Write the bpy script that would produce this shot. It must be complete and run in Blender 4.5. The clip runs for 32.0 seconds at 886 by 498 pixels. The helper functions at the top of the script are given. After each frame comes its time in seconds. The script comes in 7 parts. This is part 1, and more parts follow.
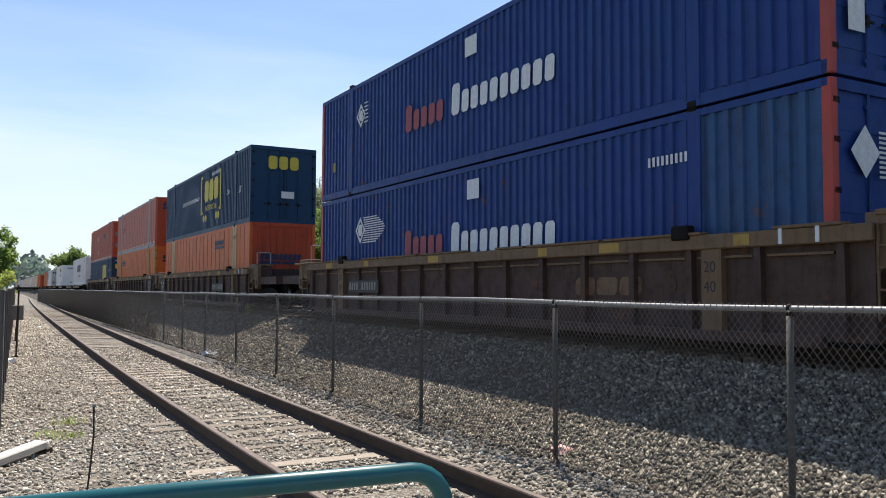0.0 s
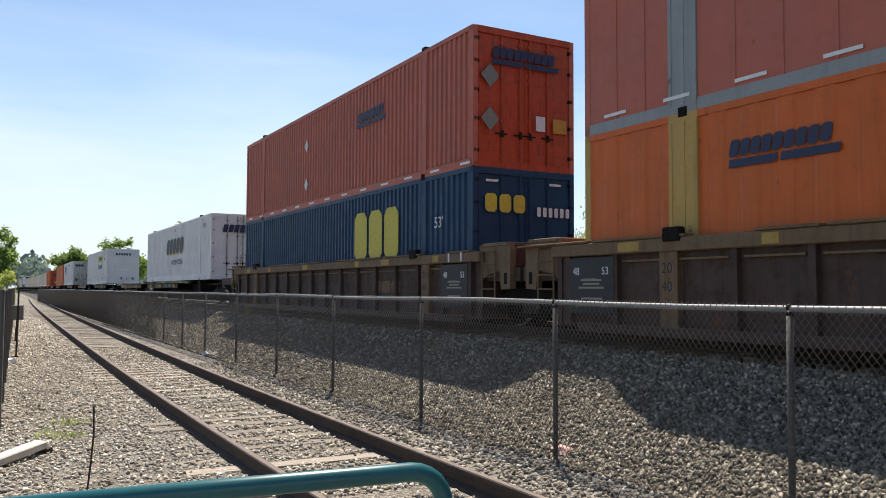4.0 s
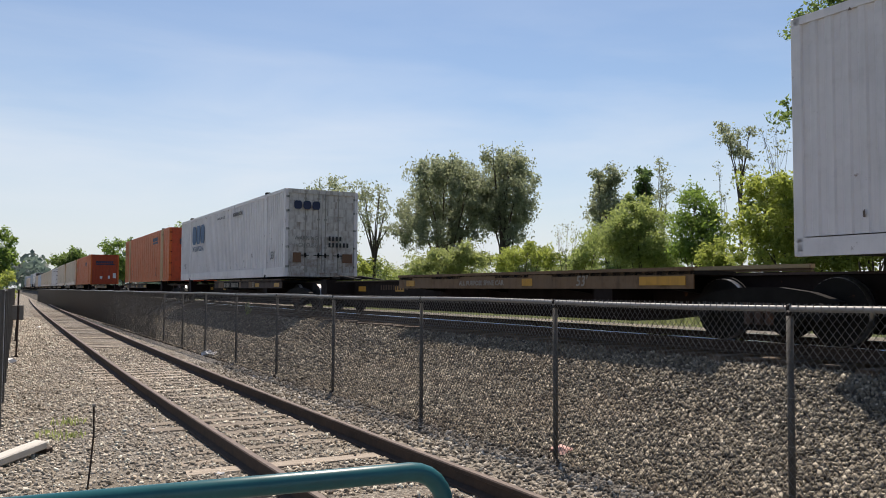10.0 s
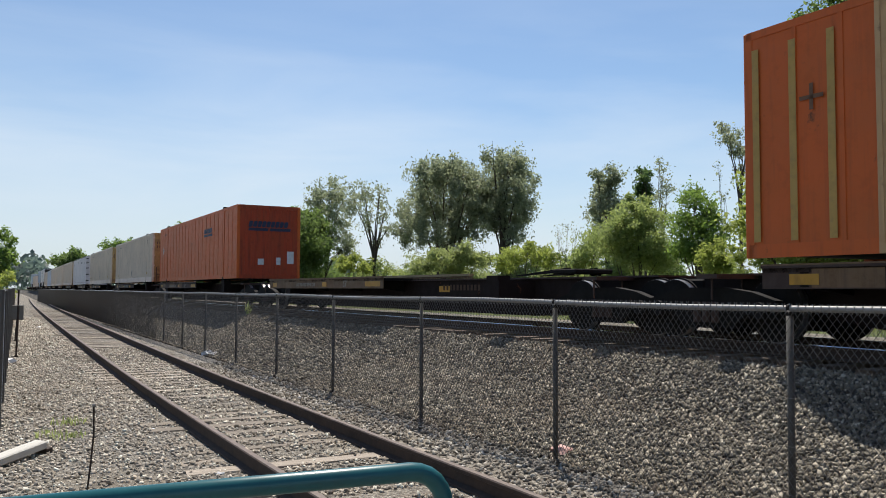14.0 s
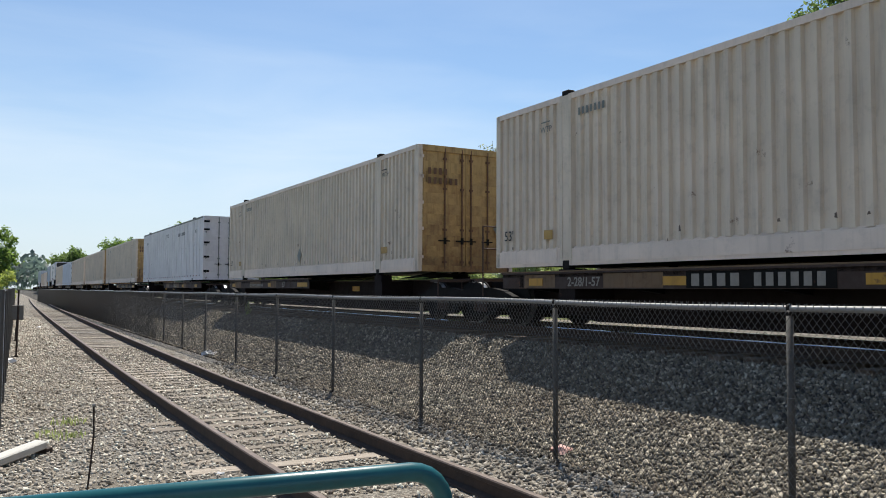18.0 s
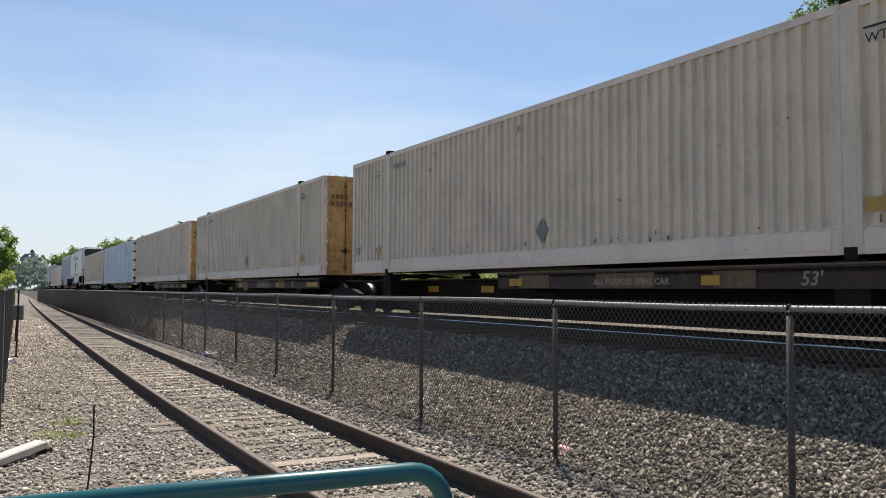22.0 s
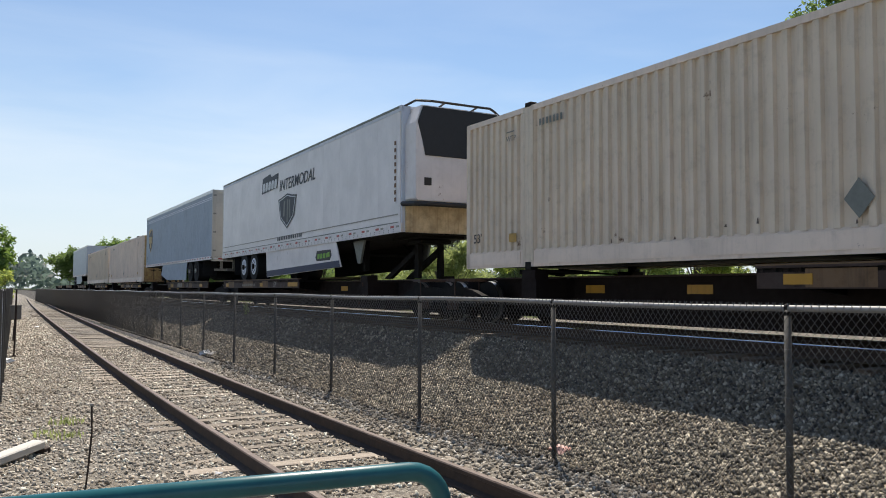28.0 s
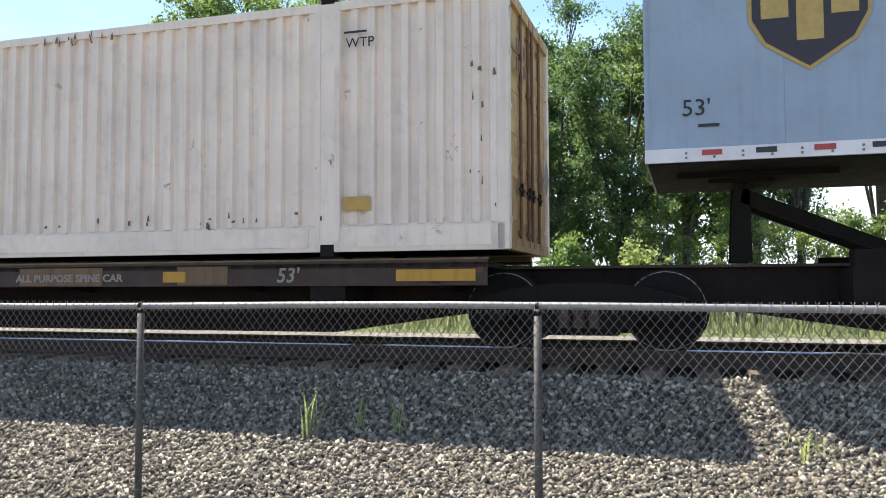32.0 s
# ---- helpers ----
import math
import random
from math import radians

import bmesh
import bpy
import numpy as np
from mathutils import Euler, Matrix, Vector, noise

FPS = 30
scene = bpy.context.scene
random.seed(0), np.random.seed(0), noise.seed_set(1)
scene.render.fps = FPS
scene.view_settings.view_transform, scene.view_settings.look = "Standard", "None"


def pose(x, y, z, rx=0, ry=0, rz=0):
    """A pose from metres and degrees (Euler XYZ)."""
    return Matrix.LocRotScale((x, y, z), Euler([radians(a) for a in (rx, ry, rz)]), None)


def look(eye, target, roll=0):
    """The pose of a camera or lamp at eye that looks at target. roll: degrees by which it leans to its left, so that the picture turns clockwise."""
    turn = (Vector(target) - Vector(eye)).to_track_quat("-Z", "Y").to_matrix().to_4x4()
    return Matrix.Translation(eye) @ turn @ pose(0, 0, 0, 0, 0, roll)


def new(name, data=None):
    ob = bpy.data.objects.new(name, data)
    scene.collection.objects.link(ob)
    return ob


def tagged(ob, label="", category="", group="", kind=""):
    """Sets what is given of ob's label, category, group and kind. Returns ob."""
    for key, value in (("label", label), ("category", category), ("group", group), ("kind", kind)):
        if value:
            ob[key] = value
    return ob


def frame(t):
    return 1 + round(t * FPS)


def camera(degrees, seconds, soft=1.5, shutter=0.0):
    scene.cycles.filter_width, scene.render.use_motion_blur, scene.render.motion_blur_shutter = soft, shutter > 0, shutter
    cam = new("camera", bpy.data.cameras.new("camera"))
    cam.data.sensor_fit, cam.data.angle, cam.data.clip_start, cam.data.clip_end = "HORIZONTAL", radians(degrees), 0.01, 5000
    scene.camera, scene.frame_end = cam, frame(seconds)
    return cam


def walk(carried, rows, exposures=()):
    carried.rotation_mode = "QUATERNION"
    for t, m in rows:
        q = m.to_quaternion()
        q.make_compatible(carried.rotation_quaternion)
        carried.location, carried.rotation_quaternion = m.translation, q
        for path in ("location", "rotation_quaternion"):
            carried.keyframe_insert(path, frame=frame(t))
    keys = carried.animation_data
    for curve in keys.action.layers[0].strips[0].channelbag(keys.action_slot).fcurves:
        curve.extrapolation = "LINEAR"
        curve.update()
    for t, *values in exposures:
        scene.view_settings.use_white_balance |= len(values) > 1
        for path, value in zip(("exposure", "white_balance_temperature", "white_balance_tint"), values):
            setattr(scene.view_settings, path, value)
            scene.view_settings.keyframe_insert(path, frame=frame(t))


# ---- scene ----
cam = camera(57.36, 32.0, soft=0.95)
EYE = (0.0, 0.0, 1.80)
# seconds, yaw to the right of the track, pitch, roll
AIM = [(0, 29.57, 2.89, -0.25), (27.4, 29.57, 2.89, -0.25), (28.0, 29.69, 2.87, -0.25), (29.0, 29.80, 2.87, -0.22),
       (29.5, 29.95, 2.86, -0.2), (30.0, 31.5, 2.86, -0.2), (30.3, 33.7, 2.88, -0.18), (30.6, 36.88, 2.89, -0.11),
       (30.8, 40.1, 2.8, 0.05), (31.0, 44.1, 2.74, 0.2), (31.2, 49.6, 2.6, 0.25), (31.4, 55.9, 2.5, 0.24),
       (31.6, 61.7, 2.65, 0.25), (31.8, 67.1, 2.84, 0.26), (32.0, 73.1, 2.77, 0.18)]
walk(cam, [(t, pose(*EYE, 90 + p, r, -w)) for t, w, p, r in AIM], exposures=[(0, 0.54, 6600, 13), (4.0, 0.54, 6800, 12), (6.5, 0.18, 6550, 13), (8.0, 0.17, 6550, 14), (9.0, 0.19, 7000, 16), (12.0, 0.22, 6900, 15), (13.0, 0.26, 6700, 13),
                 (14.5, 0.15, 6500, 11), (17, 0.30, 6450, 10), (19, 0.29, 6450, 10), (20, 0.22, 6500, 10), (21, 0.28, 6750, 14), (22, 0.28, 6700, 14), (23, 0.32, 6680, 12), (28, 0.35, 6720, 12), (30.2, 0.33, 6800, 14),
                 (31.0, 0.64, 6600, 11), (31.5, 1.14, 6700, 12), (32, 1.40, 6600, 12)])

# ---- world and sun ----
SUN_DIR = Vector((0.275, 0.50, 1.0)).normalized()
world = bpy.data.worlds.new("world")
scene.world = world
world.use_nodes = True
wn = world.node_tree
wn.nodes.clear()


def node(tree, kind, **sockets):
    """A shader node with its inputs set by name (spaces as underscores) or linked."""
    n = tree.nodes.new(kind)
    for key, v in sockets.items():
        name = key.replace("_", " ")
        s = n.inputs[int(name[1:])] if name[0] == "i" and name[1:].isdigit() else n.inputs[name]
        if isinstance(v, bpy.types.NodeSocket):
            tree.links.new(v, s)
        else:
            s.default_value = v
    return n


def vmath(tree, operation, **sockets):
    n = node(tree, "ShaderNodeVectorMath")
    n.operation = operation
    for key, v in sockets.items():
        s = n.inputs["Scale"] if key == "Scale" else n.inputs[int(key[1:])]
        if isinstance(v, bpy.types.NodeSocket):
            tree.links.new(v, s)
        else:
            s.default_value = v
    return n


def ramp(tree, fac, stops):
    n = node(tree, "ShaderNodeValToRGB", Fac=fac)
    e = n.color_ramp.elements
    while len(e) < len(stops):
        e.new(0.5)
    for el, (pos, col) in zip(e, stops):
        el.position = pos
        el.color = (*col, 1) if len(col) == 3 else col
    return n.outputs["Color"]


def mix(tree, fac, a, b, blend="MIX"):
    n = tree.nodes.new("ShaderNodeMix")
    n.data_type, n.blend_type = "RGBA", blend
    for i, v in ((0, fac), (6, a), (7, b)):
        if isinstance(v, bpy.types.NodeSocket):
            tree.links.new(v, n.inputs[i])
        else:
            n.inputs[i].default_value = v if i == 0 else ((*v, 1) if len(v) == 3 else v)
    return n.outputs[2]


sky = node(wn, "ShaderNodeTexSky")
sky.sky_type, sky.sun_disc = "NISHITA", False
sky.sun_elevation, sky.sun_rotation = math.asin(SUN_DIR.z), math.atan2(SUN_DIR.x, SUN_DIR.y)
sky.air_density, sky.dust_density, sky.ozone_density = 1.0, 0.5, 2.6
tc = node(wn, "ShaderNodeTexCoord")
mp = node(wn, "ShaderNodeMapping", Vector=tc.outputs["Generated"], Scale=(1.3, 1.3, 6.5))
cl = node(wn, "ShaderNodeTexNoise", Vector=mp.outputs["Vector"], Scale=1.6, Detail=7.0, Roughness=0.52, Distortion=0.4)
veil = ramp(wn, cl.outputs["Fac"], [(0.36, (0.0, 0.0, 0.0)), (0.70, (0.8, 0.8, 0.8))])
sz = node(wn, "ShaderNodeSeparateXYZ", Vector=tc.outputs["Generated"])
low = ramp(wn, sz.outputs["Z"], [(0.0, (1, 1, 1)), (0.13, (0.75, 0.75, 0.75)), (0.36, (0.05, 0.05, 0.05))])
amount = mix(wn, 1.0, veil, low, "MULTIPLY")
clear = mix(wn, 1.0, sky.outputs["Color"], (0.92, 1.0, 1.03), "MULTIPLY")
tinted = mix(wn, amount, clear, (7.35, 8.15, 8.8))
haze = ramp(wn, sz.outputs["Z"], [(0.0, (0.75, 0.75, 0.75)), (0.07, (0.55, 0.55, 0.55)), (0.24, (0.0, 0.0, 0.0))])
tinted = mix(wn, haze, tinted, (5.8, 6.6, 7.4))
bg = node(wn, "ShaderNodeBackground", Color=tinted, Strength=0.1)
out = node(wn, "ShaderNodeOutputWorld", Surface=bg.outputs["Background"])

sun = new("sun", bpy.data.lights.new("sun", "SUN"))
sun.data.energy, sun.data.angle, sun.data.color = 4.9, radians(0.55), (1.0, 0.95, 0.86)
sun.matrix_world = look((0, 0, 60), (-SUN_DIR.x * 60, -SUN_DIR.y * 60, 60 - SUN_DIR.z * 60))


# ---- materials ----
MATS = {}


def shader(name):
    m = bpy.data.materials.new(name)
    m.use_nodes = True
    t = m.node_tree
    t.nodes.clear()
    o = t.nodes.new("ShaderNodeOutputMaterial")
    b = t.nodes.new("ShaderNodeBsdfPrincipled")
    t.links.new(b.outputs[0], o.inputs[0])
    MATS[name] = m
    return m, t, b


def put(tree, socket, v):
    if isinstance(v, bpy.types.NodeSocket):
        tree.links.new(v, socket)
    else:
        socket.default_value = (*v, 1) if isinstance(v, tuple) and len(v) == 3 else v


def paint(name, color, rough=0.5, dirt=0.35, rust=0.0, grime=(0.10, 0.085, 0.07), metal=0.0, streak=0.35, foot=0.0, spec=0.5):
    """Weathered coach paint: broad fading, vertical run streaks, rust scabs, fine bump."""
    m, t, b = shader(name)
    co = node(t, "ShaderNodeTexCoord").outputs["Object"]
    info = node(t, "ShaderNodeObjectInfo")
    off = vmath(t, "ADD", i0=co)
    sc = vmath(t, "SCALE", i0=(13.0, 7.0, 5.0), Scale=info.outputs["Random"])
    t.links.new(sc.outputs[0], off.inputs[1])
    co = off.outputs[0]
    n1 = node(t, "ShaderNodeTexNoise", Vector=co, Scale=0.9, Detail=6.0, Roughness=0.6)
    fade = mix(t, ramp(t, n1.outputs["Fac"], [(0.35, (0, 0, 0)), (0.7, (1, 1, 1))]), color,
               tuple(min(1.0, c * 0.80 + min(0.02, c * 0.3)) for c in color))
    mp1 = node(t, "ShaderNodeMapping", Vector=co, Scale=(9.0, 9.0, 0.55))
    n2 = node(t, "ShaderNodeTexNoise", Vector=mp1.outputs[0], Scale=1.0, Detail=5.0, Roughness=0.65)
    run = ramp(t, n2.outputs["Fac"], [(0.50, (0, 0, 0)), (0.80, (streak, streak, streak))])
    col = mix(t, run, fade, grime)
    n3 = node(t, "ShaderNodeTexNoise", Vector=co, Scale=4.5, Detail=8.0, Roughness=0.7)
    col = mix(t, ramp(t, n3.outputs["Fac"], [(0.52, (0, 0, 0)), (0.82, (dirt, dirt, dirt))]), col, grime)
    if rust:
        n4 = node(t, "ShaderNodeTexNoise", Vector=co, Scale=2.2, Detail=9.0, Roughness=0.72)
        fac = n4.outputs["Fac"]
        if foot:
            # corrosion that has crept up from the door sills
            up = node(t, "ShaderNodeSeparateXYZ", Vector=node(t, "ShaderNodeTexCoord").outputs["Object"]).outputs["Z"]
            creep = node(t, "ShaderNodeMapRange", Value=up, From_Min=0.1, From_Max=1.9, To_Min=foot, To_Max=0.0)
            fac = node(t, "ShaderNodeMath", i0=fac, i1=creep.outputs[0]).outputs[0]
        mask = ramp(t, fac, [(0.50 - 0.1 * rust, (0, 0, 0)), (0.88, (0.92, 0.92, 0.92))] if foot else [(0.66 - 0.22 * rust, (0, 0, 0)), (0.72 - 0.10 * rust, (1, 1, 1))])
        rc = ramp(t, n3.outputs["Fac"], [(0.3, (0.045, 0.02, 0.012)), (0.7, (0.19, 0.075, 0.03))])
        col = mix(t, mask, col, rc)
    put(t, b.inputs["Base Color"], col)
    b.inputs["Metallic"].default_value = metal
    b.inputs["Specular IOR Level"].default_value = 0.2 if rough > 0.85 else spec
    put(t, b.inputs["Roughness"], ramp(t, n3.outputs["Fac"], [(0.3, (rough * 0.8,) * 3), (0.75, (min(1, rough * 1.35),) * 3)]))
    bump = node(t, "ShaderNodeBump", Strength=0.12, Distance=0.02, Height=n3.outputs["Fac"])
    t.links.new(bump.outputs[0], b.inputs["Normal"])
    return m


def plain(name, color, rough=0.5, metal=0.0):
    """A small-scale material with slight mottling."""
    m, t, b = shader(name)
    co = node(t, "ShaderNodeTexCoord").outputs["Object"]
    n = node(t, "ShaderNodeTexNoise", Vector=co, Scale=11.0, Detail=5.0, Roughness=0.65)
    put(t, b.inputs["Base Color"], mix(t, ramp(t, n.outputs["Fac"], [(0.3, (0, 0, 0)), (0.75, (1, 1, 1))]), color,
                                       tuple(c * 0.72 for c in color)))
    b.inputs["Roughness"].default_value, b.inputs["Metallic"].default_value = rough, metal
    if rough >= 0.8:
        b.inputs["Specular IOR Level"].default_value = 0.2
    return m


def stone_mat(name, stops, rough=0.9):
    m, t, b = shader(name)
    g = node(t, "ShaderNodeNewGeometry")
    co = node(t, "ShaderNodeTexCoord").outputs["Object"]
    n = node(t, "ShaderNodeTexNoise", Vector=co, Scale=30.0, Detail=5.0, Roughness=0.7)
    big = node(t, "ShaderNodeTexNoise", Vector=co, Scale=0.5, Detail=4.0, Roughness=0.6)
    col = ramp(t, g.outputs["Random Per Island"], stops)
    col = mix(t, ramp(t, n.outputs["Fac"], [(0.35, (0, 0, 0)), (0.8, (0.5, 0.5, 0.5))]), col, (0.09, 0.08, 0.07))
    col = mix(t, ramp(t, big.outputs["Fac"], [(0.45, (0, 0, 0)), (0.75, (0.55, 0.55, 0.55))]), col, (0.16, 0.12, 0.08))
    put(t, b.inputs["Base Color"], col)
    b.inputs["Roughness"].default_value = rough
    return m


def gravel_mat(name, stops, scale, patch, bump=0.7):
    """Ground of packed stones, for the sheet beneath the loose ones and for the distance."""
    m, t, b = shader(name)
    co = node(t, "ShaderNodeTexCoord").outputs["Object"]
    v = node(t, "ShaderNodeTexVoronoi", Vector=co, Scale=scale, Randomness=1.0)
    v2 = node(t, "ShaderNodeTexVoronoi", Vector=co, Scale=scale * 2.3, Randomness=1.0)
    sep = node(t, "ShaderNodeSeparateColor", Color=v.outputs["Color"])
    col = ramp(t, sep.outputs[0], stops)
    dark = ramp(t, v.outputs["Distance"], [(0.25, (0, 0, 0)), (0.75, (0.75, 0.75, 0.75))])
    col = mix(t, dark, col, (0.03, 0.027, 0.024))
    n = node(t, "ShaderNodeTexNoise", Vector=co, Scale=0.35, Detail=7.0, Roughness=0.65)
    n2 = node(t, "ShaderNodeTexNoise", Vector=co, Scale=2.4, Detail=5.0, Roughness=0.65)
    col = mix(t, ramp(t, n.outputs["Fac"], [(0.45, (0, 0, 0)), (0.72, (0.75, 0.75, 0.75))]), col, patch)
    col = mix(t, ramp(t, n2.outputs["Fac"], [(0.5, (0, 0, 0)), (0.8, (0.4, 0.4, 0.4))]), col, (0.06, 0.05, 0.04))
    put(t, b.inputs["Base Color"], col)
    b.inputs["Roughness"].default_value = 0.95
    h = node(t, "ShaderNodeMath", i0=v.outputs["Distance"], i1=v2.outputs["Distance"])
    bp = node(t, "ShaderNodeBump", Strength=bump, Distance=0.05, Height=h.outputs[0])
    bp.invert = True
    t.links.new(bp.outputs[0], b.inputs["Normal"])
    return m


def leaf_mat(name, dark, light, glow):
    m = bpy.data.materials.new(name)
    m.use_nodes = True
    t = m.node_tree
    t.nodes.clear()
    o = t.nodes.new("ShaderNodeOutputMaterial")
    g = node(t, "ShaderNodeNewGeometry")
    col = ramp(t, g.outputs["Random Per Island"], [(0.0, dark), (1.0, light)])
    d = node(t, "ShaderNodeBsdfPrincipled", Base_Color=col, Roughness=0.55)
    tr = node(t, "ShaderNodeBsdfTranslucent", Color=mix(t, 0.6, col, glow))
    mx = node(t, "ShaderNodeMixShader", Fac=0.56, i1=d.outputs[0], i2=tr.outputs[0])
    t.links.new(mx.outputs[0], o.inputs[0])
    MATS[name] = m
    return m


def wood_mat(name, a, b_, scale=1.0):
    m, t, b = shader(name)
    co = node(t, "ShaderNodeTexCoord").outputs["Object"]
    info = node(t, "ShaderNodeObjectInfo").outputs["Random"]
    mpn = node(t, "ShaderNodeMapping", Vector=co, Scale=(1.5 * scale, 22.0 * scale, 22.0 * scale))
    n = node(t, "ShaderNodeTexNoise", Vector=mpn.outputs[0], Scale=1.0, Detail=7.0, Roughness=0.7)
    col = ramp(t, n.outputs["Fac"], [(0.3, a), (0.72, b_)])
    tone = ramp(t, info, [(0.0, (0.55, 0.53, 0.50)), (1.0, (1.25, 1.22, 1.18))])
    put(t, b.inputs["Base Color"], mix(t, 1.0, col, tone, "MULTIPLY"))
    b.inputs["Roughness"].default_value = 0.9
    bp = node(t, "ShaderNodeBump", Strength=0.6, Distance=0.02, Height=n.outputs["Fac"])
    t.links.new(bp.outputs[0], b.inputs["Normal"])
    return m


def rail_mat(name, body, top, gloss):
    """Rusty rail with a worn running surface on its upward faces."""
    m, t, b = shader(name)
    co = node(t, "ShaderNodeTexCoord").outputs["Object"]
    n = node(t, "ShaderNodeTexNoise", Vector=co, Scale=9.0, Detail=7.0, Roughness=0.7)
    put(t, b.inputs["Base Color"], ramp(t, n.outputs["Fac"], [(0.3, body), (0.75, top)]))
    b.inputs["Roughness"].default_value = gloss
    b.inputs["Metallic"].default_value = 0.9 if gloss < 0.5 else 0.0
    return m


M_BLUE = paint("navy_paint", (0.013, 0.045, 0.205), 0.5, 0.3, 0.16, grime=(0.02, 0.02, 0.025), streak=0.5, spec=0.22)
M_TURQ = paint("bleached_blue_paint", (0.010, 0.060, 0.185), 0.6, 0.7, 0.2, grime=(0.030, 0.020, 0.018), streak=0.95)
M_CSXBLUE = paint("dark_blue_paint", (0.010, 0.044, 0.105), 0.5, 0.2, 0.1, grime=(0.02, 0.02, 0.022), spec=0.25)
M_ORANGE = paint("orange_paint", (0.60, 0.118, 0.022), 0.5, 0.3, 0.12, grime=(0.13, 0.05, 0.03), streak=0.35, spec=0.3)
M_SALMON = paint("faded_red_paint", (0.47, 0.115, 0.072), 0.6, 0.22, 0.05, streak=0.25)
M_REDEND = paint("red_orange_paint", (0.44, 0.058, 0.020), 0.5, 0.5, 0.15, grime=(0.05, 0.022, 0.018), streak=0.75, spec=0.3)
M_TAN = paint("tan_post_paint", (0.55, 0.34, 0.16), 0.6, 0.4, 0.25, grime=(0.22, 0.10, 0.04), streak=0.6)
M_YPOST = paint("ochre_post_paint", (0.50, 0.30, 0.07), 0.6, 0.3, 0.15)
M_BOXG = plain("weathered_relay_box_paint", (0.20, 0.19, 0.17), 0.7)
M_REARW = paint("dirty_white_door_panel", (0.56, 0.53, 0.48), 0.5, 0.25, 0.02, grime=(0.20, 0.16, 0.12), streak=0.2)
M_GPOST = paint("grey_post_paint", (0.26, 0.27, 0.28), 0.5, 0.3, 0.2)
M_RED = paint("red_corner_paint", (0.42, 0.04, 0.025), 0.5, 0.3, 0.1)
M_WHITE = paint("white_paint", (0.76, 0.715, 0.715), 0.5, 0.16, 0.10, streak=0.12)
M_REEFER = paint("trailer_white_panel", (0.76, 0.72, 0.72), 0.4, 0.08, 0.0, streak=0.06)
M_ROD = plain("dull_rod_steel", (0.36, 0.34, 0.31), 0.6, 0.2)
M_WHITE2 = paint("cool_white_paint", (0.62, 0.66, 0.74), 0.5, 0.22, 0.03, streak=0.2)
M_DIRTYW = paint("dirty_white_paint", (0.60, 0.575, 0.54), 0.6, 0.6, 0.06, grime=(0.13, 0.095, 0.075), streak=1.0, foot=0.16)
M_BEIGE = paint("beige_paint", (0.74, 0.615, 0.485), 0.55, 0.3, 0.06, streak=0.3)
M_CREAM = paint("pale_cream_paint", (0.84, 0.69, 0.58), 0.55, 0.22, 0.06, streak=0.2)
M_YEND = paint("rusty_yellow_door_paint", (0.54, 0.345, 0.125), 0.6, 0.5, 0.15, grime=(0.14, 0.06, 0.02), streak=0.8, foot=0.22)
M_CREAMEND = paint("cream_door_paint", (0.72, 0.58, 0.36), 0.6, 0.35, 0.1, grime=(0.2, 0.09, 0.03), streak=0.6, foot=0.18)
M_BROWN = paint("boxcar_brown_paint", (0.047, 0.027, 0.020), 0.75, 0.45, 0.3, grime=(0.05, 0.035, 0.026))
M_CHORD = paint("dusty_ochre_paint", (0.165, 0.095, 0.046), 0.7, 0.6, 0.3, grime=(0.035, 0.022, 0.016), streak=0.7)
M_WELL = paint("faded_well_brown", (0.060, 0.032, 0.023), 0.75, 0.6, 0.35, grime=(0.014, 0.010, 0.009), streak=0.85)
M_YFADE = paint("faded_yellow_patch", (0.40, 0.25, 0.05), 0.7, 0.6, 0.2, grime=(0.12, 0.07, 0.03))
M_STENCIL = plain("worn_stencil", (0.085, 0.055, 0.038), 0.8)
M_TANDECK = paint("tan_deck_paint", (0.36, 0.26, 0.13), 0.7, 0.5, 0.2, grime=(0.14, 0.09, 0.05))
M_DARK = paint("grimy_black_paint", (0.008, 0.007, 0.006), 0.9, 0.4, 0.05, grime=(0.012, 0.009, 0.007))
M_SILL = paint("grimy_sill_paint", (0.013, 0.008, 0.007), 0.9, 0.4, 0.08, grime=(0.009, 0.007, 0.006))
M_YELLOW = paint("faded_reflective_yellow", (0.50, 0.25, 0.018), 0.5, 0.5, 0.1, grime=(0.10, 0.06, 0.02), streak=0.5)
M_SILVER = paint("dull_silver_panel", (0.33, 0.39, 0.47), 0.42, 0.25, 0.0, metal=0.25, streak=0.35)
M_UPSG = paint("blue_grey_panel", (0.305, 0.37, 0.455), 0.6, 0.15, 0.0, streak=0.15)
M_ALU = plain("bare_aluminium", (0.62, 0.62, 0.62), 0.4, 0.7)
M_STEELK = plain("dark_steel", (0.014, 0.012, 0.011), 0.8, 0.0)
M_TREAD = plain("polished_wheel_tread", (0.42, 0.41, 0.40), 0.32, 0.9)
M_RUBBER = plain("tyre_rubber", (0.018, 0.018, 0.019), 0.85)
M_GALV = plain("galvanised_steel", (0.29, 0.285, 0.275), 0.5, 0.35)
M_POST = plain("weathered_post_steel", (0.10, 0.094, 0.084), 0.65, 0.1)
M_WIRE = plain("fence_wire", (0.14, 0.14, 0.14), 0.5, 0.4)
M_TEAL = plain("teal_gloss_paint", (0.012, 0.115, 0.125), 0.33)
M_INK = plain("navy_lettering", (0.018, 0.028, 0.075), 0.6)
M_INKK = plain("black_lettering", (0.02, 0.02, 0.022), 0.6)
M_INKT = plain("teal_lettering", (0.02, 0.10, 0.13), 0.6)
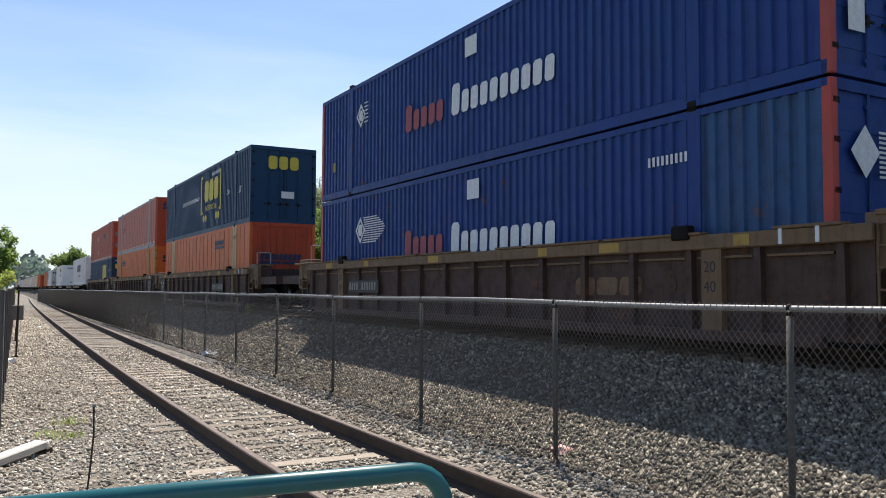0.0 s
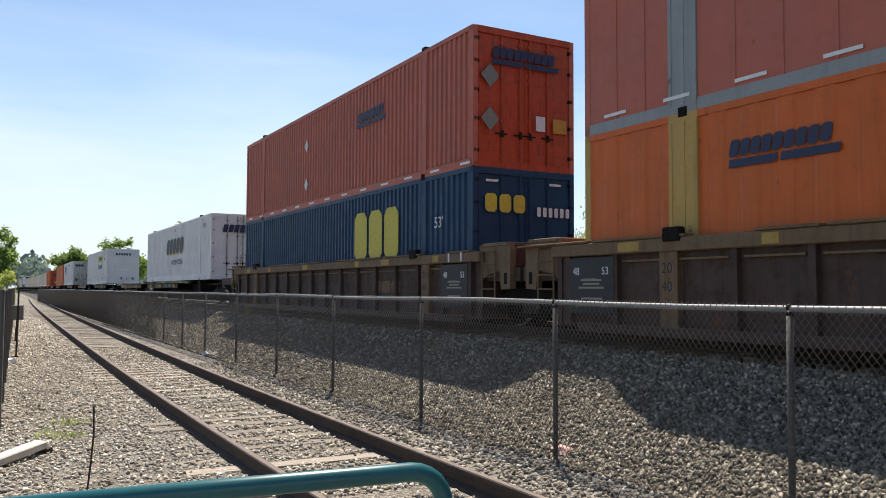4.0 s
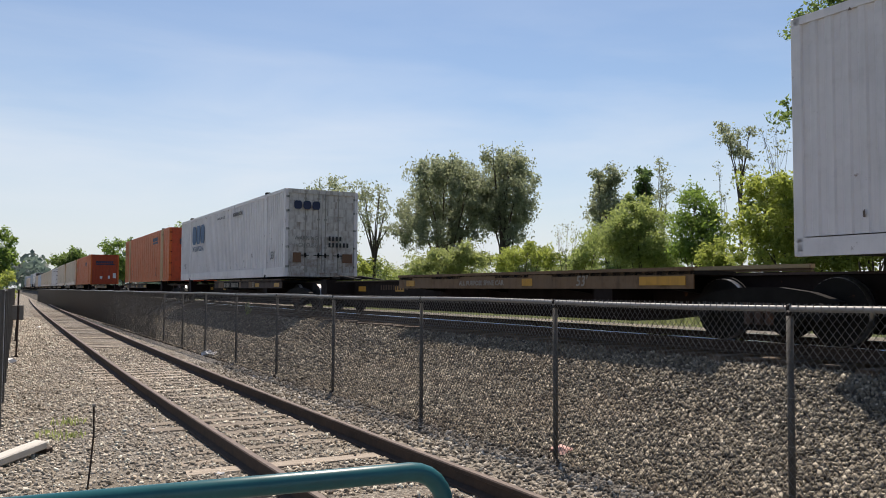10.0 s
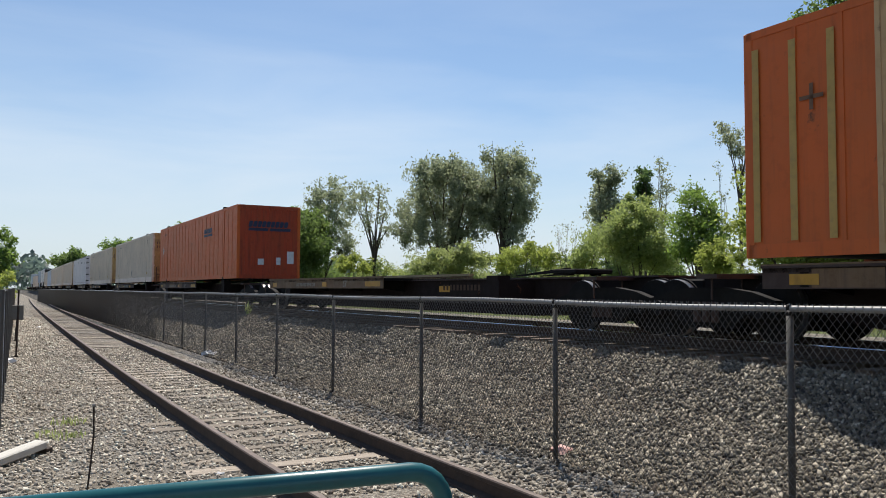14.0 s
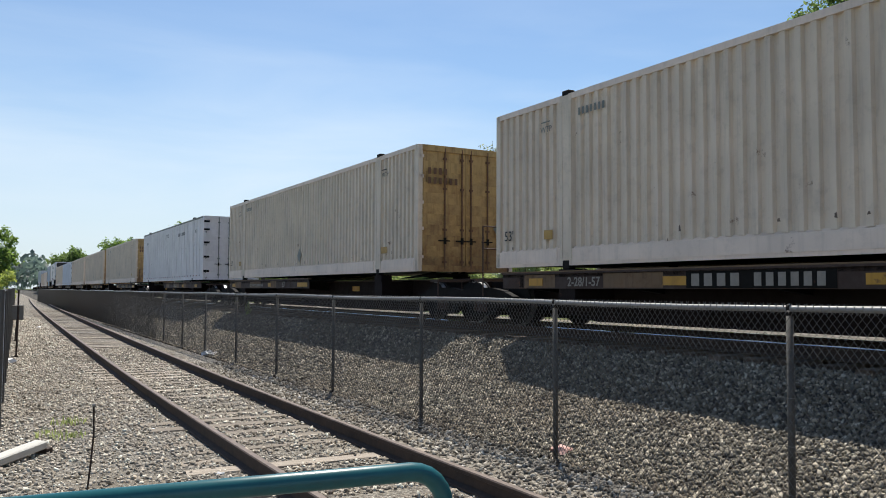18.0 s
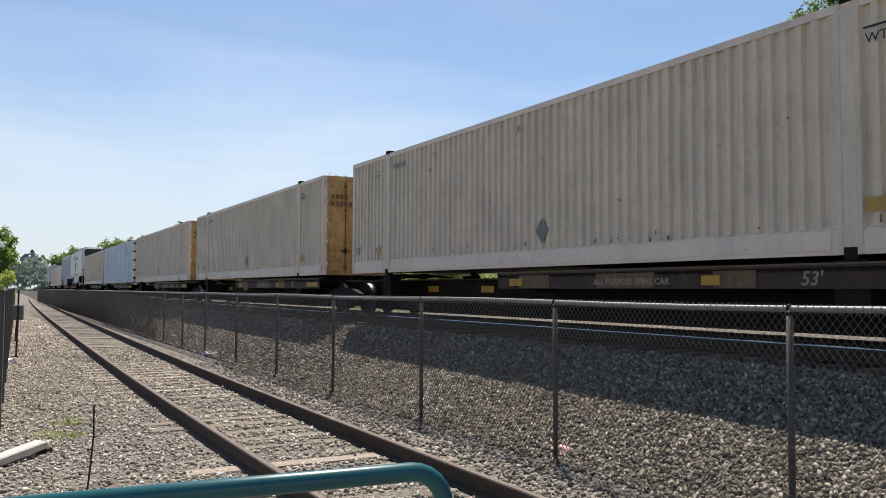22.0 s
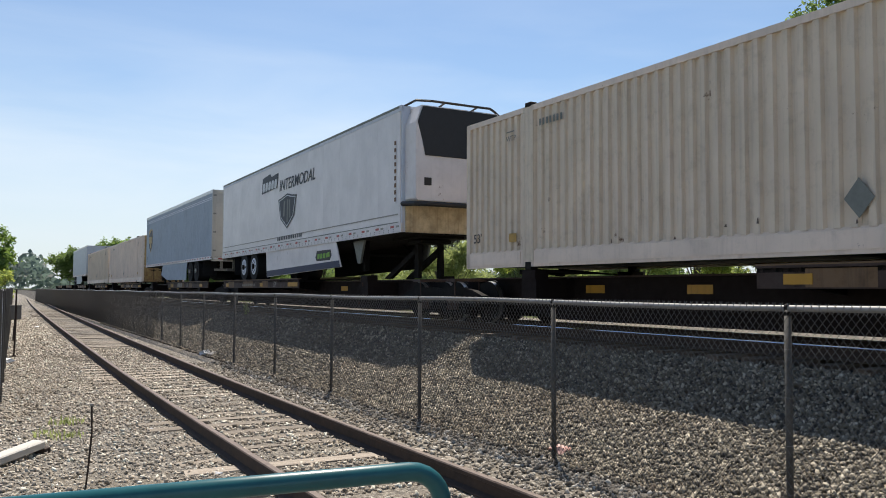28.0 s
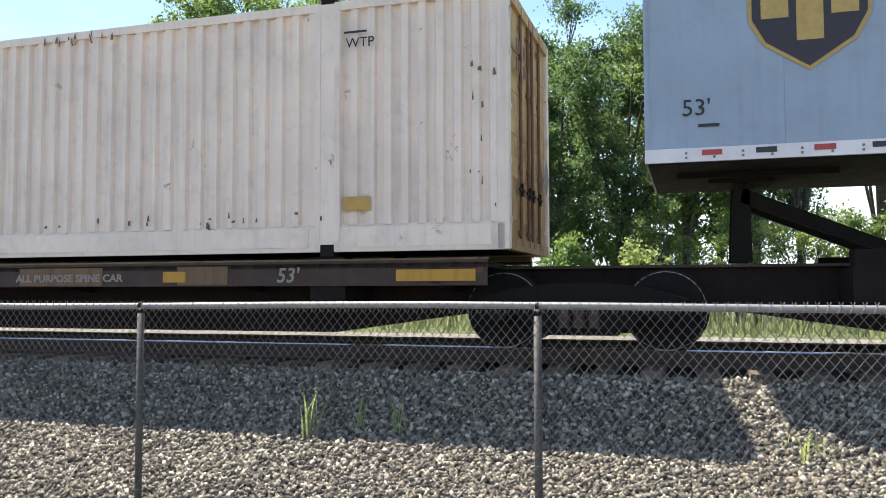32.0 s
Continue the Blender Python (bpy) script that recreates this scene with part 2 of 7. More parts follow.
M_INKB = plain("blue_lettering", (0.03, 0.10, 0.22), 0.6)
M_INKW = plain("white_lettering", (0.70, 0.72, 0.74), 0.6)
M_INKF = plain("faded_lettering", (0.29, 0.26, 0.22), 0.7)
M_BOARD = wood_mat("bleached_beam", (0.42, 0.41, 0.37), (0.62, 0.60, 0.55), 0.5)
M_SLAT = plain("blue_grey_slat", (0.36, 0.40, 0.46), 0.6)
M_PATCH = plain("paler_paint_patch", (0.66, 0.69, 0.76), 0.5)
M_LITTER = plain("pink_plastic", (0.62, 0.36, 0.31), 0.6)
M_INKY = plain("yellow_lettering", (0.62, 0.50, 0.06), 0.6)
M_INKR = plain("faded_red_lettering", (0.30, 0.05, 0.06), 0.6)
M_PALEY = plain("pale_yellow_patch", (0.60, 0.55, 0.14), 0.6)
M_SHIELD = plain("dark_brown_emblem", (0.030, 0.022, 0.030), 0.5)
M_GOLD = plain("gold_emblem", (0.50, 0.33, 0.10), 0.5)
M_REFR = plain("red_reflector", (0.42, 0.035, 0.035), 0.35)
M_REFW = plain("white_reflector", (0.75, 0.75, 0.75), 0.35)
M_SLATE = plain("slate_lettering", (0.050, 0.056, 0.070), 0.6)
M_GREENP = plain("green_badge_paint", (0.20, 0.42, 0.05), 0.6)
M_RUSTL = plain("rusty_label_patch", (0.17, 0.085, 0.045), 0.7)
M_GREYP = plain("grey_placard", (0.20, 0.21, 0.19), 0.6)
M_BALLAST = gravel_mat("ballast_ground", [(0.0, (0.030, 0.027, 0.023)), (0.5, (0.080, 0.073, 0.062)), (1.0, (0.20, 0.185, 0.155))], 17.0, (0.075, 0.058, 0.040))
# main line bed: grease, with shade under the train also put into the colour
M_TRACKBED = gravel_mat("greasy_shaded_track_bed", [(0.0, (0.008, 0.007, 0.006)), (0.5, (0.022, 0.019, 0.016)), (1.0, (0.055, 0.048, 0.040))], 17.0, (0.016, 0.013, 0.010))
M_GRAVEL = gravel_mat("gravel_ground", [(0.0, (0.168, 0.150, 0.124)), (0.5, (0.355, 0.315, 0.258)), (1.0, (0.64, 0.58, 0.485))], 26.0, (0.325, 0.272, 0.195))
M_STONE = stone_mat("ballast_stone", [(0.0, (0.045, 0.039, 0.029)), (0.35, (0.144, 0.125, 0.090)), (0.75, (0.290, 0.255, 0.190)), (1.0, (0.585, 0.525, 0.41))])
M_FOOT = stone_mat("brown_gravel_stone", [(0.0, (0.09, 0.075, 0.055)), (0.4, (0.26, 0.225, 0.175)), (0.8, (0.42, 0.375, 0.30)), (1.0, (0.72, 0.67, 0.58))])
M_DIRT = stone_mat("dark_litter", [(0.0, (0.03, 0.023, 0.016)), (0.7, (0.09, 0.068, 0.045)), (1.0, (0.22, 0.17, 0.11))])
M_PEBBLE = stone_mat("gravel_stone", [(0.0, (0.181, 0.156, 0.118)), (0.4, (0.454, 0.390, 0.310)), (0.8, (0.680, 0.593, 0.476)), (1.0, (0.850, 0.834, 0.698))])
M_GRASSG = gravel_mat("meadow_ground", [(0.0, (0.05, 0.08, 0.02)), (0.5, (0.10, 0.15, 0.035)), (1.0, (0.18, 0.22, 0.06))], 6.0, (0.13, 0.12, 0.05))
M_TIE = wood_mat("weathered_tie", (0.15, 0.125, 0.10), (0.46, 0.40, 0.33))
M_TIED = wood_mat("dark_tie", (0.055, 0.042, 0.032), (0.20, 0.15, 0.11))
M_RAILR = rail_mat("rusty_rail", (0.020, 0.013, 0.009), (0.062, 0.037, 0.025), 0.85)
M_RAILT = rail_mat("rusty_rail_head", (0.085, 0.056, 0.040), (0.19, 0.135, 0.10), 0.6)
M_RAILS = rail_mat("polished_rail_head", (0.72, 0.72, 0.72), (0.86, 0.85, 0.84), 0.14)
M_BARK = wood_mat("bark", (0.05, 0.042, 0.034), (0.15, 0.125, 0.10), 0.3)
M_LEAF1 = leaf_mat("bright_leaves", (0.111, 0.171, 0.045), (0.282, 0.345, 0.096), (0.616, 0.681, 0.146))
M_LEAF7 = leaf_mat("yellow_green_leaves", (0.115, 0.175, 0.062), (0.275, 0.345, 0.125), (0.54, 0.62, 0.19))
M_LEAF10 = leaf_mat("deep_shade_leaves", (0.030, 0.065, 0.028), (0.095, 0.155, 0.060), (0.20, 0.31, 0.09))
M_LEAF8 = leaf_mat("olive_leaves", (0.125, 0.165, 0.066), (0.285, 0.335, 0.140), (0.54, 0.61, 0.21))
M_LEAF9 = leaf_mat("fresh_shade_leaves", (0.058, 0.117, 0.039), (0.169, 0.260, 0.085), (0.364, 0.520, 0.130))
M_LEAF2 = leaf_mat("mid_leaves", (0.050, 0.098, 0.034), (0.145, 0.215, 0.072), (0.32, 0.44, 0.11))
M_LEAF3 = leaf_mat("grey_willow_leaves", (0.125, 0.155, 0.100), (0.31, 0.345, 0.235), (0.46, 0.51, 0.29))
M_LEAF4 = leaf_mat("dark_leaves", (0.048, 0.096, 0.029), (0.128, 0.208, 0.056), (0.352, 0.512, 0.096))
M_LEAF6 = leaf_mat("meadow_grass", (0.12, 0.15, 0.06), (0.27, 0.30, 0.15), (0.38, 0.42, 0.18))
# far woods: the haze of distance is mixed into these leaf colours
M_LEAF5 = leaf_mat("far_leaves_haze_tint", (0.075, 0.11, 0.10), (0.125, 0.17, 0.145), (0.16, 0.22, 0.18))


# ---- mesh building ----
class Geo:
    """Vertices and faces of one mesh in the making."""

    def __init__(self):
        self.v, self.f = [], []

    def add(self, verts, faces):
        n = len(self.v)
        self.v += [tuple(p) for p in verts]
        self.f += [tuple(n + i for i in f) for f in faces]
        return self

    def box(self, x0, x1, y0, y1, z0, z1, b=0.0):
        if b <= 0:
            return self.add([(x0, y0, z0), (x1, y0, z0), (x1, y1, z0), (x0, y1, z0), (x0, y0, z1), (x1, y0, z1), (x1, y1, z1), (x0, y1, z1)],
                            [(3, 2, 1, 0), (4, 5, 6, 7), (0, 1, 5, 4), (1, 2, 6, 5), (2, 3, 7, 6), (3, 0, 4, 7)])
        bm = bmesh.new()
        bmesh.ops.create_cube(bm, size=1.0)
        for p in bm.verts:
            p.co = Vector(((x0 + x1) / 2 + p.co.x * (x1 - x0), (y0 + y1) / 2 + p.co.y * (y1 - y0), (z0 + z1) / 2 + p.co.z * (z1 - z0)))
        bmesh.ops.bevel(bm, geom=bm.edges[:], offset=b, segments=1, affect="EDGES")
        bm.verts.index_update()
        self.add([p.co[:] for p in bm.verts], [[p.index for p in f.verts] for f in bm.faces])
        bm.free()
        return self

    def prism(self, outline, a, b, axis="x"):
        """An outline of 2D points, drawn out from a to b along an axis; x: (y, z) points, y: (x, z), z: (x, y)."""
        n = len(outline)
        at = {"x": lambda p, d: (d, p[0], p[1]), "y": lambda p, d: (p[0], d, p[1]), "z": lambda p, d: (p[0], p[1], d)}[axis]
        return self.add([at(p, a) for p in outline] + [at(p, b) for p in outline],
                        [tuple(range(n)), tuple(range(2 * n - 1, n - 1, -1))] + [(i, i + n, (i + 1) % n + n, (i + 1) % n) for i in range(n)])

    def tube(self, pts, r, sides=8, r1=None):
        pts = [Vector(p) for p in pts]
        n = len(pts)
        base = len(self.v)
        ref = None
        for i, p in enumerate(pts):
            d = (pts[min(i + 1, n - 1)] - pts[max(i - 1, 0)]).normalized()
            if ref is None:
                ref = d.orthogonal().normalized()
            ref = (ref - d * ref.dot(d)).normalized()
            u = d.cross(ref)
            rr = r if r1 is None else r + (r1 - r) * i / max(1, n - 1)
            for k in range(sides):
                a = 2 * math.pi * k / sides
                self.v.append(tuple(p + (ref * math.cos(a) + u * math.sin(a)) * rr))
        for i in range(n - 1):
            for k in range(sides):
                a, b = base + i * sides + k, base + i * sides + (k + 1) % sides
                self.f.append((a, b, b + sides, a + sides))
        self.f.append(tuple(base + k for k in reversed(range(sides))))
        self.f.append(tuple(base + (n - 1) * sides + k for k in range(sides)))
        return self

    def disc(self, c, r, x0, x1, sides=24):
        """A short cylinder along x about (y, z) = c."""
        return self.prism([(c[0] + r * math.cos(2 * math.pi * k / sides), c[1] + r * math.sin(2 * math.pi * k / sides)) for k in range(sides)], x0, x1)

    def mesh(self, name, mat, smooth=False):
        me = bpy.data.meshes.new(name)
        me.from_pydata(self.v, [], self.f)
        for m in (mat if isinstance(mat, (list, tuple)) else [mat]):
            me.materials.append(m)
        if smooth:
            me.shade_smooth()
        return me


def part(name, geo, mat, parent, label="", smooth=False):
    """One mesh object under a thing or a part."""
    me = geo if isinstance(geo, bpy.types.Mesh) else geo.mesh(name, mat, smooth)
    ob = new(name, me)
    ob.parent = parent
    if not isinstance(geo, bpy.types.Mesh):
        bm = bmesh.new()
        bm.from_mesh(me)
        bmesh.ops.recalc_face_normals(bm, faces=bm.faces[:])
        bm.to_mesh(me)
        bm.free()
    return tagged(ob, label)


def thing(name, label, category, m=None, group="", kind=""):
    ob = new(name)
    ob.empty_display_size = 0.2
    if m is not None:
        ob.matrix_world = m
    return tagged(ob, label, category, group, kind)


def bulk(name, verts, faces, mat, parent=None):
    """A large mesh of equal-sided faces from arrays."""
    me = bpy.data.meshes.new(name)
    nf, k = faces.shape
    me.vertices.add(len(verts))
    me.vertices.foreach_set("co", np.ascontiguousarray(verts, dtype=np.float32).ravel())
    me.loops.add(nf * k)
    me.loops.foreach_set("vertex_index", np.ascontiguousarray(faces, dtype=np.int32).ravel())
    me.polygons.add(nf)
    me.polygons.foreach_set("loop_start", np.arange(0, nf * k, k, dtype=np.int32))
    me.materials.append(mat)
    me.update(calc_edges=True)
    me.validate()
    ob = new(name, me)
    ob.parent = parent
    return ob


def bend(y):
    """How far the line has swung to the right at y metres: a curve of 6 km radius that runs out into a straight far off."""
    y = max(0.0, y)
    return y * y / 12000.0 if y < 180 else 2.7 + 3.0 * (1.0 - math.exp((180.0 - y) / 100.0))


TRACK_X, RAIL_Z = 9.835, 1.13
FENCE_X = 5.27


def siding_x(y):
    """Centre line of the siding, which closes on the main line in the distance."""
    e = y - 13.0
    return 3.09 + bend(y) + (0.018 * e if e > 6 else 0.0015 * (e + 6) ** 2 * 0.5 if e > -6 else 0.0)


# ---- ground ----
def ground_z(x, y):
    """Height of the ground at a place: flat yard, ballast bank of the main line, meadow behind."""
    u = x - bend(y)
    pts = [(5.40, 0.0), (6.4, 0.17), (7.40, 0.36), (8.30, 0.78), (8.55, 0.87), (12.6, 0.87), (13.2, 0.90), (15.0, 0.925), (16.6, 0.94), (18.2, 0.50), (21.0, 0.25)]
    if u <= pts[0][0]:
        return 0.0
    for (a, za), (b, zb) in zip(pts, pts[1:]):
        if u <= b:
            return za + (zb - za) * (u - a) / (b - a)
    return 0.25


def ground():
    ys = [-1500, -300, -80, -40] + [-20 + 2 * i for i in range(50)] + [85 + 8 * i for i in range(30)] + [340, 400, 500, 700, 1000, 1500, 2500]
    xs = [-2500, -400, -60, -12, -6, -3, 0, 2, 4, 5.40, 6.4, 7.40, 8.30, 8.55, 10, 11.3, 12.6, 13.2, 15.0, 16.6, 18.2, 21.0, 40, 90, 400, 2500]
    v = [(x + (bend(y) if -3 <= x <= 40 else 0), y, ground_z(x + bend(y), y) if -3 <= x <= 40 else (0.25 if x > 0 else 0.0)) for y in ys for x in xs]
    n = len(xs)
    f, mats = [], []
    for j in range(len(ys) - 1):
        for i in range(n - 1):
            f.append((j * n + i, j * n + i + 1, (j + 1) * n + i + 1, (j + 1) * n + i))
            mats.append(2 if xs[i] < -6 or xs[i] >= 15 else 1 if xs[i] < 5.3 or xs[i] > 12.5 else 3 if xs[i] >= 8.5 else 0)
    me = bpy.data.meshes.new("ground")
    me.from_pydata(v, [], f)
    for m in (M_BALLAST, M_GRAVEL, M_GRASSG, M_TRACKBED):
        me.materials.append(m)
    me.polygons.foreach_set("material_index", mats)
    me.shade_smooth()
    return tagged(new("ground", me), "gravel yard rising to a grey ballast bank, meadow beyond", "ground", kind="structure")


ground()


def sweep(name, center, profile, ys, mat, parent, label=""):
    """A profile of (x, z) points drawn along the line x = center(y)."""
    g = Geo()
    n = len(profile)
    for y in ys:
        cx = center(y)
        g.v += [(cx + px, y, pz) for px, pz in profile]
    for j in range(len(ys) - 1):
        for i in range(n):
            g.f.append((j * n + i, j * n + (i + 1) % n, (j + 1) * n + (i + 1) % n, (j + 1) * n + i))
    g.f += [tuple(range(n)), tuple((len(ys) - 1) * n + i for i in range(n))]
    return part(name, g, mat, parent, label)


LINE_YS = [-60, -20] + [-10 + 2 * i for i in range(60)] + [112 + 10 * i for i in range(28)] + [420, 520, 700]


def track(name, label, center, z_top, ys, head_mat, kind="structure"):
    tr = thing(name, label, "railway track", kind=kind)
    for side in (-1, 1):
        c = lambda y, s=side: center(y) + s * 0.7525
        z = z_top - 0.17
        sweep("rail", c, [(-0.07, z), (0.07, z), (0.065, z + 0.012), (0.012, z + 0.035), (0.012, z + 0.12), (0.036, z + 0.132), (0.036, z + 0.160),
                          (-0.036, z + 0.160), (-0.036, z + 0.132), (-0.012, z + 0.12), (-0.012, z + 0.035), (-0.065, z + 0.012)], ys, M_RAILR, tr, "rust-brown steel rail")
        sweep("rail_head", c, [(-0.034, z + 0.161), (0.034, z + 0.161), (0.028, z + 0.172), (-0.028, z + 0.172)], ys, head_mat, tr)
    return tr


siding = track("siding_track", "rusty little-used siding with weathered timber ties", siding_x, 0.185, [y for y in LINE_YS if y < 160], M_RAILT)
main_line = track("main_track", "busy main line on a ballast bank, polished rails", lambda y: TRACK_X + bend(y), RAIL_Z, LINE_YS, M_RAILS)

# ---- train: how far it has run after t seconds, and its things ----
LEN, WID, HGT = 16.5, 2.59, 2.92


def run(t):
    return 14.064 * t - 0.013074 * t * t - 0.000126944 * t ** 3


TRAIN = []      # (thing, distance of its leading end from the origin at the start, height, nose-up tilt)


def rides(ob, u, z, tilt=0.0):
    TRAIN.append((ob, u, z, tilt))
    y = u
    ob.matrix_world = pose(TRACK_X + bend(y), y, z)
    return ob


def motions():
    times = [0.0] + [float(k) for k in range(1, 33)]
    for ob, u, z, tilt in TRAIN:
        rows = []
        for t in times:
            y = u - run(t)
            slope = (bend(y + 16.5) - bend(y)) / 16.5
            rows.append((t, pose(TRACK_X + bend(y), y, z, tilt, 0, -math.degrees(math.atan(slope)))))
        walk(ob, rows)


SIDE_ROT = Matrix(((0, 0, -1), (-1, 0, 0), (0, 1, 0))).to_4x4()      # text and shapes on the side that faces the yard
END_ROT = Matrix(((1, 0, 0), (0, 0, -1), (0, 1, 0))).to_4x4()        # on the leading end


def words(text, parent, y, z, size, mat, x=-WID / 2 - 0.012, end=False, stretch=1.0, shear=0.0, name="lettering", bold=0.0, label=""):
    """Painted words; y is where they begin, z their baseline."""
    cu = bpy.data.curves.new("words", "FONT")
    cu.body, cu.size, cu.shear, cu.extrude, cu.offset = text, size, shear, 0.001, bold
    cu.resolution_u = 3
    tmp = new("words", cu)
    me = bpy.data.meshes.new_from_object(tmp)
    bpy.data.objects.remove(tmp)
    bpy.data.curves.remove(cu)
    me.materials.clear()
    me.materials.append(mat)
    ob = part(name, me, None, parent, label)
    ob.matrix_local = (Matrix.Translation((y, x, z)) @ END_ROT if end else Matrix.Translation((x, y, z)) @ SIDE_ROT) @ Matrix.Diagonal((stretch, 1, 1, 1))
    return ob


PIECES = {"number_mark", "mark_block", "mark_block_white", "mark_block_red", "mark_block_yellow", "mark_block_blue", "mark_shadow", "mark_dot", "mark_bar", "motto_mark", "end_mark",
          "reflector", "end_label", "hinge_strap", "placard", "data_line", "end_line", "end_reflector", "small_mark", "address_mark", "stencil", "mark_line", "emblem_line", "badge_mark", "shield_mark", "emblem_mark", "stripe"}


def shapes(name, polys, mat, parent, y, z, x=-WID / 2 - 0.010, end=False, label=""):
    """Flat painted shapes, given as lists of (right, up) points from their left lower corner."""
    if len(polys) > 1 and name in PIECES:
        return [shapes(name, [p], mat, parent, y, z, x, end, label) for p in polys][-1]
    g = Geo()
    for p in polys:
        n = len(p)
        g.add([(a, b, 0) for a, b in p] + [(a, b, 0.003) for a, b in p], [tuple(range(n))[::-1], tuple(range(n, 2 * n))] + [(i, (i + 1) % n, n + (i + 1) % n, n + i) for i in range(n)])
    ob = part(name, g, mat, parent, label)
    ob.matrix_local = Matrix.Translation((y, x, z)) @ END_ROT if end else Matrix.Translation((x, y, z)) @ SIDE_ROT
    return ob


def rect(a, b, w, h, s=0.0):
    """A bar with its left lower corner at (a, b); s: how far its top leans to the right."""
    return [(a, b), (a + w, b), (a + w + s, b + h), (a + s, b + h)]


def letter_bars(count, w, h, gap, s=0.0, first=None):
    out, a = [], 0.0
    for k in range(count):
        hh = first if first and k == 0 else h
        out.append(rect(a, 0, w, hh, s * hh / h))
        a += w + gap
    return out


def strokes(count, w, h, gap, s=0.0, seed=1, first=None, t=0.26):
    """A row of plain bars of a lettering's size and slant, the large ones with cut corners."""
    out, a = [], 0.0
    for k in range(count):
        hh = first if first and k == 0 else h
        ww = w * (hh / h) ** 0.5
        sl = s / h
        if h < 0.2:
            out.append(rect(a, 0, ww * 0.74, hh, s * hh / h))
        else:
            # a block with its corners cut off
            wb, q = ww * 0.96, 0.20 * min(ww, hh)
            out.append([(a + p + sl * r, r) for p, r in ((q, 0), (wb - q, 0), (wb, q), (wb, hh - q), (wb - q, hh), (q, hh), (0, hh - q), (0, q))])
        a += ww + gap
    return out


def corrugated(x, y0, y1, z0, z1, pitch, depth, inward):
    """A wall along y whose section steps in and out, closed behind."""
    g = Geo()
    n = max(1, round((y1 - y0) / pitch))
    p = (y1 - y0) / n
    prof = []
    for k in range(n):
        a = y0 + k * p
        prof += [(a, 0), (a + 0.40 * p, 0), (a + 0.5 * p, depth), (a + 0.90 * p, depth)]
    prof.append((y1, 0))
    back = x + inward * (depth + 0.03)
    m = len(prof)
    for a, d in prof:
        g.v += [(x + inward * d, a, z0), (x + inward * d, a, z1)]
    for i in range(m - 1):
        g.f.append((2 * i, 2 * i + 2, 2 * i + 3, 2 * i + 1))
    b = len(g.v)
    g.v += [(back, y0, z0), (back, y1, z0), (back, y1, z1), (back, y0, z1)]
    g.f += [(b, b + 3, b + 2, b + 1)]
    return g


def seamed(x, y0, y1, z0, z1, step, out=0.007):
    """A flat plate along y with narrow raised seams, facing -x."""
    n = max(1, round((y1 - y0) / step))
    prof = [(y0, 0.0)]
    for k in range(1, n):
        a = y0 + (y1 - y0) * k / n
        prof += [(a - 0.036, 0.0), (a - 0.033, out), (a + 0.033, out), (a + 0.036, 0.0)]
    prof.append((y1, 0.0))
    outline = [(x - d, a) for a, d in prof] + [(x + 0.05, y1), (x + 0.05, y0)]
    return Geo().prism(outline, z0, z1, "z")


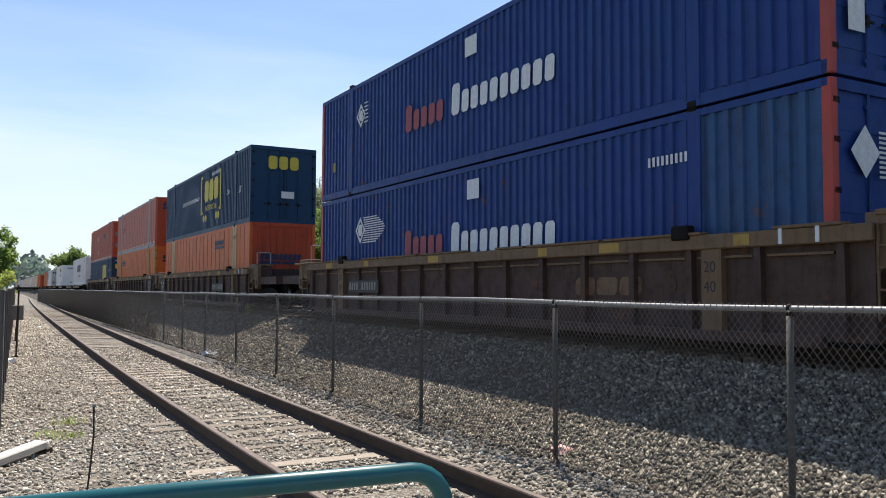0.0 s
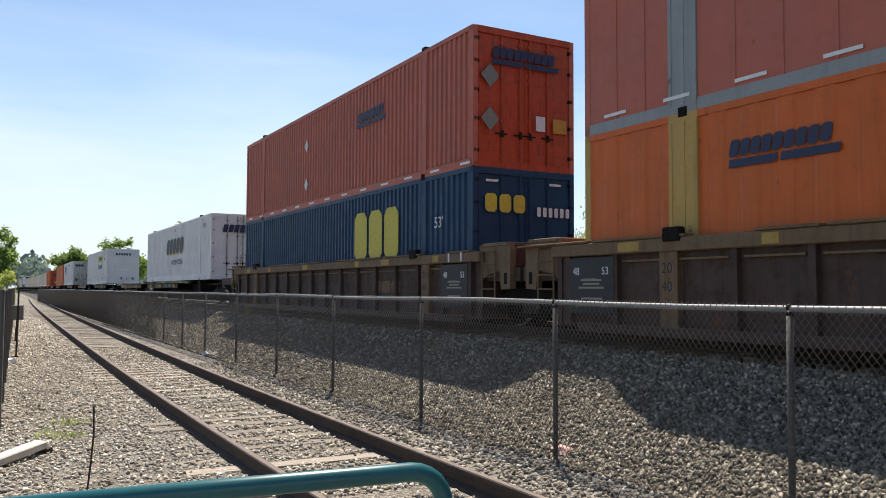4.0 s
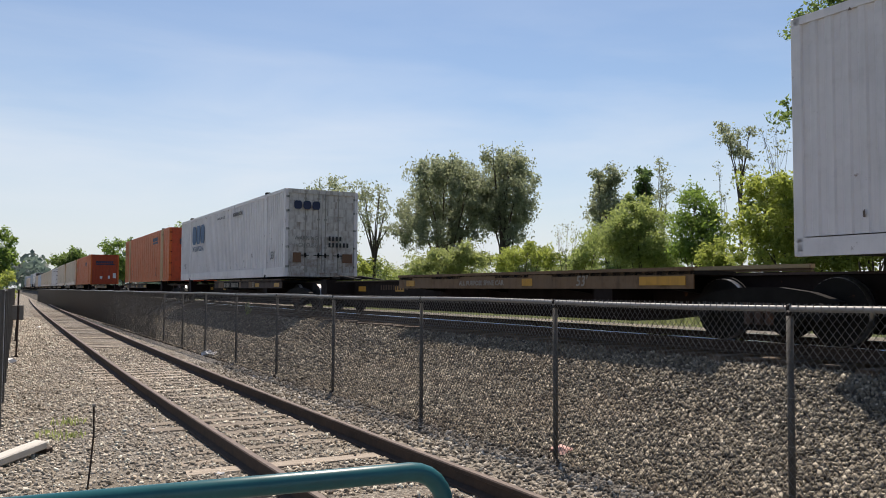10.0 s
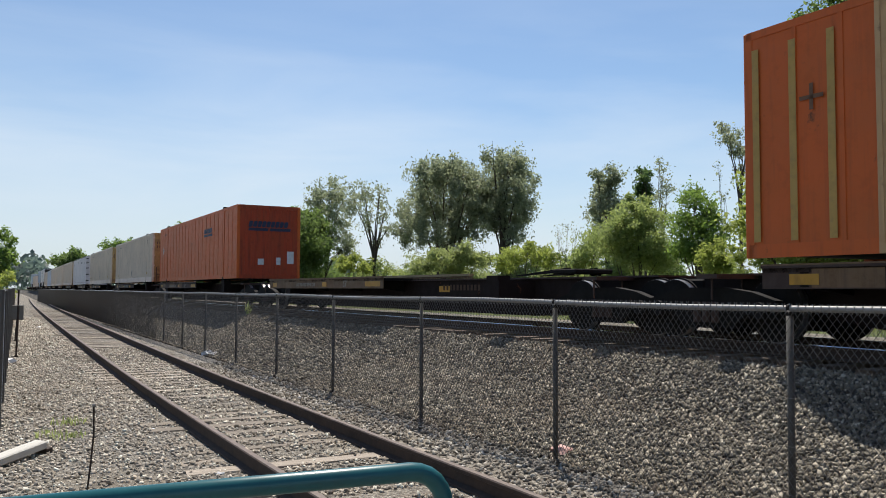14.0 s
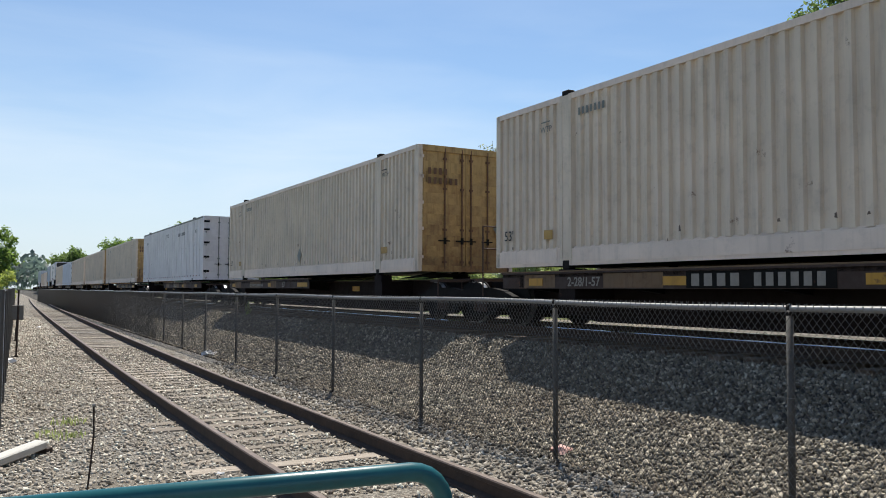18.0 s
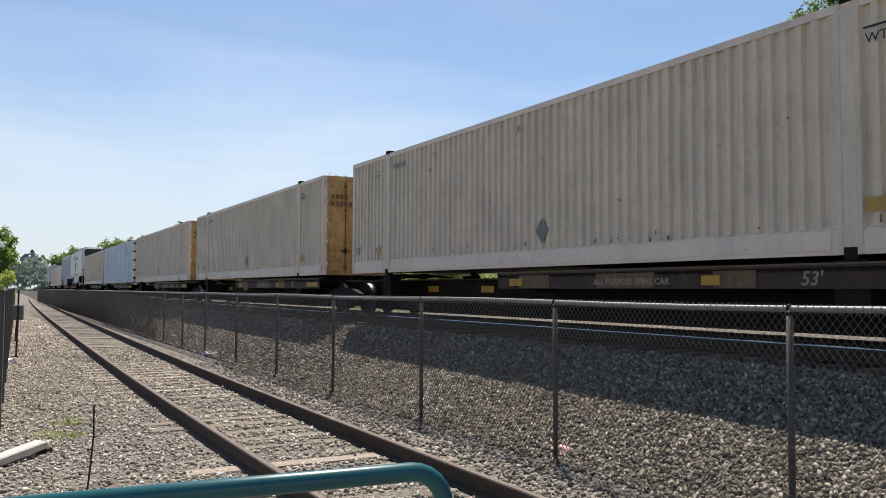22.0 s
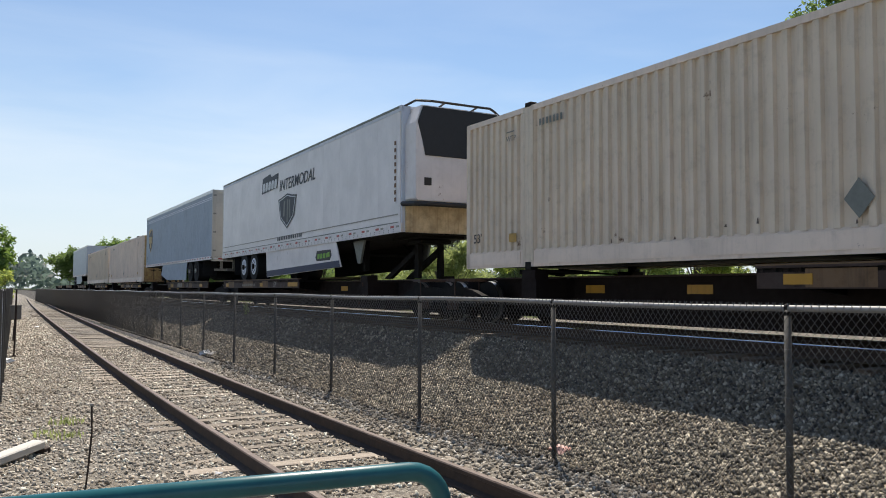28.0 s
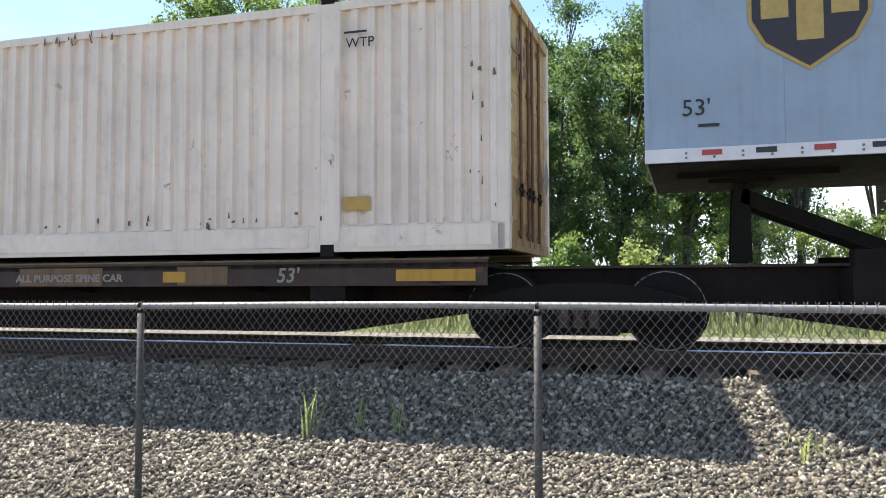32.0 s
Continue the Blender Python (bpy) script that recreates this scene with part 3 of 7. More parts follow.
def container(label, u, z, side, rail=None, post=None, end=None, corner=None, kind="fine", ends="doors", low=0.17, pitch=0.30, depth=0.038, seam=0.74):
    """A 53-foot container: walls, rails, posts at the lifting points, roof, floor and a leading end with doors or ribs."""
    rail, post, end, corner = rail or side, post or side, end or side, corner or side
    c = rides(thing("shipping_container", label, "container", group="containers of the train"), u, z)
    h, w = HGT, WID / 2
    y1, y2 = 2.15, LEN - 2.15
    for sgn in (-1, 1):
        x = sgn * (w - 0.012)
        for a, b in ((0.13, y1 - 0.16), (y1 + 0.16, y2 - 0.16), (y2 + 0.16, LEN - 0.13)):
            if sgn < 0 and kind == "fine":
                part("side_panel", corrugated(x, a, b, low + 0.016, h - 0.10, pitch, depth, -sgn), side, c)
            elif sgn < 0:
                part("side_panel", seamed(x, a, b, low, h - 0.10, seam, 0.016 if seam < 0.7 else 0.012), side, c)
            else:
                part("side_panel", Geo().box(x - 0.05, x, a, b, low, h - 0.10), side, c)
        g = Geo().box(min(sgn * w, sgn * (w - 0.08)), max(sgn * w, sgn * (w - 0.08)), 0.05, LEN - 0.05, 0.0, low)
        if low > 0.25:
            g.box(min(sgn * (w - 0.035), sgn * (w - 0.07)), max(sgn * (w - 0.035), sgn * (w - 0.07)), 0.1, LEN - 0.1, low, low + 0.03)
        beam = part("bottom_rail", g, rail, c)
        if low > 0.25 and sgn < 0:
            for a, b in ((0.2, y1 - 0.22), (y1 + 0.24, y2 - 0.22), (y2 + 0.24, LEN - 0.2)):
                part("rail_plate", Geo().box(-w - 0.014, -w, a, b, 0.055, low - 0.012), rail, beam)
        part("top_rail", Geo().box(min(sgn * w, sgn * (w - 0.07)), max(sgn * w, sgn * (w - 0.07)), 0.05, LEN - 0.05, h - 0.10, h), rail, c)
        for yy in (y1, y2):
            pw = 0.36 if post is M_TAN else 0.27 if post in (M_YPOST, M_GPOST) else 0.16
            g = Geo().box(min(sgn * (w + 0.004), sgn * (w - 0.09)), max(sgn * (w + 0.004), sgn * (w - 0.09)), yy - pw, yy + pw, 0.0, h)
            lift = part("lift_post", g, post, c)
            if sgn < 0:
                part("post_flange", Geo().box(-w - 0.012, -w - 0.004, yy - pw + 0.005, yy - pw + 0.07, 0.12, h - 0.12), post, lift)
                part("post_flange", Geo().box(-w - 0.012, -w - 0.004, yy + pw - 0.07, yy + pw - 0.005, 0.12, h - 0.12), post, lift)
                if pw > 0.2:
                    part("post_flange", Geo().box(-w - 0.012, -w - 0.004, yy - 0.04, yy + 0.04, 0.12, h - 0.12), post, lift)
            part("corner_casting", Geo().box(min(sgn * (w + 0.012), sgn * (w - 0.14)), max(sgn * (w + 0.012), sgn * (w - 0.14)), yy - 0.09, yy + 0.09, h - 0.02, h + 0.07, 0.012), M_STEELK, lift)
            part("corner_casting", Geo().box(min(sgn * (w + 0.012), sgn * (w - 0.14)), max(sgn * (w + 0.012), sgn * (w - 0.14)), yy - 0.09, yy + 0.09, -0.06, 0.09, 0.012), M_STEELK, lift)
        for a, b in ((0.0, 0.14), (LEN - 0.14, LEN)):
            part("corner_post", Geo().box(min(sgn * w, sgn * (w - 0.12)), max(sgn * w, sgn * (w - 0.12)), a, b, 0, h, 0.01), corner, c)
    part("roof", Geo().box(-w + 0.03, w - 0.03, 0.02, LEN - 0.02, h - 0.05, h - 0.015), rail, c)
    part("floor", Geo().box(-w + 0.05, w - 0.05, 0.05, LEN - 0.05, 0.04, 0.14), M_DARK, c)
    part("rear_wall", Geo().box(-w + 0.1, w - 0.1, LEN - 0.06, LEN - 0.02, 0.1, h - 0.05), side, c)
    part("end_sill", Geo().box(-w + 0.1, w - 0.1, 0.0, 0.10, 0, 0.14), end, c)
    part("end_header", Geo().box(-w + 0.1, w - 0.1, 0.0, 0.10, h - 0.14, h), end, c)
    if ends == "doors":
        for s in (-1, 1):
            x0, x1 = (-w + 0.13, -0.008) if s < 0 else (0.008, w - 0.13)
            g = Geo().box(x0, x1, 0.045, 0.09, 0.14, h - 0.14)
            door = part("door", g, end, c)
            for k in range(5):
                zz = 0.35 + k * 0.49
                part("door_panel", Geo().box(x0 + 0.03, x1 - 0.03, 0.038, 0.045, zz, zz + 0.24), end, door)
            for f in (0.50, 0.90):
                xr = x0 + (x1 - x0) * (f if s < 0 else 1.0 - f)
                rod = Geo().tube([(xr, 0.012, 0.06), (xr, 0.012, h - 0.05)], 0.020, 8)
                for zz in (0.2, 0.95, 1.9, 2.6):
                    rod.box(xr - 0.05, xr + 0.05, 0.0, 0.03, zz, zz + 0.05)
                part("lock_rod", rod, M_GREYP if end is M_WHITE else (M_ROD if end is M_DIRTYW else M_RUSTL if end in (M_YEND, M_CREAMEND) else end), door)
                part("handle", Geo().box(xr - 0.17, xr + 0.13, -0.012, 0.008, 0.70, 0.730).box(xr - 0.03, xr + 0.03, -0.014, 0.010, 0.64, 0.79), M_STEELK, door)
            for zz in (0.3, 0.95, 1.55, 2.15, 2.62):
                xe = x0 - 0.10 if s < 0 else x1 - 0.02
                part("hinge", Geo().box(xe, xe + 0.12, 0.0, 0.045, zz, zz + 0.07), M_GREYP if end in (M_DIRTYW, M_WHITE) else M_CREAM if end in (M_YEND, M_CREAMEND) else M_STEELK, door)
    else:
        wall = part("front_wall", Geo().box(-w + 0.1, w - 0.1, 0.03, 0.08, 0.1, h - 0.1), end, c)
        if ends == "ribs":
            for k in range(7):
                part("rib", Geo().box(-w + 0.12, w - 0.12, 0.010, 0.03, 0.34 + k * 0.33, 0.375 + k * 0.33), end, wall)
        else:
            for k in range(9):
                xx = -w + 0.32 + k * 0.245
                part("rib", Geo().box(xx, xx + 0.12, 0.012, 0.03, 0.18, h - 0.18), end, wall)
    return c


def truck_parts(car, y, group_label="three-piece freight truck"):
    """Wheels, axles and side frames of one truck about y; heights from the rail top."""
    for dy in (-0.89, 0.89):
        for s in (-1, 1):
            xw = s * 0.735
            g = Geo().disc((y + dy, 0.42), 0.42, xw - s * 0.065, xw + s * 0.065, 28).disc((y + dy, 0.42), 0.45, xw - s * 0.065, xw - s * 0.040, 28)
            g.disc((y + dy, 0.42), 0.13, xw, xw + s * 0.10, 14)
            wheel = part("wheel", g, M_STEELK, car)
            part("tread", Geo().disc((y + dy, 0.42), 0.4225, xw - 0.058, xw + 0.058, 32), M_TREAD, wheel, "polished tread")
            part("wheel_rim", Geo().disc((y + dy, 0.42), 0.405, xw + s * 0.0655, xw + s * 0.071, 28), M_DARK, wheel)
        part("axle", Geo().tube([(-0.95, y + dy, 0.42), (0.95, y + dy, 0.42)], 0.075, 10), M_DARK, car)
    for s in (-1, 1):
        o = [(y - 1.12, 0.33), (y - 1.12, 0.55), (y - 0.75, 0.66), (y - 0.3, 0.72), (y + 0.3, 0.72), (y + 0.75, 0.66), (y + 1.12, 0.55), (y + 1.12, 0.33),
             (y + 0.66, 0.36), (y + 0.40, 0.16), (y - 0.40, 0.16), (y - 0.66, 0.36)]
        fr = part("side_frame", Geo().prism(o, s * 0.95, s * 1.09), M_DARK, car, "cast steel truck side frame")
        for dy in (-0.89, 0.89):
            part("bearing_cap", Geo().disc((y + dy, 0.42), 0.11, s * 1.09, s * 1.16, 14), M_STEELK, fr)
        for k in (-0.16, 0.0, 0.16):
            part("spring", Geo().tube([(s * 1.10, y + k, 0.24), (s * 1.10, y + k, 0.52)], 0.06, 8), M_BROWN, fr)
    part("brake_beam", Geo().box(-0.90, 0.90, y - 0.50, y - 0.40, 0.22, 0.50).box(-0.90, 0.90, y + 0.40, y + 0.50, 0.22, 0.50).box(-0.25, 0.25, y - 0.5, y + 0.5, 0.15, 0.46).box(0.55, 0.65, y - 1.0, y + 1.0, 0.10, 0.52), M_DARK, car)
    part("bolster", Geo().box(-1.05, 1.05, y - 0.2, y + 0.2, 0.45, 0.66), M_DARK, car)


def coupler(car, y0, y1):
    part("coupler", Geo().box(-0.12, 0.12, min(y0, y1), max(y0, y1), 0.55, 0.80).box(-0.2, 0.2, y1 - 0.15, y1 + 0.15, 0.52, 0.86, 0.03), M_DARK, car)


def well_car(u, lead_truck, lead_free, trail_free, label, number_y, panels=()):
    """A double-stack well car: deep sides with stiffeners, ochre top chord, end platforms."""
    c = rides(thing("well_car", label, "rail car", group="well cars of the train"), u, RAIL_Z)
    a, b = -0.45, LEN + 0.45
    for s in (-1, 1):
        x = s * 1.40
        part("side_sheet", Geo().box(min(x, x - s * 0.03), max(x, x - s * 0.03), a, b, 0.10, 1.22), M_WELL, c)
        part("top_chord", Geo().box(min(x - s * 0.06, x + s * 0.13), max(x - s * 0.06, x + s * 0.13), a - 0.15, b + 0.15, 1.22, 1.42, 0.015), M_CHORD, c, "dusty ochre top chord")
        part("bottom_chord", Geo().box(min(x - s * 0.06, x + s * 0.10), max(x - s * 0.06, x + s * 0.10), a + 0.5, b - 0.5, 0.02, 0.16), M_WELL, c)
        n = 15
        for k in range(n + 1):
            yy = a + 0.25 + (b - a - 0.5) * k / n
            part("stiffener", Geo().prism([(yy - 0.06, 0.14), (yy + 0.06, 0.14), (yy + 0.05, 1.22), (yy - 0.05, 1.22)], x, x + s * 0.09), M_WELL, c)
        for yy in (1.65, LEN - 2.05):
            part("wide_stiffener", Geo().box(min(x, x + s * 0.10), max(x, x + s * 0.10), yy - 0.17, yy + 0.17, 0.14, 1.22), M_CHORD, c)
        if s < 0:
            for k, yy in enumerate((1.0, 3.4, 5.2, 9.0, 12.6, 15.0)):
                part("yellow_plate", Geo().box(x - 0.135, x - 0.130, yy, yy + (0.45 if k % 2 else 0.25), 1.25, 1.39), M_YFADE, c)
            for k in range(9):
                yy = a + 0.2 + k * 2.05
                part("chord_cap", Geo().box(x - 0.15, x + 0.05, yy, yy + (1.95 if k % 3 else 0.9), 1.42, 1.46, 0.008), M_CHORD, c)
            for yy in (2.15, LEN - 2.15):
                part("lock_block", Geo().box(x - 0.17, x - 0.02, yy - 0.16, yy + 0.16, 1.36, 1.56, 0.02), M_DARK, c)
            for yy in (0.02, 0.52):
                part("strap", Geo().box(x - 0.148, x - 0.131, yy, yy + 0.05, 1.24, 1.44), M_INKW, c)
            for k in range(n):
                yy = a + 0.25 + (b - a - 0.5) * k / n
                part("ledge", Geo().box(x - 0.055, x - 0.002, yy + 0.1, yy + 1.0, 1.10, 1.13), M_CHORD, c)
    part("well_floor", Geo().box(-1.38, 1.38, a, b, 0.04, 0.12), M_DARK, c)
    for sgn, y0, free in ((-1, a, lead_free), (1, b, trail_free)):
        ye = y0 + sgn * (2.9 if free else 1.25)
        lo, hi = min(y0, ye), max(y0, ye)
        part("end_platform", Geo().box(-1.32, 1.32, lo, hi, 0.84, 1.10), M_WELL, c)
        part("end_sill", Geo().box(-0.35, 0.35, lo, hi, 0.62, 0.98), M_DARK, c)
        part("end_bulkhead", Geo().box(-1.42, 1.42, min(y0, y0 + sgn * 0.12), max(y0, y0 + sgn * 0.12), 0.10, 1.42), M_WELL, c)
        ya = y0 + sgn * 1.1
        for s in (-1, 1):
            o = [(y0, 0.80), (y0, 1.54), (y0 + sgn * 1.0, 1.54), (y0 + sgn * 1.06, 1.44), (y0 + sgn * 1.06, 0.70), (y0 + sgn * 0.76, 0.68), (y0 + sgn * 0.70, 1.02), (y0 + sgn * 0.25, 0.95)]
            wing = part("end_wing", Geo().prism(o, s * 1.28, s * 1.41), M_CHORD, c, "ochre end wing of the well")
            part("wing_cap", Geo().box(min(s * 0.80, s * 1.43), max(s * 0.80, s * 1.43), min(y0 + sgn * 0.12, y0 + sgn * 0.98), max(y0 + sgn * 0.12, y0 + sgn * 0.98), 1.50, 1.57, 0.012), M_CHORD, wing)
            part("slot", Geo().box(min(s * 1.40, s * 1.413), max(s * 1.40, s * 1.413), min(y0 + sgn * 0.86, y0 + sgn * 0.96), max(y0 + sgn * 0.86, y0 + sgn * 0.96), 0.78, 0.99), M_DARK, wing)
            part("end_casting", Geo().box(min(s * 0.85, s * 1.26), max(s * 0.85, s * 1.26), min(y0 + sgn * 0.15, y0 + sgn * 0.95), max(y0 + sgn * 0.15, y0 + sgn * 0.95), 1.10, 1.48, 0.03), M_WELL, c)
            part("brake_pipe", Geo().tube([(s * 1.10, y0 + sgn * 0.9, 0.92), (s * 1.12, y0 + sgn * 1.15, 0.80), (s * 0.9, y0 + sgn * 1.22, 0.66)], 0.022, 6), M_DARK, c)
            lad = Geo()
            for yy in (y0 + sgn * 0.18, y0 + sgn * 0.62):
                lad.tube([(s * 1.46, yy, 0.35), (s * 1.46, yy, 1.42)], 0.018, 6)
            for k in range(5):
                lad.tube([(s * 1.46, y0 + sgn * 0.18, 0.45 + k * 0.24), (s * 1.46, y0 + sgn * 0.62, 0.45 + k * 0.24)], 0.014, 6)
            part("ladder", lad, M_CHORD, c)
        if free:
            for x0, x1 in ((-1.25, -0.75),):
                yr = y0 + sgn * 0.45
                part("hand_rail", Geo().tube([(x0, yr, 1.10), (x0, yr, 1.97), (x0 + 0.04, yr, 2.0), (x1 - 0.04, yr, 2.0), (x1, yr, 1.97), (x1, yr, 1.10)], 0.022, 6), M_GALV, c)
            coupler(c, ye, ye + sgn * 0.55)
    if lead_truck:
        truck_parts(c, a - 1.35)
    truck_parts(c, b + (1.35 if trail_free else 1.30))
    x = -1.40 - 0.092
    for py in panels:
        panel = part("data_panel", Geo().box(x - 0.008, x, py, py + 1.06, 0.30, 1.19), M_INKK, c, "black data panel")
        words("48", panel, py + 0.98, 0.92, 0.17, M_INKW, x - 0.012)
        words("53", panel, py + 0.28, 0.92, 0.17, M_INKW, x - 0.012)
        shapes("data_line", [rect(0, 0, 0.6, 0.03), rect(0.1, 0.06, 0.4, 0.03), rect(0.05, 0.12, 0.5, 0.03)], M_INKF, panel, py + 0.83, 0.70, x - 0.010)
        shapes("data_line", [rect(0, 0, 0.55, 0.03), rect(0.05, 0.08, 0.5, 0.03), rect(0.12, 0.38, 0.3, 0.03)], M_INKF, panel, py + 0.82, 0.45, x - 0.010)
    words("53", c, 2.55, 0.66, 0.42, M_STENCIL, x + 0.086, bold=0.01)
    for yy in (1.65, LEN - 2.05):
        words("20", c, yy + 0.13, 0.92, 0.21, M_INKK, x - 0.010)
        words("40", c, yy + 0.13, 0.66, 0.21, M_INKK, x - 0.010)
    shapes("mark_block", strokes(3, 0.50, 0.28, 0.03, 0.03, 52), M_CHORD, c, 4.6, 0.60, x + 0.088)
    if not number_y:
        return c
    num = part("number_plate", Geo().box(x - 0.006, x, number_y - 1.85, number_y, 0.59, 0.90), M_INKK, c)
    shapes("number_mark", strokes(4, 0.12, 0.19, 0.03, 0.02, 43) + [[(p + 0.78, q) for p, q in r] for r in strokes(6, 0.12, 0.19, 0.03, 0.02, 44)], M_INKF, num, number_y - 0.06, 0.66, x - 0.009)
    return c


# deck edge marks by car, as distances along the deck: plate and number widths, letter sizes
MARKS = {110.5: [("mark", 8.95, 1.1), ("plate", 7.35, 0.55), ("53'", 5.25, 0.26), ("plate", 2.2, 0.5)],
         0: [("plate", 8.75, 0.4), ("plate", 4.1, 0.32), ("plate", 1.05, 0.92), ("53'", 2.55, 0.24), ("ALL PURPOSE SPINE CAR", 6.35, 0.13)],
         91.95: [("plate", 8.2, 0.4), ("53'", 5.8, 0.24), ("plate", 5.2, 0.6), ("number", 3.6, 2.1), ("plate", 1.25, 0.55)],
         129.14: [("ALL PURPOSE SPINE CAR", 8.3, 0.13), ("plate", 6.2, 0.45), ("53'", 4.95, 0.24), ("plate", 4.2, 0.7), ("mark", 3.4, 1.1), ("plate", 0.6, 0.3)],
         164.91: [("number", 7.45, 2.1), ("53'", 3.45, 0.24), ("plate", 3.05, 0.5), ("plate", 0.8, 0.55)],
         244.69: [("plate", 8.3, 0.4), ("2-28/1-57", 7.2, 0.21), ("plate", 5.0, 0.45), ("number", 4.45, 2.1), ("plate", 1.9, 0.5)],
         285.55: [("2-28/1-57", 6.4, 0.21), ("plate", 4.2, 0.4), ("plate", 1.3, 0.5)],
         416.43: [("plate", 8.1, 0.42), ("mark", 6.55, 1.1), ("53'", 4.4, 0.24), ("plate", 1.6, 0.5)]}


def spine_car(u, deck_lead, lead_truck, trail_y, lead_free, trail_free, label, loaded="container", spread=0.85):
    """One platform of an articulated spine car: a deep centre sill, outrigger arms, and a wheel deck at one end."""
    c = rides(thing("spine_car", label, "rail car", group="spine car platforms of the train"), u, RAIL_Z)
    ya, yb = (-0.95 if not lead_free else -1.5), LEN + (spread if not trail_free else 1.5)
    zs = 0.12 if loaded else 0.17
    o = [(ya, 0.60), (ya, 0.89), (yb, 0.89), (yb, 0.60), (yb - 1.3, 0.42), (yb - 3.4, zs), (ya + 3.4, zs), (ya + 1.3, 0.42)]
    part("centre_sill", Geo().prism(o, -0.42, 0.42), M_SILL, c, "grimy brown fish-bellied centre sill")
    part("sill_cap", Geo().box(-0.5, 0.5, ya, yb, 0.89, 0.92), M_BROWN, c)
    d0, d1 = (0.25, 9.4) if deck_lead else (LEN - 9.4, LEN - 0.25)
    for s in (-1, 1):
        xo, xi = s * 1.30, s * 0.44
        part("wheel_deck", Geo().box(min(xo, xi), max(xo, xi), d0, d1, 0.90, 0.955), M_DARK, c)
        edge = Geo().box(min(xo, xo - s * 0.03), max(xo, xo - s * 0.03), d0, d1, 0.70, 0.975).box(min(xo + s * 0.03, xo), max(xo + s * 0.03, xo), d0, d1, 0.955, 0.985)
        if s > 0:
            edge.box(xo - 0.05, xo, d0, d1, 0.99, 1.035)
        sill = part("deck_edge", edge, M_BROWN if loaded else M_CHORD, c, "faded brown deck edge beam")
        # the far edge cap is taller and a lighter tan than the near one
        part("edge_cap", Geo().box(min(xo + s * 0.032, xo - s * 0.10), max(xo + s * 0.032, xo - s * 0.10), d0, d1, 0.9855 if s < 0 else 1.036, 1.005 if s < 0 else 1.10), M_CHORD if s < 0 else M_TANDECK, sill)
        for yy, wd in ((d0 + 3.2, 0.7), (d0 + 5.0, 1.3), (d1 - 1.6, 0.9)):
            part("worn_patch", Geo().box(min(xo + s * 0.001, xo + s * 0.003), max(xo + s * 0.001, xo + s * 0.003), yy, yy + wd, 0.715, 0.94), M_CHORD, sill)
        if s < 0:
            if not loaded:
                shapes("stencil", strokes(11, 0.12, 0.13, 0.035, 0, 51), M_STENCIL, c, (LEN - 4.2) if deck_lead else 5.6, 0.66, -0.426)
            x = -1.30 - 0.031 + 0.028
            for kind, yy, wd in MARKS.get(u, MARKS[0]):
                yy += d0
                if kind == "plate":
                    part("yellow_plate", Geo().box(x - 0.008, x - 0.002, yy - wd, yy, 0.75, 0.88), M_YELLOW, sill)
                elif kind == "number":
                    plate = part("dark_plate", Geo().box(x - 0.006, x - 0.002, yy - wd - 0.1, yy + 0.1, 0.71, 0.94), M_DARK, sill)
                    shapes("number_mark", strokes(4, 0.19, 0.17, 0.035, 0, 23, None, 0.34) + [[(p + 1.05, q) for p, q in r] for r in strokes(6, 0.15, 0.17, 0.03, 0, 24)], M_INKF, plate, yy, 0.74, x - 0.010)
                elif kind == "mark":
                    shapes("mark_block", strokes(3, 0.36, 0.20, 0.03, 0.03, 23, None, 0.34), M_INKF, sill, yy, 0.735, x - 0.006)
                else:
                    words(kind, sill, yy, 0.765 if len(kind) > 12 else 0.745, wd, M_INKF, x - 0.006, stretch=1.15 if len(kind) > 12 else 1.0, shear=0.2 if len(kind) < 5 else 0.0, bold=0.004)
        n = 4
        for k in range(n):
            yy = d0 + 0.6 + (d1 - d0 - 1.2) * k / (n - 1)
            part("outrigger", Geo().prism([(min(xo, xi), 0.72), (max(xo, xi), 0.62) if s < 0 else (max(xo, xi), 0.72), (max(xo, xi), 0.90), (min(xo, xi), 0.90)] if s < 0 else
                                          [(xi, 0.62), (xo, 0.72), (xo, 0.90), (xi, 0.90)], yy - 0.06, yy + 0.06, "y"), M_DARK, c)
        for yy in (2.15, LEN - 2.15):
            g = Geo().box(min(s * 1.28, s * 0.42), max(s * 1.28, s * 0.42), yy - 0.22, yy + 0.22, 0.52, 0.86).box(min(s * 1.29, s * 1.0), max(s * 1.29, s * 1.0), yy - 0.2, yy + 0.2, 0.86, 1.03 if loaded else 0.95)
            part("container_pedestal", g, M_SILL, c)
        e0 = LEN - 5.6 if deck_lead else 2.9
        z0_ = 0.62
        part("sill_plate", Geo().box(s * 0.423 - 0.003, s * 0.423 + 0.003, e0, e0 + 0.5, z0_, z0_ + 0.14), M_YELLOW, c)
        part("sill_plate", Geo().box(s * 0.423 - 0.003, s * 0.423 + 0.003, e0 + 2.4, e0 + 2.9, z0_, z0_ + 0.14), M_YELLOW, c)
    yh = LEN - 1.0 if deck_lead else 1.0
    hi = 1.86 if loaded == "trailer" else 1.02
    sg = 1 if deck_lead else -1
    hitch = Geo()
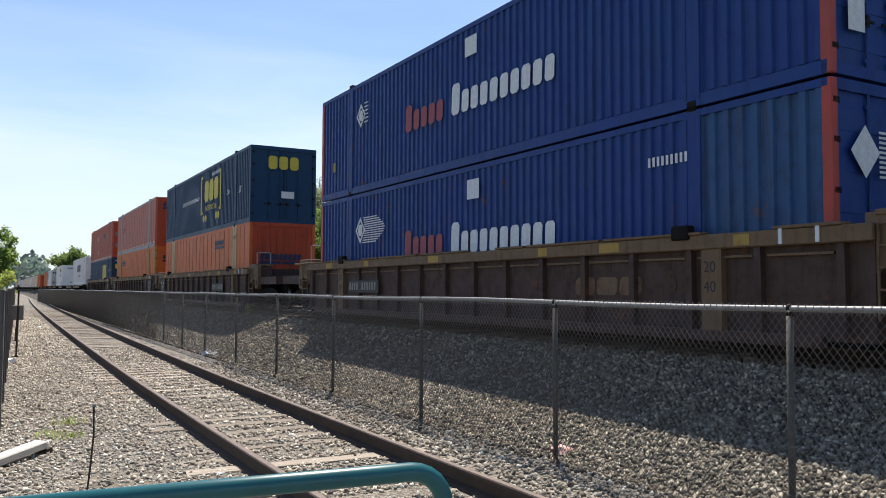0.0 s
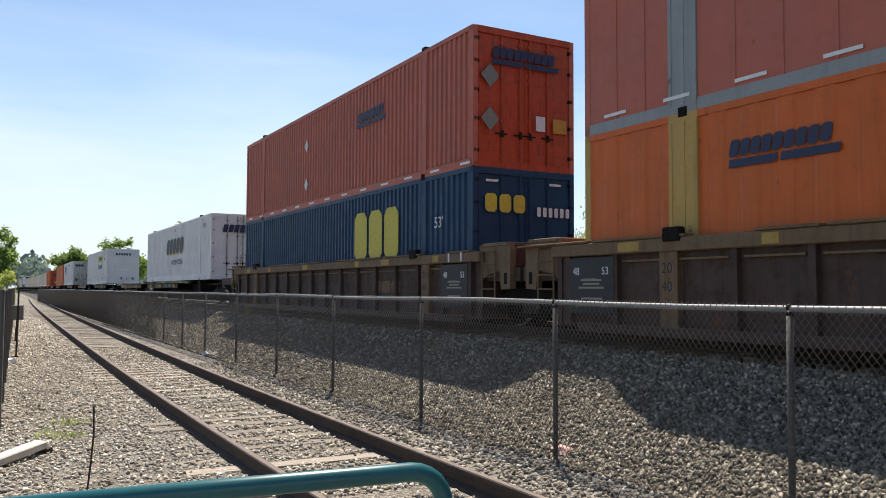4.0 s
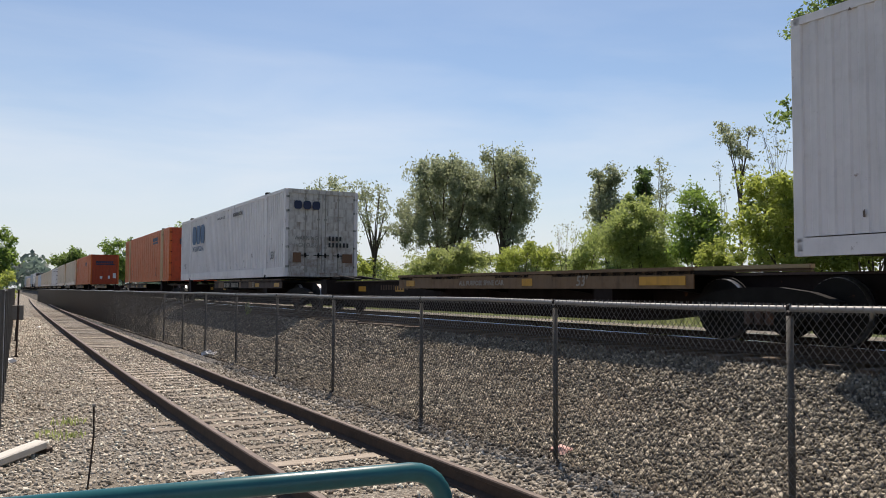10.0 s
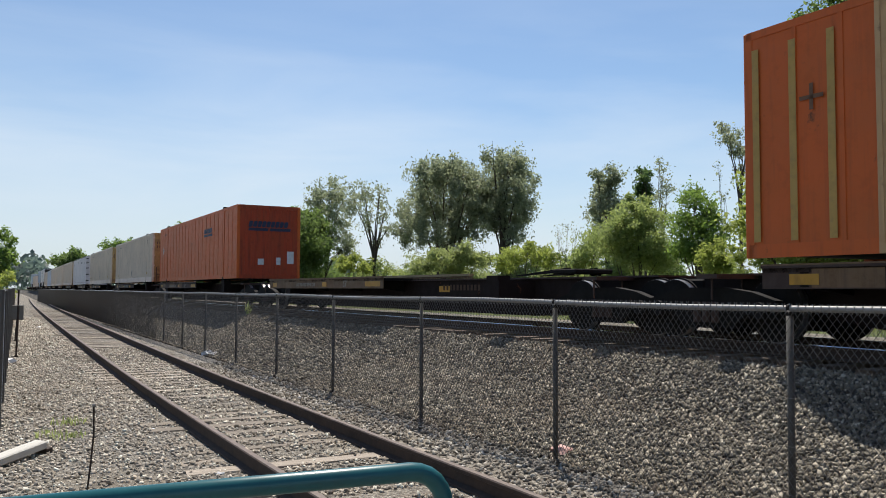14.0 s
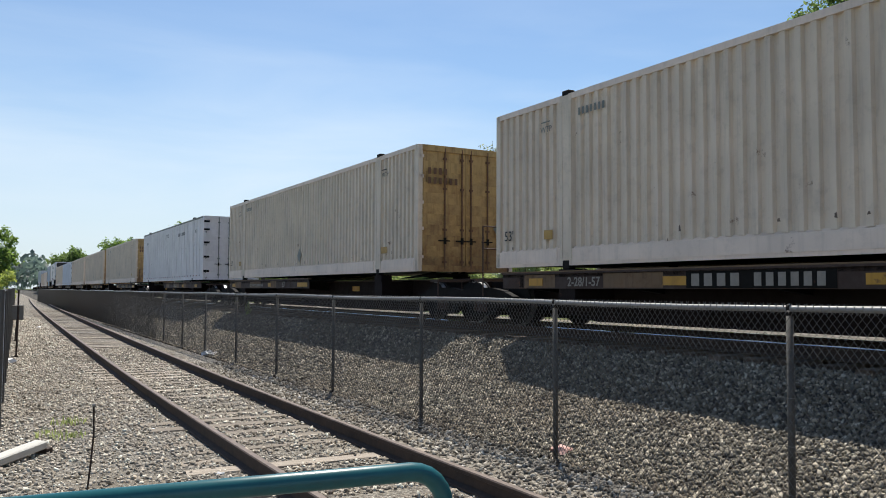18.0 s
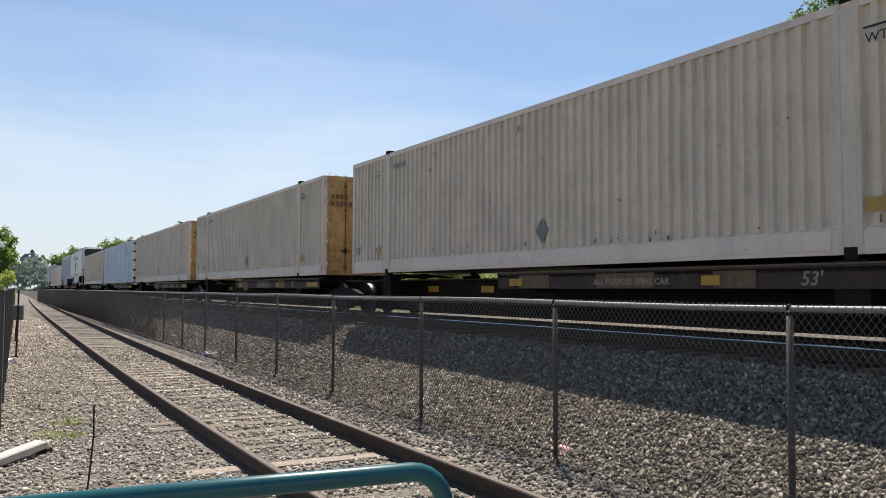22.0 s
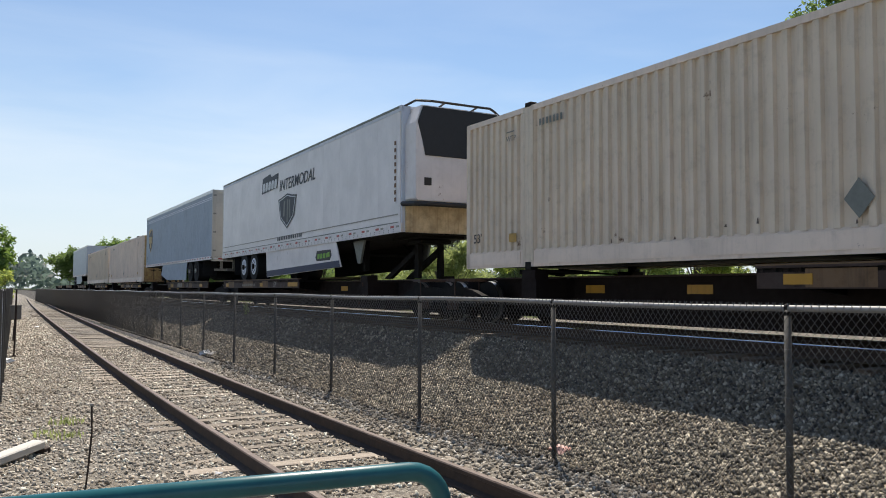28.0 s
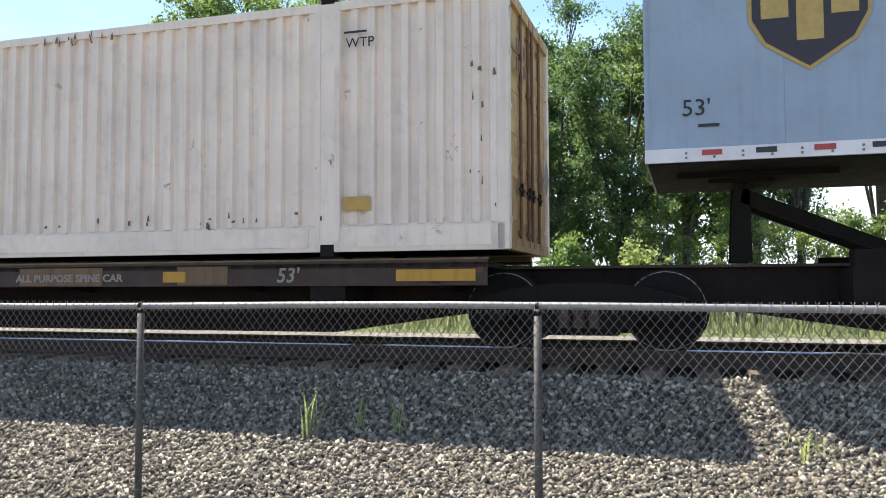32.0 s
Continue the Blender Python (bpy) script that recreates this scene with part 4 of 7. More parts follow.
    for s in (-0.32, 0.32):
        hitch.prism([(yh - 0.10, 0.95), (yh + 0.12, 0.95), (yh + 0.08, hi), (yh - 0.08, hi)], s - 0.05, s + 0.05)
        if loaded == "trailer":
            hitch.prism([(yh - sg * 1.9, 0.95), (yh - sg * 1.55, 0.95), (yh + sg * 0.02, hi - 0.25), (yh - sg * 0.02, hi - 0.1)], s - 0.05, s + 0.05)
        else:
            hitch.prism([(yh - sg * 1.8, 0.96), (yh - sg * 1.5, 0.96), (yh, 1.02), (yh, 1.10)], s - 0.05, s + 0.05)
    hitch.box(-0.45, 0.45, yh - 0.35, yh + 0.35, hi - 0.04, hi + 0.05, 0.02)
    part("trailer_hitch", hitch, M_DARK, c, "raised steel trailer hitch" if loaded == "trailer" else "folded trailer hitch")
    if lead_truck:
        truck_parts(c, -0.85)
    truck_parts(c, trail_y)
    for end, free in ((-1, lead_free), (1, trail_free)):
        if free:
            coupler(c, ya if end < 0 else yb, (ya - 0.35) if end < 0 else (yb + 0.35))
            ye = -0.7 if end < 0 else LEN + 0.7
            stand = u in (244.69, 305.27)
            g = Geo()
            for xx in (-1.15, -0.55):
                g.tube([(xx, ye, 0.55), (xx, ye, 1.95 if stand else 0.9)], 0.017, 6)
            if stand:
                g.tube([(-1.15, ye, 1.5), (-0.55, ye, 1.5)], 0.015, 6).tube([(-1.15, ye, 1.95), (-0.55, ye, 1.95)], 0.015, 6)
            g.box(-1.25, 1.25, ye - 0.18, ye + 0.18, 0.84, 0.90)
            part("end_steps", g, M_BROWN, c)
            if end < 0 and stand:
                ring = [(-0.1 + 0.28 * math.cos(k * math.pi / 8), ye - 0.12, 1.55 + 0.28 * math.sin(k * math.pi / 8)) for k in range(17)]
                g = Geo().tube(ring, 0.016, 6)
                for k in range(0, 16, 4):
                    g.tube([(-0.1, ye - 0.12, 1.55), ring[k]], 0.012, 5)
                g.box(-0.28, 0.08, ye - 0.10, ye + 0.2, 1.2, 1.7, 0.02)
                part("brake_wheel", g, M_DARK, c)
    return c


# ---- the train, car by car ----
def slant_bars(n, w, h, gap):
    return letter_bars(n, w, h, gap, 0.22 * h)


def dark_brand(c, y, z, k=1.0, mat=M_INK, x=-WID / 2 - 0.010, end=False):
    """A worn two-line mark: a row of heavy slanted blocks over a bar with a lighter strip in it."""
    shapes("mark_block", strokes(9, 0.162 * k, 0.24 * k, 0.018 * k, 0.05 * k, 7, t=0.34), mat, c, y, z + 0.15 * k, x, end)
    shapes("mark_bar", [rect(0, 0, 0.80 * k, 0.115 * k, 0.02), rect(0.86 * k, 0, 0.86 * k, 0.115 * k, 0.02)], mat, c, y, z, x, end)


def diamond(c, y, z, s, mat=M_GREYP):
    shapes("placard", [[(s, 0), (2 * s, s * 1.25), (s, s * 2.5), (0, s * 1.25)]], mat, c, y, z)


def top_reflectors(c, mat, n, z, w=0.32, mat2=None):
    for k in range(n):
        yy = LEN - 0.5 - k * (LEN - 1.0) / (n - 1)
        shapes("reflector", [rect(0, 0, w, 0.05)], mat2 if mat2 and k % 2 else mat, c, yy, z)


def chips(c, seed, n, z0, z1, y0=0.4, y1=LEN - 0.4, x=-WID / 2 - 0.006):
    """Small rusty chips where the paint has been knocked off."""
    rng = random.Random(seed)
    out = []
    for k in range(n):
        w, h = rng.uniform(0.015, 0.05), rng.uniform(0.02, 0.11)
        a, b = rng.uniform(0, y1 - y0), rng.uniform(0, z1 - z0)
        out.append([(a, b), (a + w, b + rng.uniform(-.01, .01)), (a + w * rng.uniform(0.5, 1.0), b + h), (a + w * rng.uniform(0, 0.4), b + h * 0.8)])
    tagged(shapes("paint_wear", out, M_RAILT, c, y1, z0, x, label="rusty paint chips"), kind="stuff")


# first well car: two navy containers
well_car(5.89, True, True, True, "brown well car carrying two navy containers", 13.9)
for lower in (True, False):
    c = container("navy corrugated container with red corner posts" + (", lower of a stack" if lower else ", stacked on another"), 5.89, RAIL_Z + (0.27 if lower else 0.27 + HGT + 0.045),
                  M_BLUE, corner=M_RED, end=M_BLUE, pitch=0.22)
    y0, z0 = LEN - 5.48, 1.15 if lower else 1.12
    shapes("mark_block_white", strokes(10, 0.285, 0.46, 0.075, 0.02, 5, 0.66, 0.34), M_INKW, c, y0 - 2.17, z0)
    shapes("mark_block_red", strokes(5, 0.29, 0.46, 0.075, 0.02, 3, 0.62, 0.34), M_INKR, c, y0, z0)
    ez, es = (1.60, 0.56) if lower else (1.7, 0.52)
    shapes("emblem", [[(p * es, q * es) for p, q in r] for r in ([(0.55, 0), (1.1, 0.62), (0.55, 1.24), (0.55, 1.05), (0.95, 0.62), (0.55, 0.19)], [(0.55, 0), (0.55, 0.19), (0.15, 0.62), (0.55, 1.05), (0.55, 1.24), (0, 0.62)],
                                                                  [(0.55 + 0.24 * math.cos(k * 0.3927), 0.62 + 0.28 * math.sin(k * 0.3927)) for k in range(16)])], M_INKW, c, LEN - 2.58, ez)
    shapes("emblem_line", [rect(0.44 + 0.03 * k if k < 6 else 0.44 + 0.03 * (12 - k), 0.01 + k * 0.058, 0.85 + 0.35 * math.sin(k * 0.28), 0.026) for k in range(12)] if lower else [rect(0.5, 0.1 + 0.1 * k, 0.25, 0.03) for k in range(6)], M_INKW, c, LEN - 2.58, ez)
    if not lower:
        shapes("yellow_label", [rect(0, 0, 0.16, 0.26)], M_YFADE, c, LEN - 0.95, 0.75)
    shapes("number_mark", strokes(9, 0.065, 0.14, 0.025, 0, 35), M_INKW, c, 3.0, 2.3 if not lower else 2.22)
    shapes("white_label", [rect(0, 0, 0.46, 0.40)], M_INKW, c, 8.3 if not lower else 8.2, 2.24)
    if lower:
        for ob in c.children:
            # the leading bay on the yard side has bleached
            if ob.name.startswith("side_panel") and ob.data.vertices[0].co.x < 0 and max(v.co.y for v in ob.data.vertices) < 2.1:
                ob.data.materials[0] = M_TURQ
                tagged(ob, "bleached turquoise panel with rust runs")
        shapes("end_emblem", [[(0.28, 0), (0.56, 0.32), (0.28, 0.64), (0, 0.32)]], M_INKW, c, -1.0, 1.75, -0.03, True)
        shapes("end_line", [rect(0.3, 0.06 * k, 0.7, 0.03) for k in range(10)], M_INKW, c, -0.75, 1.77, -0.03, True)
    else:
        shapes("end_label", [rect(0, 0, 0.32, 0.42)], M_INKW, c, -1.0, 0.55, -0.03, True)
        shapes("end_label", [rect(0, 0, 0.32, 0.3)], M_PALEY, c, -1.0, 1.35, -0.03, True)

# three-unit well car
for k, (u, lt, lf, tf) in enumerate(((29.85, True, True, False), (49.9, False, False, False), (69.91, False, False, True))):
    well_car(u, lt, lf, tf, "brown unit of an articulated well car, loaded two high", 4.87 if k == 0 else 0,
             ((LEN - 0.92,), (-0.14, LEN - 0.92), (-0.14,))[k])

c = container("orange smooth-sided container under a dark blue one", 29.85, RAIL_Z + 0.27, M_ORANGE, post=M_TAN, end=M_REDEND, kind="plate", ends="flat")
dark_brand(c, 5.33, 2.09, 0.93)
dark_brand(c, -0.9, 1.35, 1.0, M_INK, -0.0, True)
words("WTP", c, 2.3, 2.35, 0.24, M_INKK)
c = container("dark blue corrugated container with yellow marks, stacked on an orange one", 29.85, RAIL_Z + 0.27 + HGT, M_CSXBLUE, pitch=0.22)
shapes("mark_block_yellow", strokes(3, 0.78, 0.95, 0.10, 0, 11, None, 0.32), M_INKY, c, 7.38, 1.38)
words("INTERMODAL", c, 7.25, 0.98, 0.33, M_INKY, stretch=1.02)
shapes("mark_bracket", [rect(0, 0, 0.16, 1.75), rect(0, 0, 0.36, 0.12), rect(0, 1.63, 0.36, 0.12), rect(3.55, 0, 0.16, 1.75), rect(3.35, 0, 0.36, 0.12), rect(3.35, 1.63, 0.36, 0.12)], M_INKY, c, 8.11, 0.86)
ring = [(0.16 * math.cos(k * 0.4488), 0.16 * math.sin(k * 0.4488)) for k in range(14)]
shapes("mark_dot", [[(p + dx, q) for p, q in ring] for dx in (0.58, 1.0, 2.92, 3.3)], M_INKY, c, 8.11, 0.66)
shapes("number_mark", strokes(10, 0.09, 0.15, 0.06, 0, 36), M_INKW, c, 6.0, 2.45)
shapes("motto_mark", strokes(16, 0.15, 0.18, 0.085, 0.06, 37), M_INKW, c, 12.16, 1.57)
words("53'", c, 1.6, 1.25, 0.34, M_INKW)
words("DA", c, 3.4, 1.35, 0.30, M_INKW)
shapes("end_mark", strokes(3, 0.36, 0.50, 0.06, 0, 11, None, 0.34), M_INKY, c, -0.62, 2.05, -0.03, True)
shapes("end_label", [rect(0, 0, 0.5, 0.26)], M_INKW, c, -0.1, 0.95, -0.03, True)

c = container("bright orange corrugated container with ochre posts", 49.9, RAIL_Z + 0.27, M_ORANGE, post=M_YPOST, corner=M_YPOST, pitch=0.55, depth=0.02)
dark_brand(c, 13.54, 2.02, 0.93)
dark_brand(c, -0.85, 2.0, 1.0, M_INK, -0.03, True)
shapes("end_label", [rect(0, 0, 0.28, 0.45)], M_INKW, c, 0.72, 1.9, -0.03, True)
c = container("faded red smooth container with grey posts", 49.9, RAIL_Z + 0.27 + HGT, M_SALMON, rail=M_GPOST, post=M_GPOST, end=M_REDEND, corner=M_SALMON, kind="plate", ends="flat")
dark_brand(c, LEN - 2.8, 1.5, 0.9, M_INKR)
dark_brand(c, -0.9, 2.2, 1.05, M_INK, -0.0, True)
top_reflectors(c, M_REFW, 13, 0.22, 0.5)

c = container("dark blue corrugated container under a faded red one", 69.91, RAIL_Z + 0.27, M_CSXBLUE, pitch=0.22)
shapes("mark_block_yellow", strokes(3, 0.82, 1.25, 0.10, 0, 11, None, 0.34), M_INKY, c, 6.0, 1.15)
words("INTERMODAL", c, 5.9, 0.92, 0.30, M_INKY, stretch=0.9)
words("53'", c, 1.6, 1.75, 0.34, M_INKW)
shapes("end_mark", strokes(3, 0.30, 0.38, 0.05, 0, 11, None, 0.34), M_INKY, c, -1.02, 2.0, -0.03, True)
shapes("number_mark", strokes(6, 0.10, 0.2, 0.05, 0, 38), M_INKW, c, 0.28, 1.95, -0.03, True)
shapes("end_reflector", [rect(0, 0, 0.3, 0.05), rect(1.6, 0, 0.3, 0.05), rect(0, -1.9, 0.05, 0.35)], M_REFW, c, -1.0, 2.62, -0.03, True)
c = container("faded red corrugated container with dark red doors", 69.91, RAIL_Z + 0.27 + HGT, M_SALMON, end=M_REDEND, pitch=0.218)
dark_brand(c, 5.9, 1.75, 1.0)
dark_brand(c, -0.85, 2.15, 0.98, M_INK, -0.03, True)
shapes("placard", [[(0.22, 0), (0.44, 0.25), (0.22, 0.5), (0, 0.25)], [(0.22, 0.9), (0.44, 1.15), (0.22, 1.4), (0, 1.15)]], M_GREYP, c, -1.12, 0.75, -0.03, True)
shapes("end_label", [rect(0, 0, 0.24, 0.32)], M_INKW, c, 0.25, 0.85, -0.03, True)
shapes("end_label_yellow", [rect(0, 0, 0.36, 0.3)], M_YELLOW, c, 0.70, 0.85, -0.03, True)
diamond(c, 10.0, 1.7, 0.16, M_INKW)
diamond(c, 10.0, 0.5, 0.16, M_INKW)
top_reflectors(c, M_REFW, 13, 0.06, 0.4)

# spine cars: leading end, deck at the leading end, load
SPINES = [(91.95, False, "container"), (110.5, True, ""), (129.14, True, "container"), (147.0, True, ""), (164.91, True, "container"),
          (184.63, False, "container"), (205.0, False, ""), (225.6, False, "container"), (244.69, False, "container"), (264.43, False, "container"),
          (285.55, True, "container"), (305.27, True, "container"), (323.94, True, "container"), (342.2, True, "container"), (360.15, True, "container"),
          (378.31, True, "container"), (397.75, False, "trailer"), (416.43, True, "trailer"), (434.34, True, "container"), (451.6, True, "container"),
          (469.4, True, "trailer"), (487.4, True, ""), (505.4, True, "")]
for k, (u, deck_lead, load) in enumerate(SPINES):
    lead = 9.0 if k == 0 else u - SPINES[k - 1][0] - LEN
    trail = SPINES[k + 1][0] - u - LEN if k + 1 < len(SPINES) else 9.0
    lf, tf = lead > 2.35, trail > 2.35
    spine_car(u, deck_lead, lf, LEN + (0.85 if tf else trail / 2), lf, tf,
              "brown spine car platform, " + ("empty" if not load else "carrying a " + load), load, spread=(0.85 if tf else max(0.2, trail - 0.95)))
ZC = RAIL_Z + 1.09

# white containers and orange ones on the first spine cars
c = container("white corrugated container with large dark blue slanted lettering", 91.95, ZC, M_WHITE, low=0.27, pitch=0.218)
shapes("mark_shadow", strokes(5, 0.80, 0.80, 0.075, 0.24, 14, None, 0.36), M_INKY, c, 10.18, 1.36, -WID / 2 - 0.009)
shapes("mark_block_blue", strokes(5, 0.80, 0.80, 0.075, 0.24, 14, None, 0.36), M_INK, c, 10.24, 1.41, -WID / 2 - 0.014)
chips(c, 1, 16, 0.30, 0.62)
chips(c, 21, 8, 2.70, 2.80)
words("INTERMODAL", c, 8.78, 0.84, 0.36, M_INKK, stretch=1.28)
words("WTP", c, 1.55, 2.35, 0.28, M_INKK)
shapes("end_mark", slant_bars(5, 0.20, 0.34, 0.05), M_INK, c, -0.8, 2.1, -0.03, True)
for k in range(9):
    shapes("reflector", [rect(0, 0, 0.22, 0.05), rect(0.30, 0, 0.22, 0.05)], M_INKR, c, LEN - 1.0 - k * 1.75, 0.07)

c = container("white container with a yellow patch and teal word", 129.14, ZC, M_WHITE, ends="ribs", low=0.22, pitch=0.218, depth=0.022)
shapes("yellow_patch", [rect(0, 0, 3.55, 0.58)], M_PALEY, c, 6.51, 1.92)
shapes("mark_block", strokes(6, 0.27, 0.31, 0.06, 0, 21, None, 0.3), M_INKK, c, 5.72, 2.04, -WID / 2 - 0.016)
shapes("mark_line", [rect(0, 0, 0.05, 0.5, 0.25), rect(0.15, 0, 0.05, 0.42, 0.25), rect(0.3, 0, 0.05, 0.36, 0.25)], M_INKK, c, 3.6, 1.96, -WID / 2 - 0.016)
chips(c, 2, 16, 0.30, 0.62)
chips(c, 22, 8, 2.70, 2.80)
words("Intermodal", c, 6.28, 1.33, 0.68, M_INKT, stretch=0.97, bold=0.020)
words("TOP LIFT ONLY", c, 3.43, 0.38, 0.20, M_INKK, stretch=0.72, bold=0.004)
words("STACK LIMIT 3 HIGH", c, 3.53, 2.56, 0.12, M_INKK, stretch=0.80)
words("WTP", c, 1.95, 2.44, 0.15, M_INKK)
words("OR", c, 1.86, 2.26, 0.13, M_INKK)
shapes("small_mark", strokes(9, 0.07, 0.12, 0.03, 0, 41), M_INKK, c, 2.2, 2.05)
shapes("number_mark", strokes(6, 0.07, 0.13, 0.05, 0, 31), M_INKK, c, LEN - 1.9, 0.40)
shapes("end_panel", [rect(0, 0, 2.0, 0.42)], M_INKW, c, -1.0, 2.28, -0.004, True)
shapes("end_mark", strokes(6, 0.15, 0.20, 0.06, 0, 21), M_INKK, c, -0.60, 2.38, -0.010, True)
shapes("end_label", [rect(0, 0, 0.16, 0.2), rect(0.45, 0, 0.1, 0.12), rect(0.9, -0.02, 0.18, 0.2)], M_GREYP, c, -0.2, 0.35, -0.004, True)

c = container("white corrugated container with blue lettering and stained doors", 164.91, ZC, M_WHITE, end=M_DIRTYW, low=0.30, pitch=0.218)
shapes("mark_block_blue", strokes(3, 0.80, 0.85, 0.05, 0, 11, None, 0.34), M_INKB, c, 13.89, 1.66)
words("INTERMODAL", c, 13.86, 1.33, 0.33, M_INKB, stretch=1.13)
chips(c, 3, 16, 0.30, 0.62)
chips(c, 23, 8, 2.70, 2.80)
words("WARNING HIGH CUBE", c, 9.12, 2.50, 0.13, M_INKK, stretch=0.95)
words("53'", c, 15.56, 0.57, 0.30, M_INKK)
words("53'", c, 1.5, 0.62, 0.36, M_INKK)
shapes("number_mark", strokes(10, 0.09, 0.15, 0.05, 0, 36), M_INKK, c, 6.5, 2.45)
shapes("end_mark", strokes(3, 0.28, 0.28, 0.04, 0, 11, None, 0.34), M_INK, c, -1.0, 2.25, -0.03, True)
words("WARNING", c, -0.98, 1.22, 0.20, M_GREYP, -0.03, True, stretch=0.85)
words("HIGH CUBE", c, -0.98, 0.98, 0.20, M_GREYP, -0.03, True, stretch=0.75)
shapes("number_mark", strokes(4, 0.10, 0.15, 0.03, 0, 61), M_INKK, c, 0.22, 1.22, -0.03, True)
shapes("number_mark", strokes(6, 0.10, 0.15, 0.03, 0, 62), M_INKK, c, 0.22, 1.0, -0.03, True)
shapes("end_label", [rect(0, 0, 0.28, 0.32), rect(1.75, 0.0, 0.36, 0.30)], M_RUSTL, c, -1.02, 0.48, -0.012, True)

c = container("orange smooth container with tan posts and darker doors", 184.63, ZC, M_ORANGE, post=M_TAN, end=M_REDEND, kind="plate")
dark_brand(c, 5.08, 2.19, 0.96)
dark_brand(c, -0.75, 2.02, 0.85, M_INK, -0.03, True)
for k, w in enumerate(("ONLY", "LIFT", "TOP")):
    words(w, c, 4.12 - (0.05 if w != "ONLY" else 0), 0.33 + 0.175 * k, 0.205, M_INKK, stretch=0.82)
words("WTP", c, 2.1, 2.52, 0.19, M_INKK)
shapes("number_mark", [rect(0, 0.2 * k, 0.16, 0.1) for k in range(5)], M_INKK, c, LEN - 3.6, 0.5)
shapes("star_mark", [rect(-0.12, 0.13, 0.32, 0.05), rect(0.015, 0.0, 0.05, 0.32)], M_RUSTL, c, LEN - 0.95, 1.75)
for k, yy in enumerate((LEN - 0.14, LEN - 0.68, LEN - 1.20)):
    shapes("ochre_strip", [rect(0, 0, 0.10, HGT - 0.45)], M_YPOST, c, yy, 0.2, -WID / 2 - 0.0075)
for zz in (0.5, 1.1, 1.7):
    shapes("end_label", [rect(0, 0, 0.2, 0.22)], M_REFW, c, 0.9, zz, -0.03, True)

c = container("red-orange ribbed container with dark lettering on its end", 225.6, ZC, M_ORANGE, end=M_REDEND, kind="plate", ends="flat")
dark_brand(c, 5.6, 1.9, 0.9)
dark_brand(c, -0.85, 1.9, 1.0, M_INK, -0.0, True)
shapes("end_label", [rect(0, 0, 0.24, 0.24), rect(0.75, 0, 0.18, 0.3), rect(1.2, 0.05, 0.28, 0.5)], M_INKW, c, -0.45, 0.55, -0.0, True)
diamond(c, LEN - 1.0, 1.45, 0.17, M_REFW)
diamond(c, LEN - 1.05, 1.53, 0.115, M_RUSTL)
words("WTP", c, LEN - 1.5, 2.45, 0.22, M_INKK)
chips(c, 77, 18, 0.2, 0.6)


def beige(u, label, end=M_YEND, side=M_BEIGE, seal=True):
    c = container(label, u, ZC, side, rail=M_CREAM, post=M_BEIGE if side is M_BEIGE else side, end=end, low=0.29, pitch=0.218, depth=0.048)
    chips(c, int(u), 14, 0.29, 0.45)
    diamond(c, 8.18, 0.40, 0.185)
    words("WTP", c, 1.92, 2.36, 0.165, M_INKK)
    shapes("bar_over", [rect(0, 0, 0.28, 0.025)], M_INKK, c, 1.94, 2.53)
    shapes("number_mark", strokes(7, 0.07, 0.12, 0.03, 0, 32), M_GREYP, c, LEN - 2.5, 2.50)
    shapes("number_mark", strokes(4, 0.10, 0.15, 0.04, 0, 33), M_RUSTL, c, -1.05, 2.24, -0.03, True)
    shapes("number_mark", strokes(6, 0.10, 0.15, 0.04, 0, 34), M_RUSTL, c, -1.05, 2.02, -0.03, True)
    shapes("end_placard", [[(0.18, 0), (0.36, 0.24), (0.18, 0.48), (0, 0.24)]], M_GREYP, c, 0.72, 0.80, -0.03, True)
    shapes("data_plate", [rect(0, 0, 0.34, 0.16)], M_YPOST, c, 1.95, 0.47)
    words("53'", c, LEN - 0.30, 0.50, 0.26, M_INKK)
    words("WTP", c, LEN - 1.45, 2.36, 0.15, M_GREYP)
    shapes("bar_over", [rect(0, 0, 0.25, 0.02)], M_GREYP, c, LEN - 1.47, 2.53)
    shapes("data_plate", [rect(0, 0, 0.24, 0.16)], M_YPOST, c, LEN - 1.55, 0.47)
    return c


beige(244.69, "beige corrugated container with rust-stained yellow doors")
beige(264.43, "beige corrugated container with rust-streaked yellow doors")
c = container("plain white container with black hinges and silver lock rods", 285.55, ZC, M_WHITE, end=M_WHITE, kind="plate", low=0.16, seam=0.64)
words("WTP", c, 1.75, 2.2, 0.24, M_GREYP)
words("WTP", c, LEN - 1.3, 2.2, 0.24, M_GREYP)
words("53", c, LEN - 0.25, 0.42, 0.28, M_INKK)
shapes("roof_edge_band", [rect(0, 0, LEN - 0.2, 0.075)], M_GREYP, c, LEN - 0.1, HGT - 0.085, -WID / 2 - 0.003)
words("53/102", c, 8.85, 2.36, 0.24, M_INKK)
chips(c, 71, 10, 0.25, 2.4)
shapes("number_mark", strokes(4, 0.10, 0.16, 0.04, 0, 45) + [[(p + 0.8, q) for p, q in r] for r in strokes(6, 0.10, 0.16, 0.04, 0, 46)], M_INKK, c, 5.6, 2.25)
shapes("number_mark", strokes(6, 0.09, 0.17, 0.04, 0, 40), M_INKK, c, 0.50, 2.05, -0.03, True)
for zz in (0.35, 1.0, 1.65, 2.25, 2.62):
    shapes("hinge_strap", [rect(0, 0, 0.26, 0.09), rect(2.25, 0, 0.24, 0.09)], M_STEELK, c, -1.27, zz, -0.008, True)
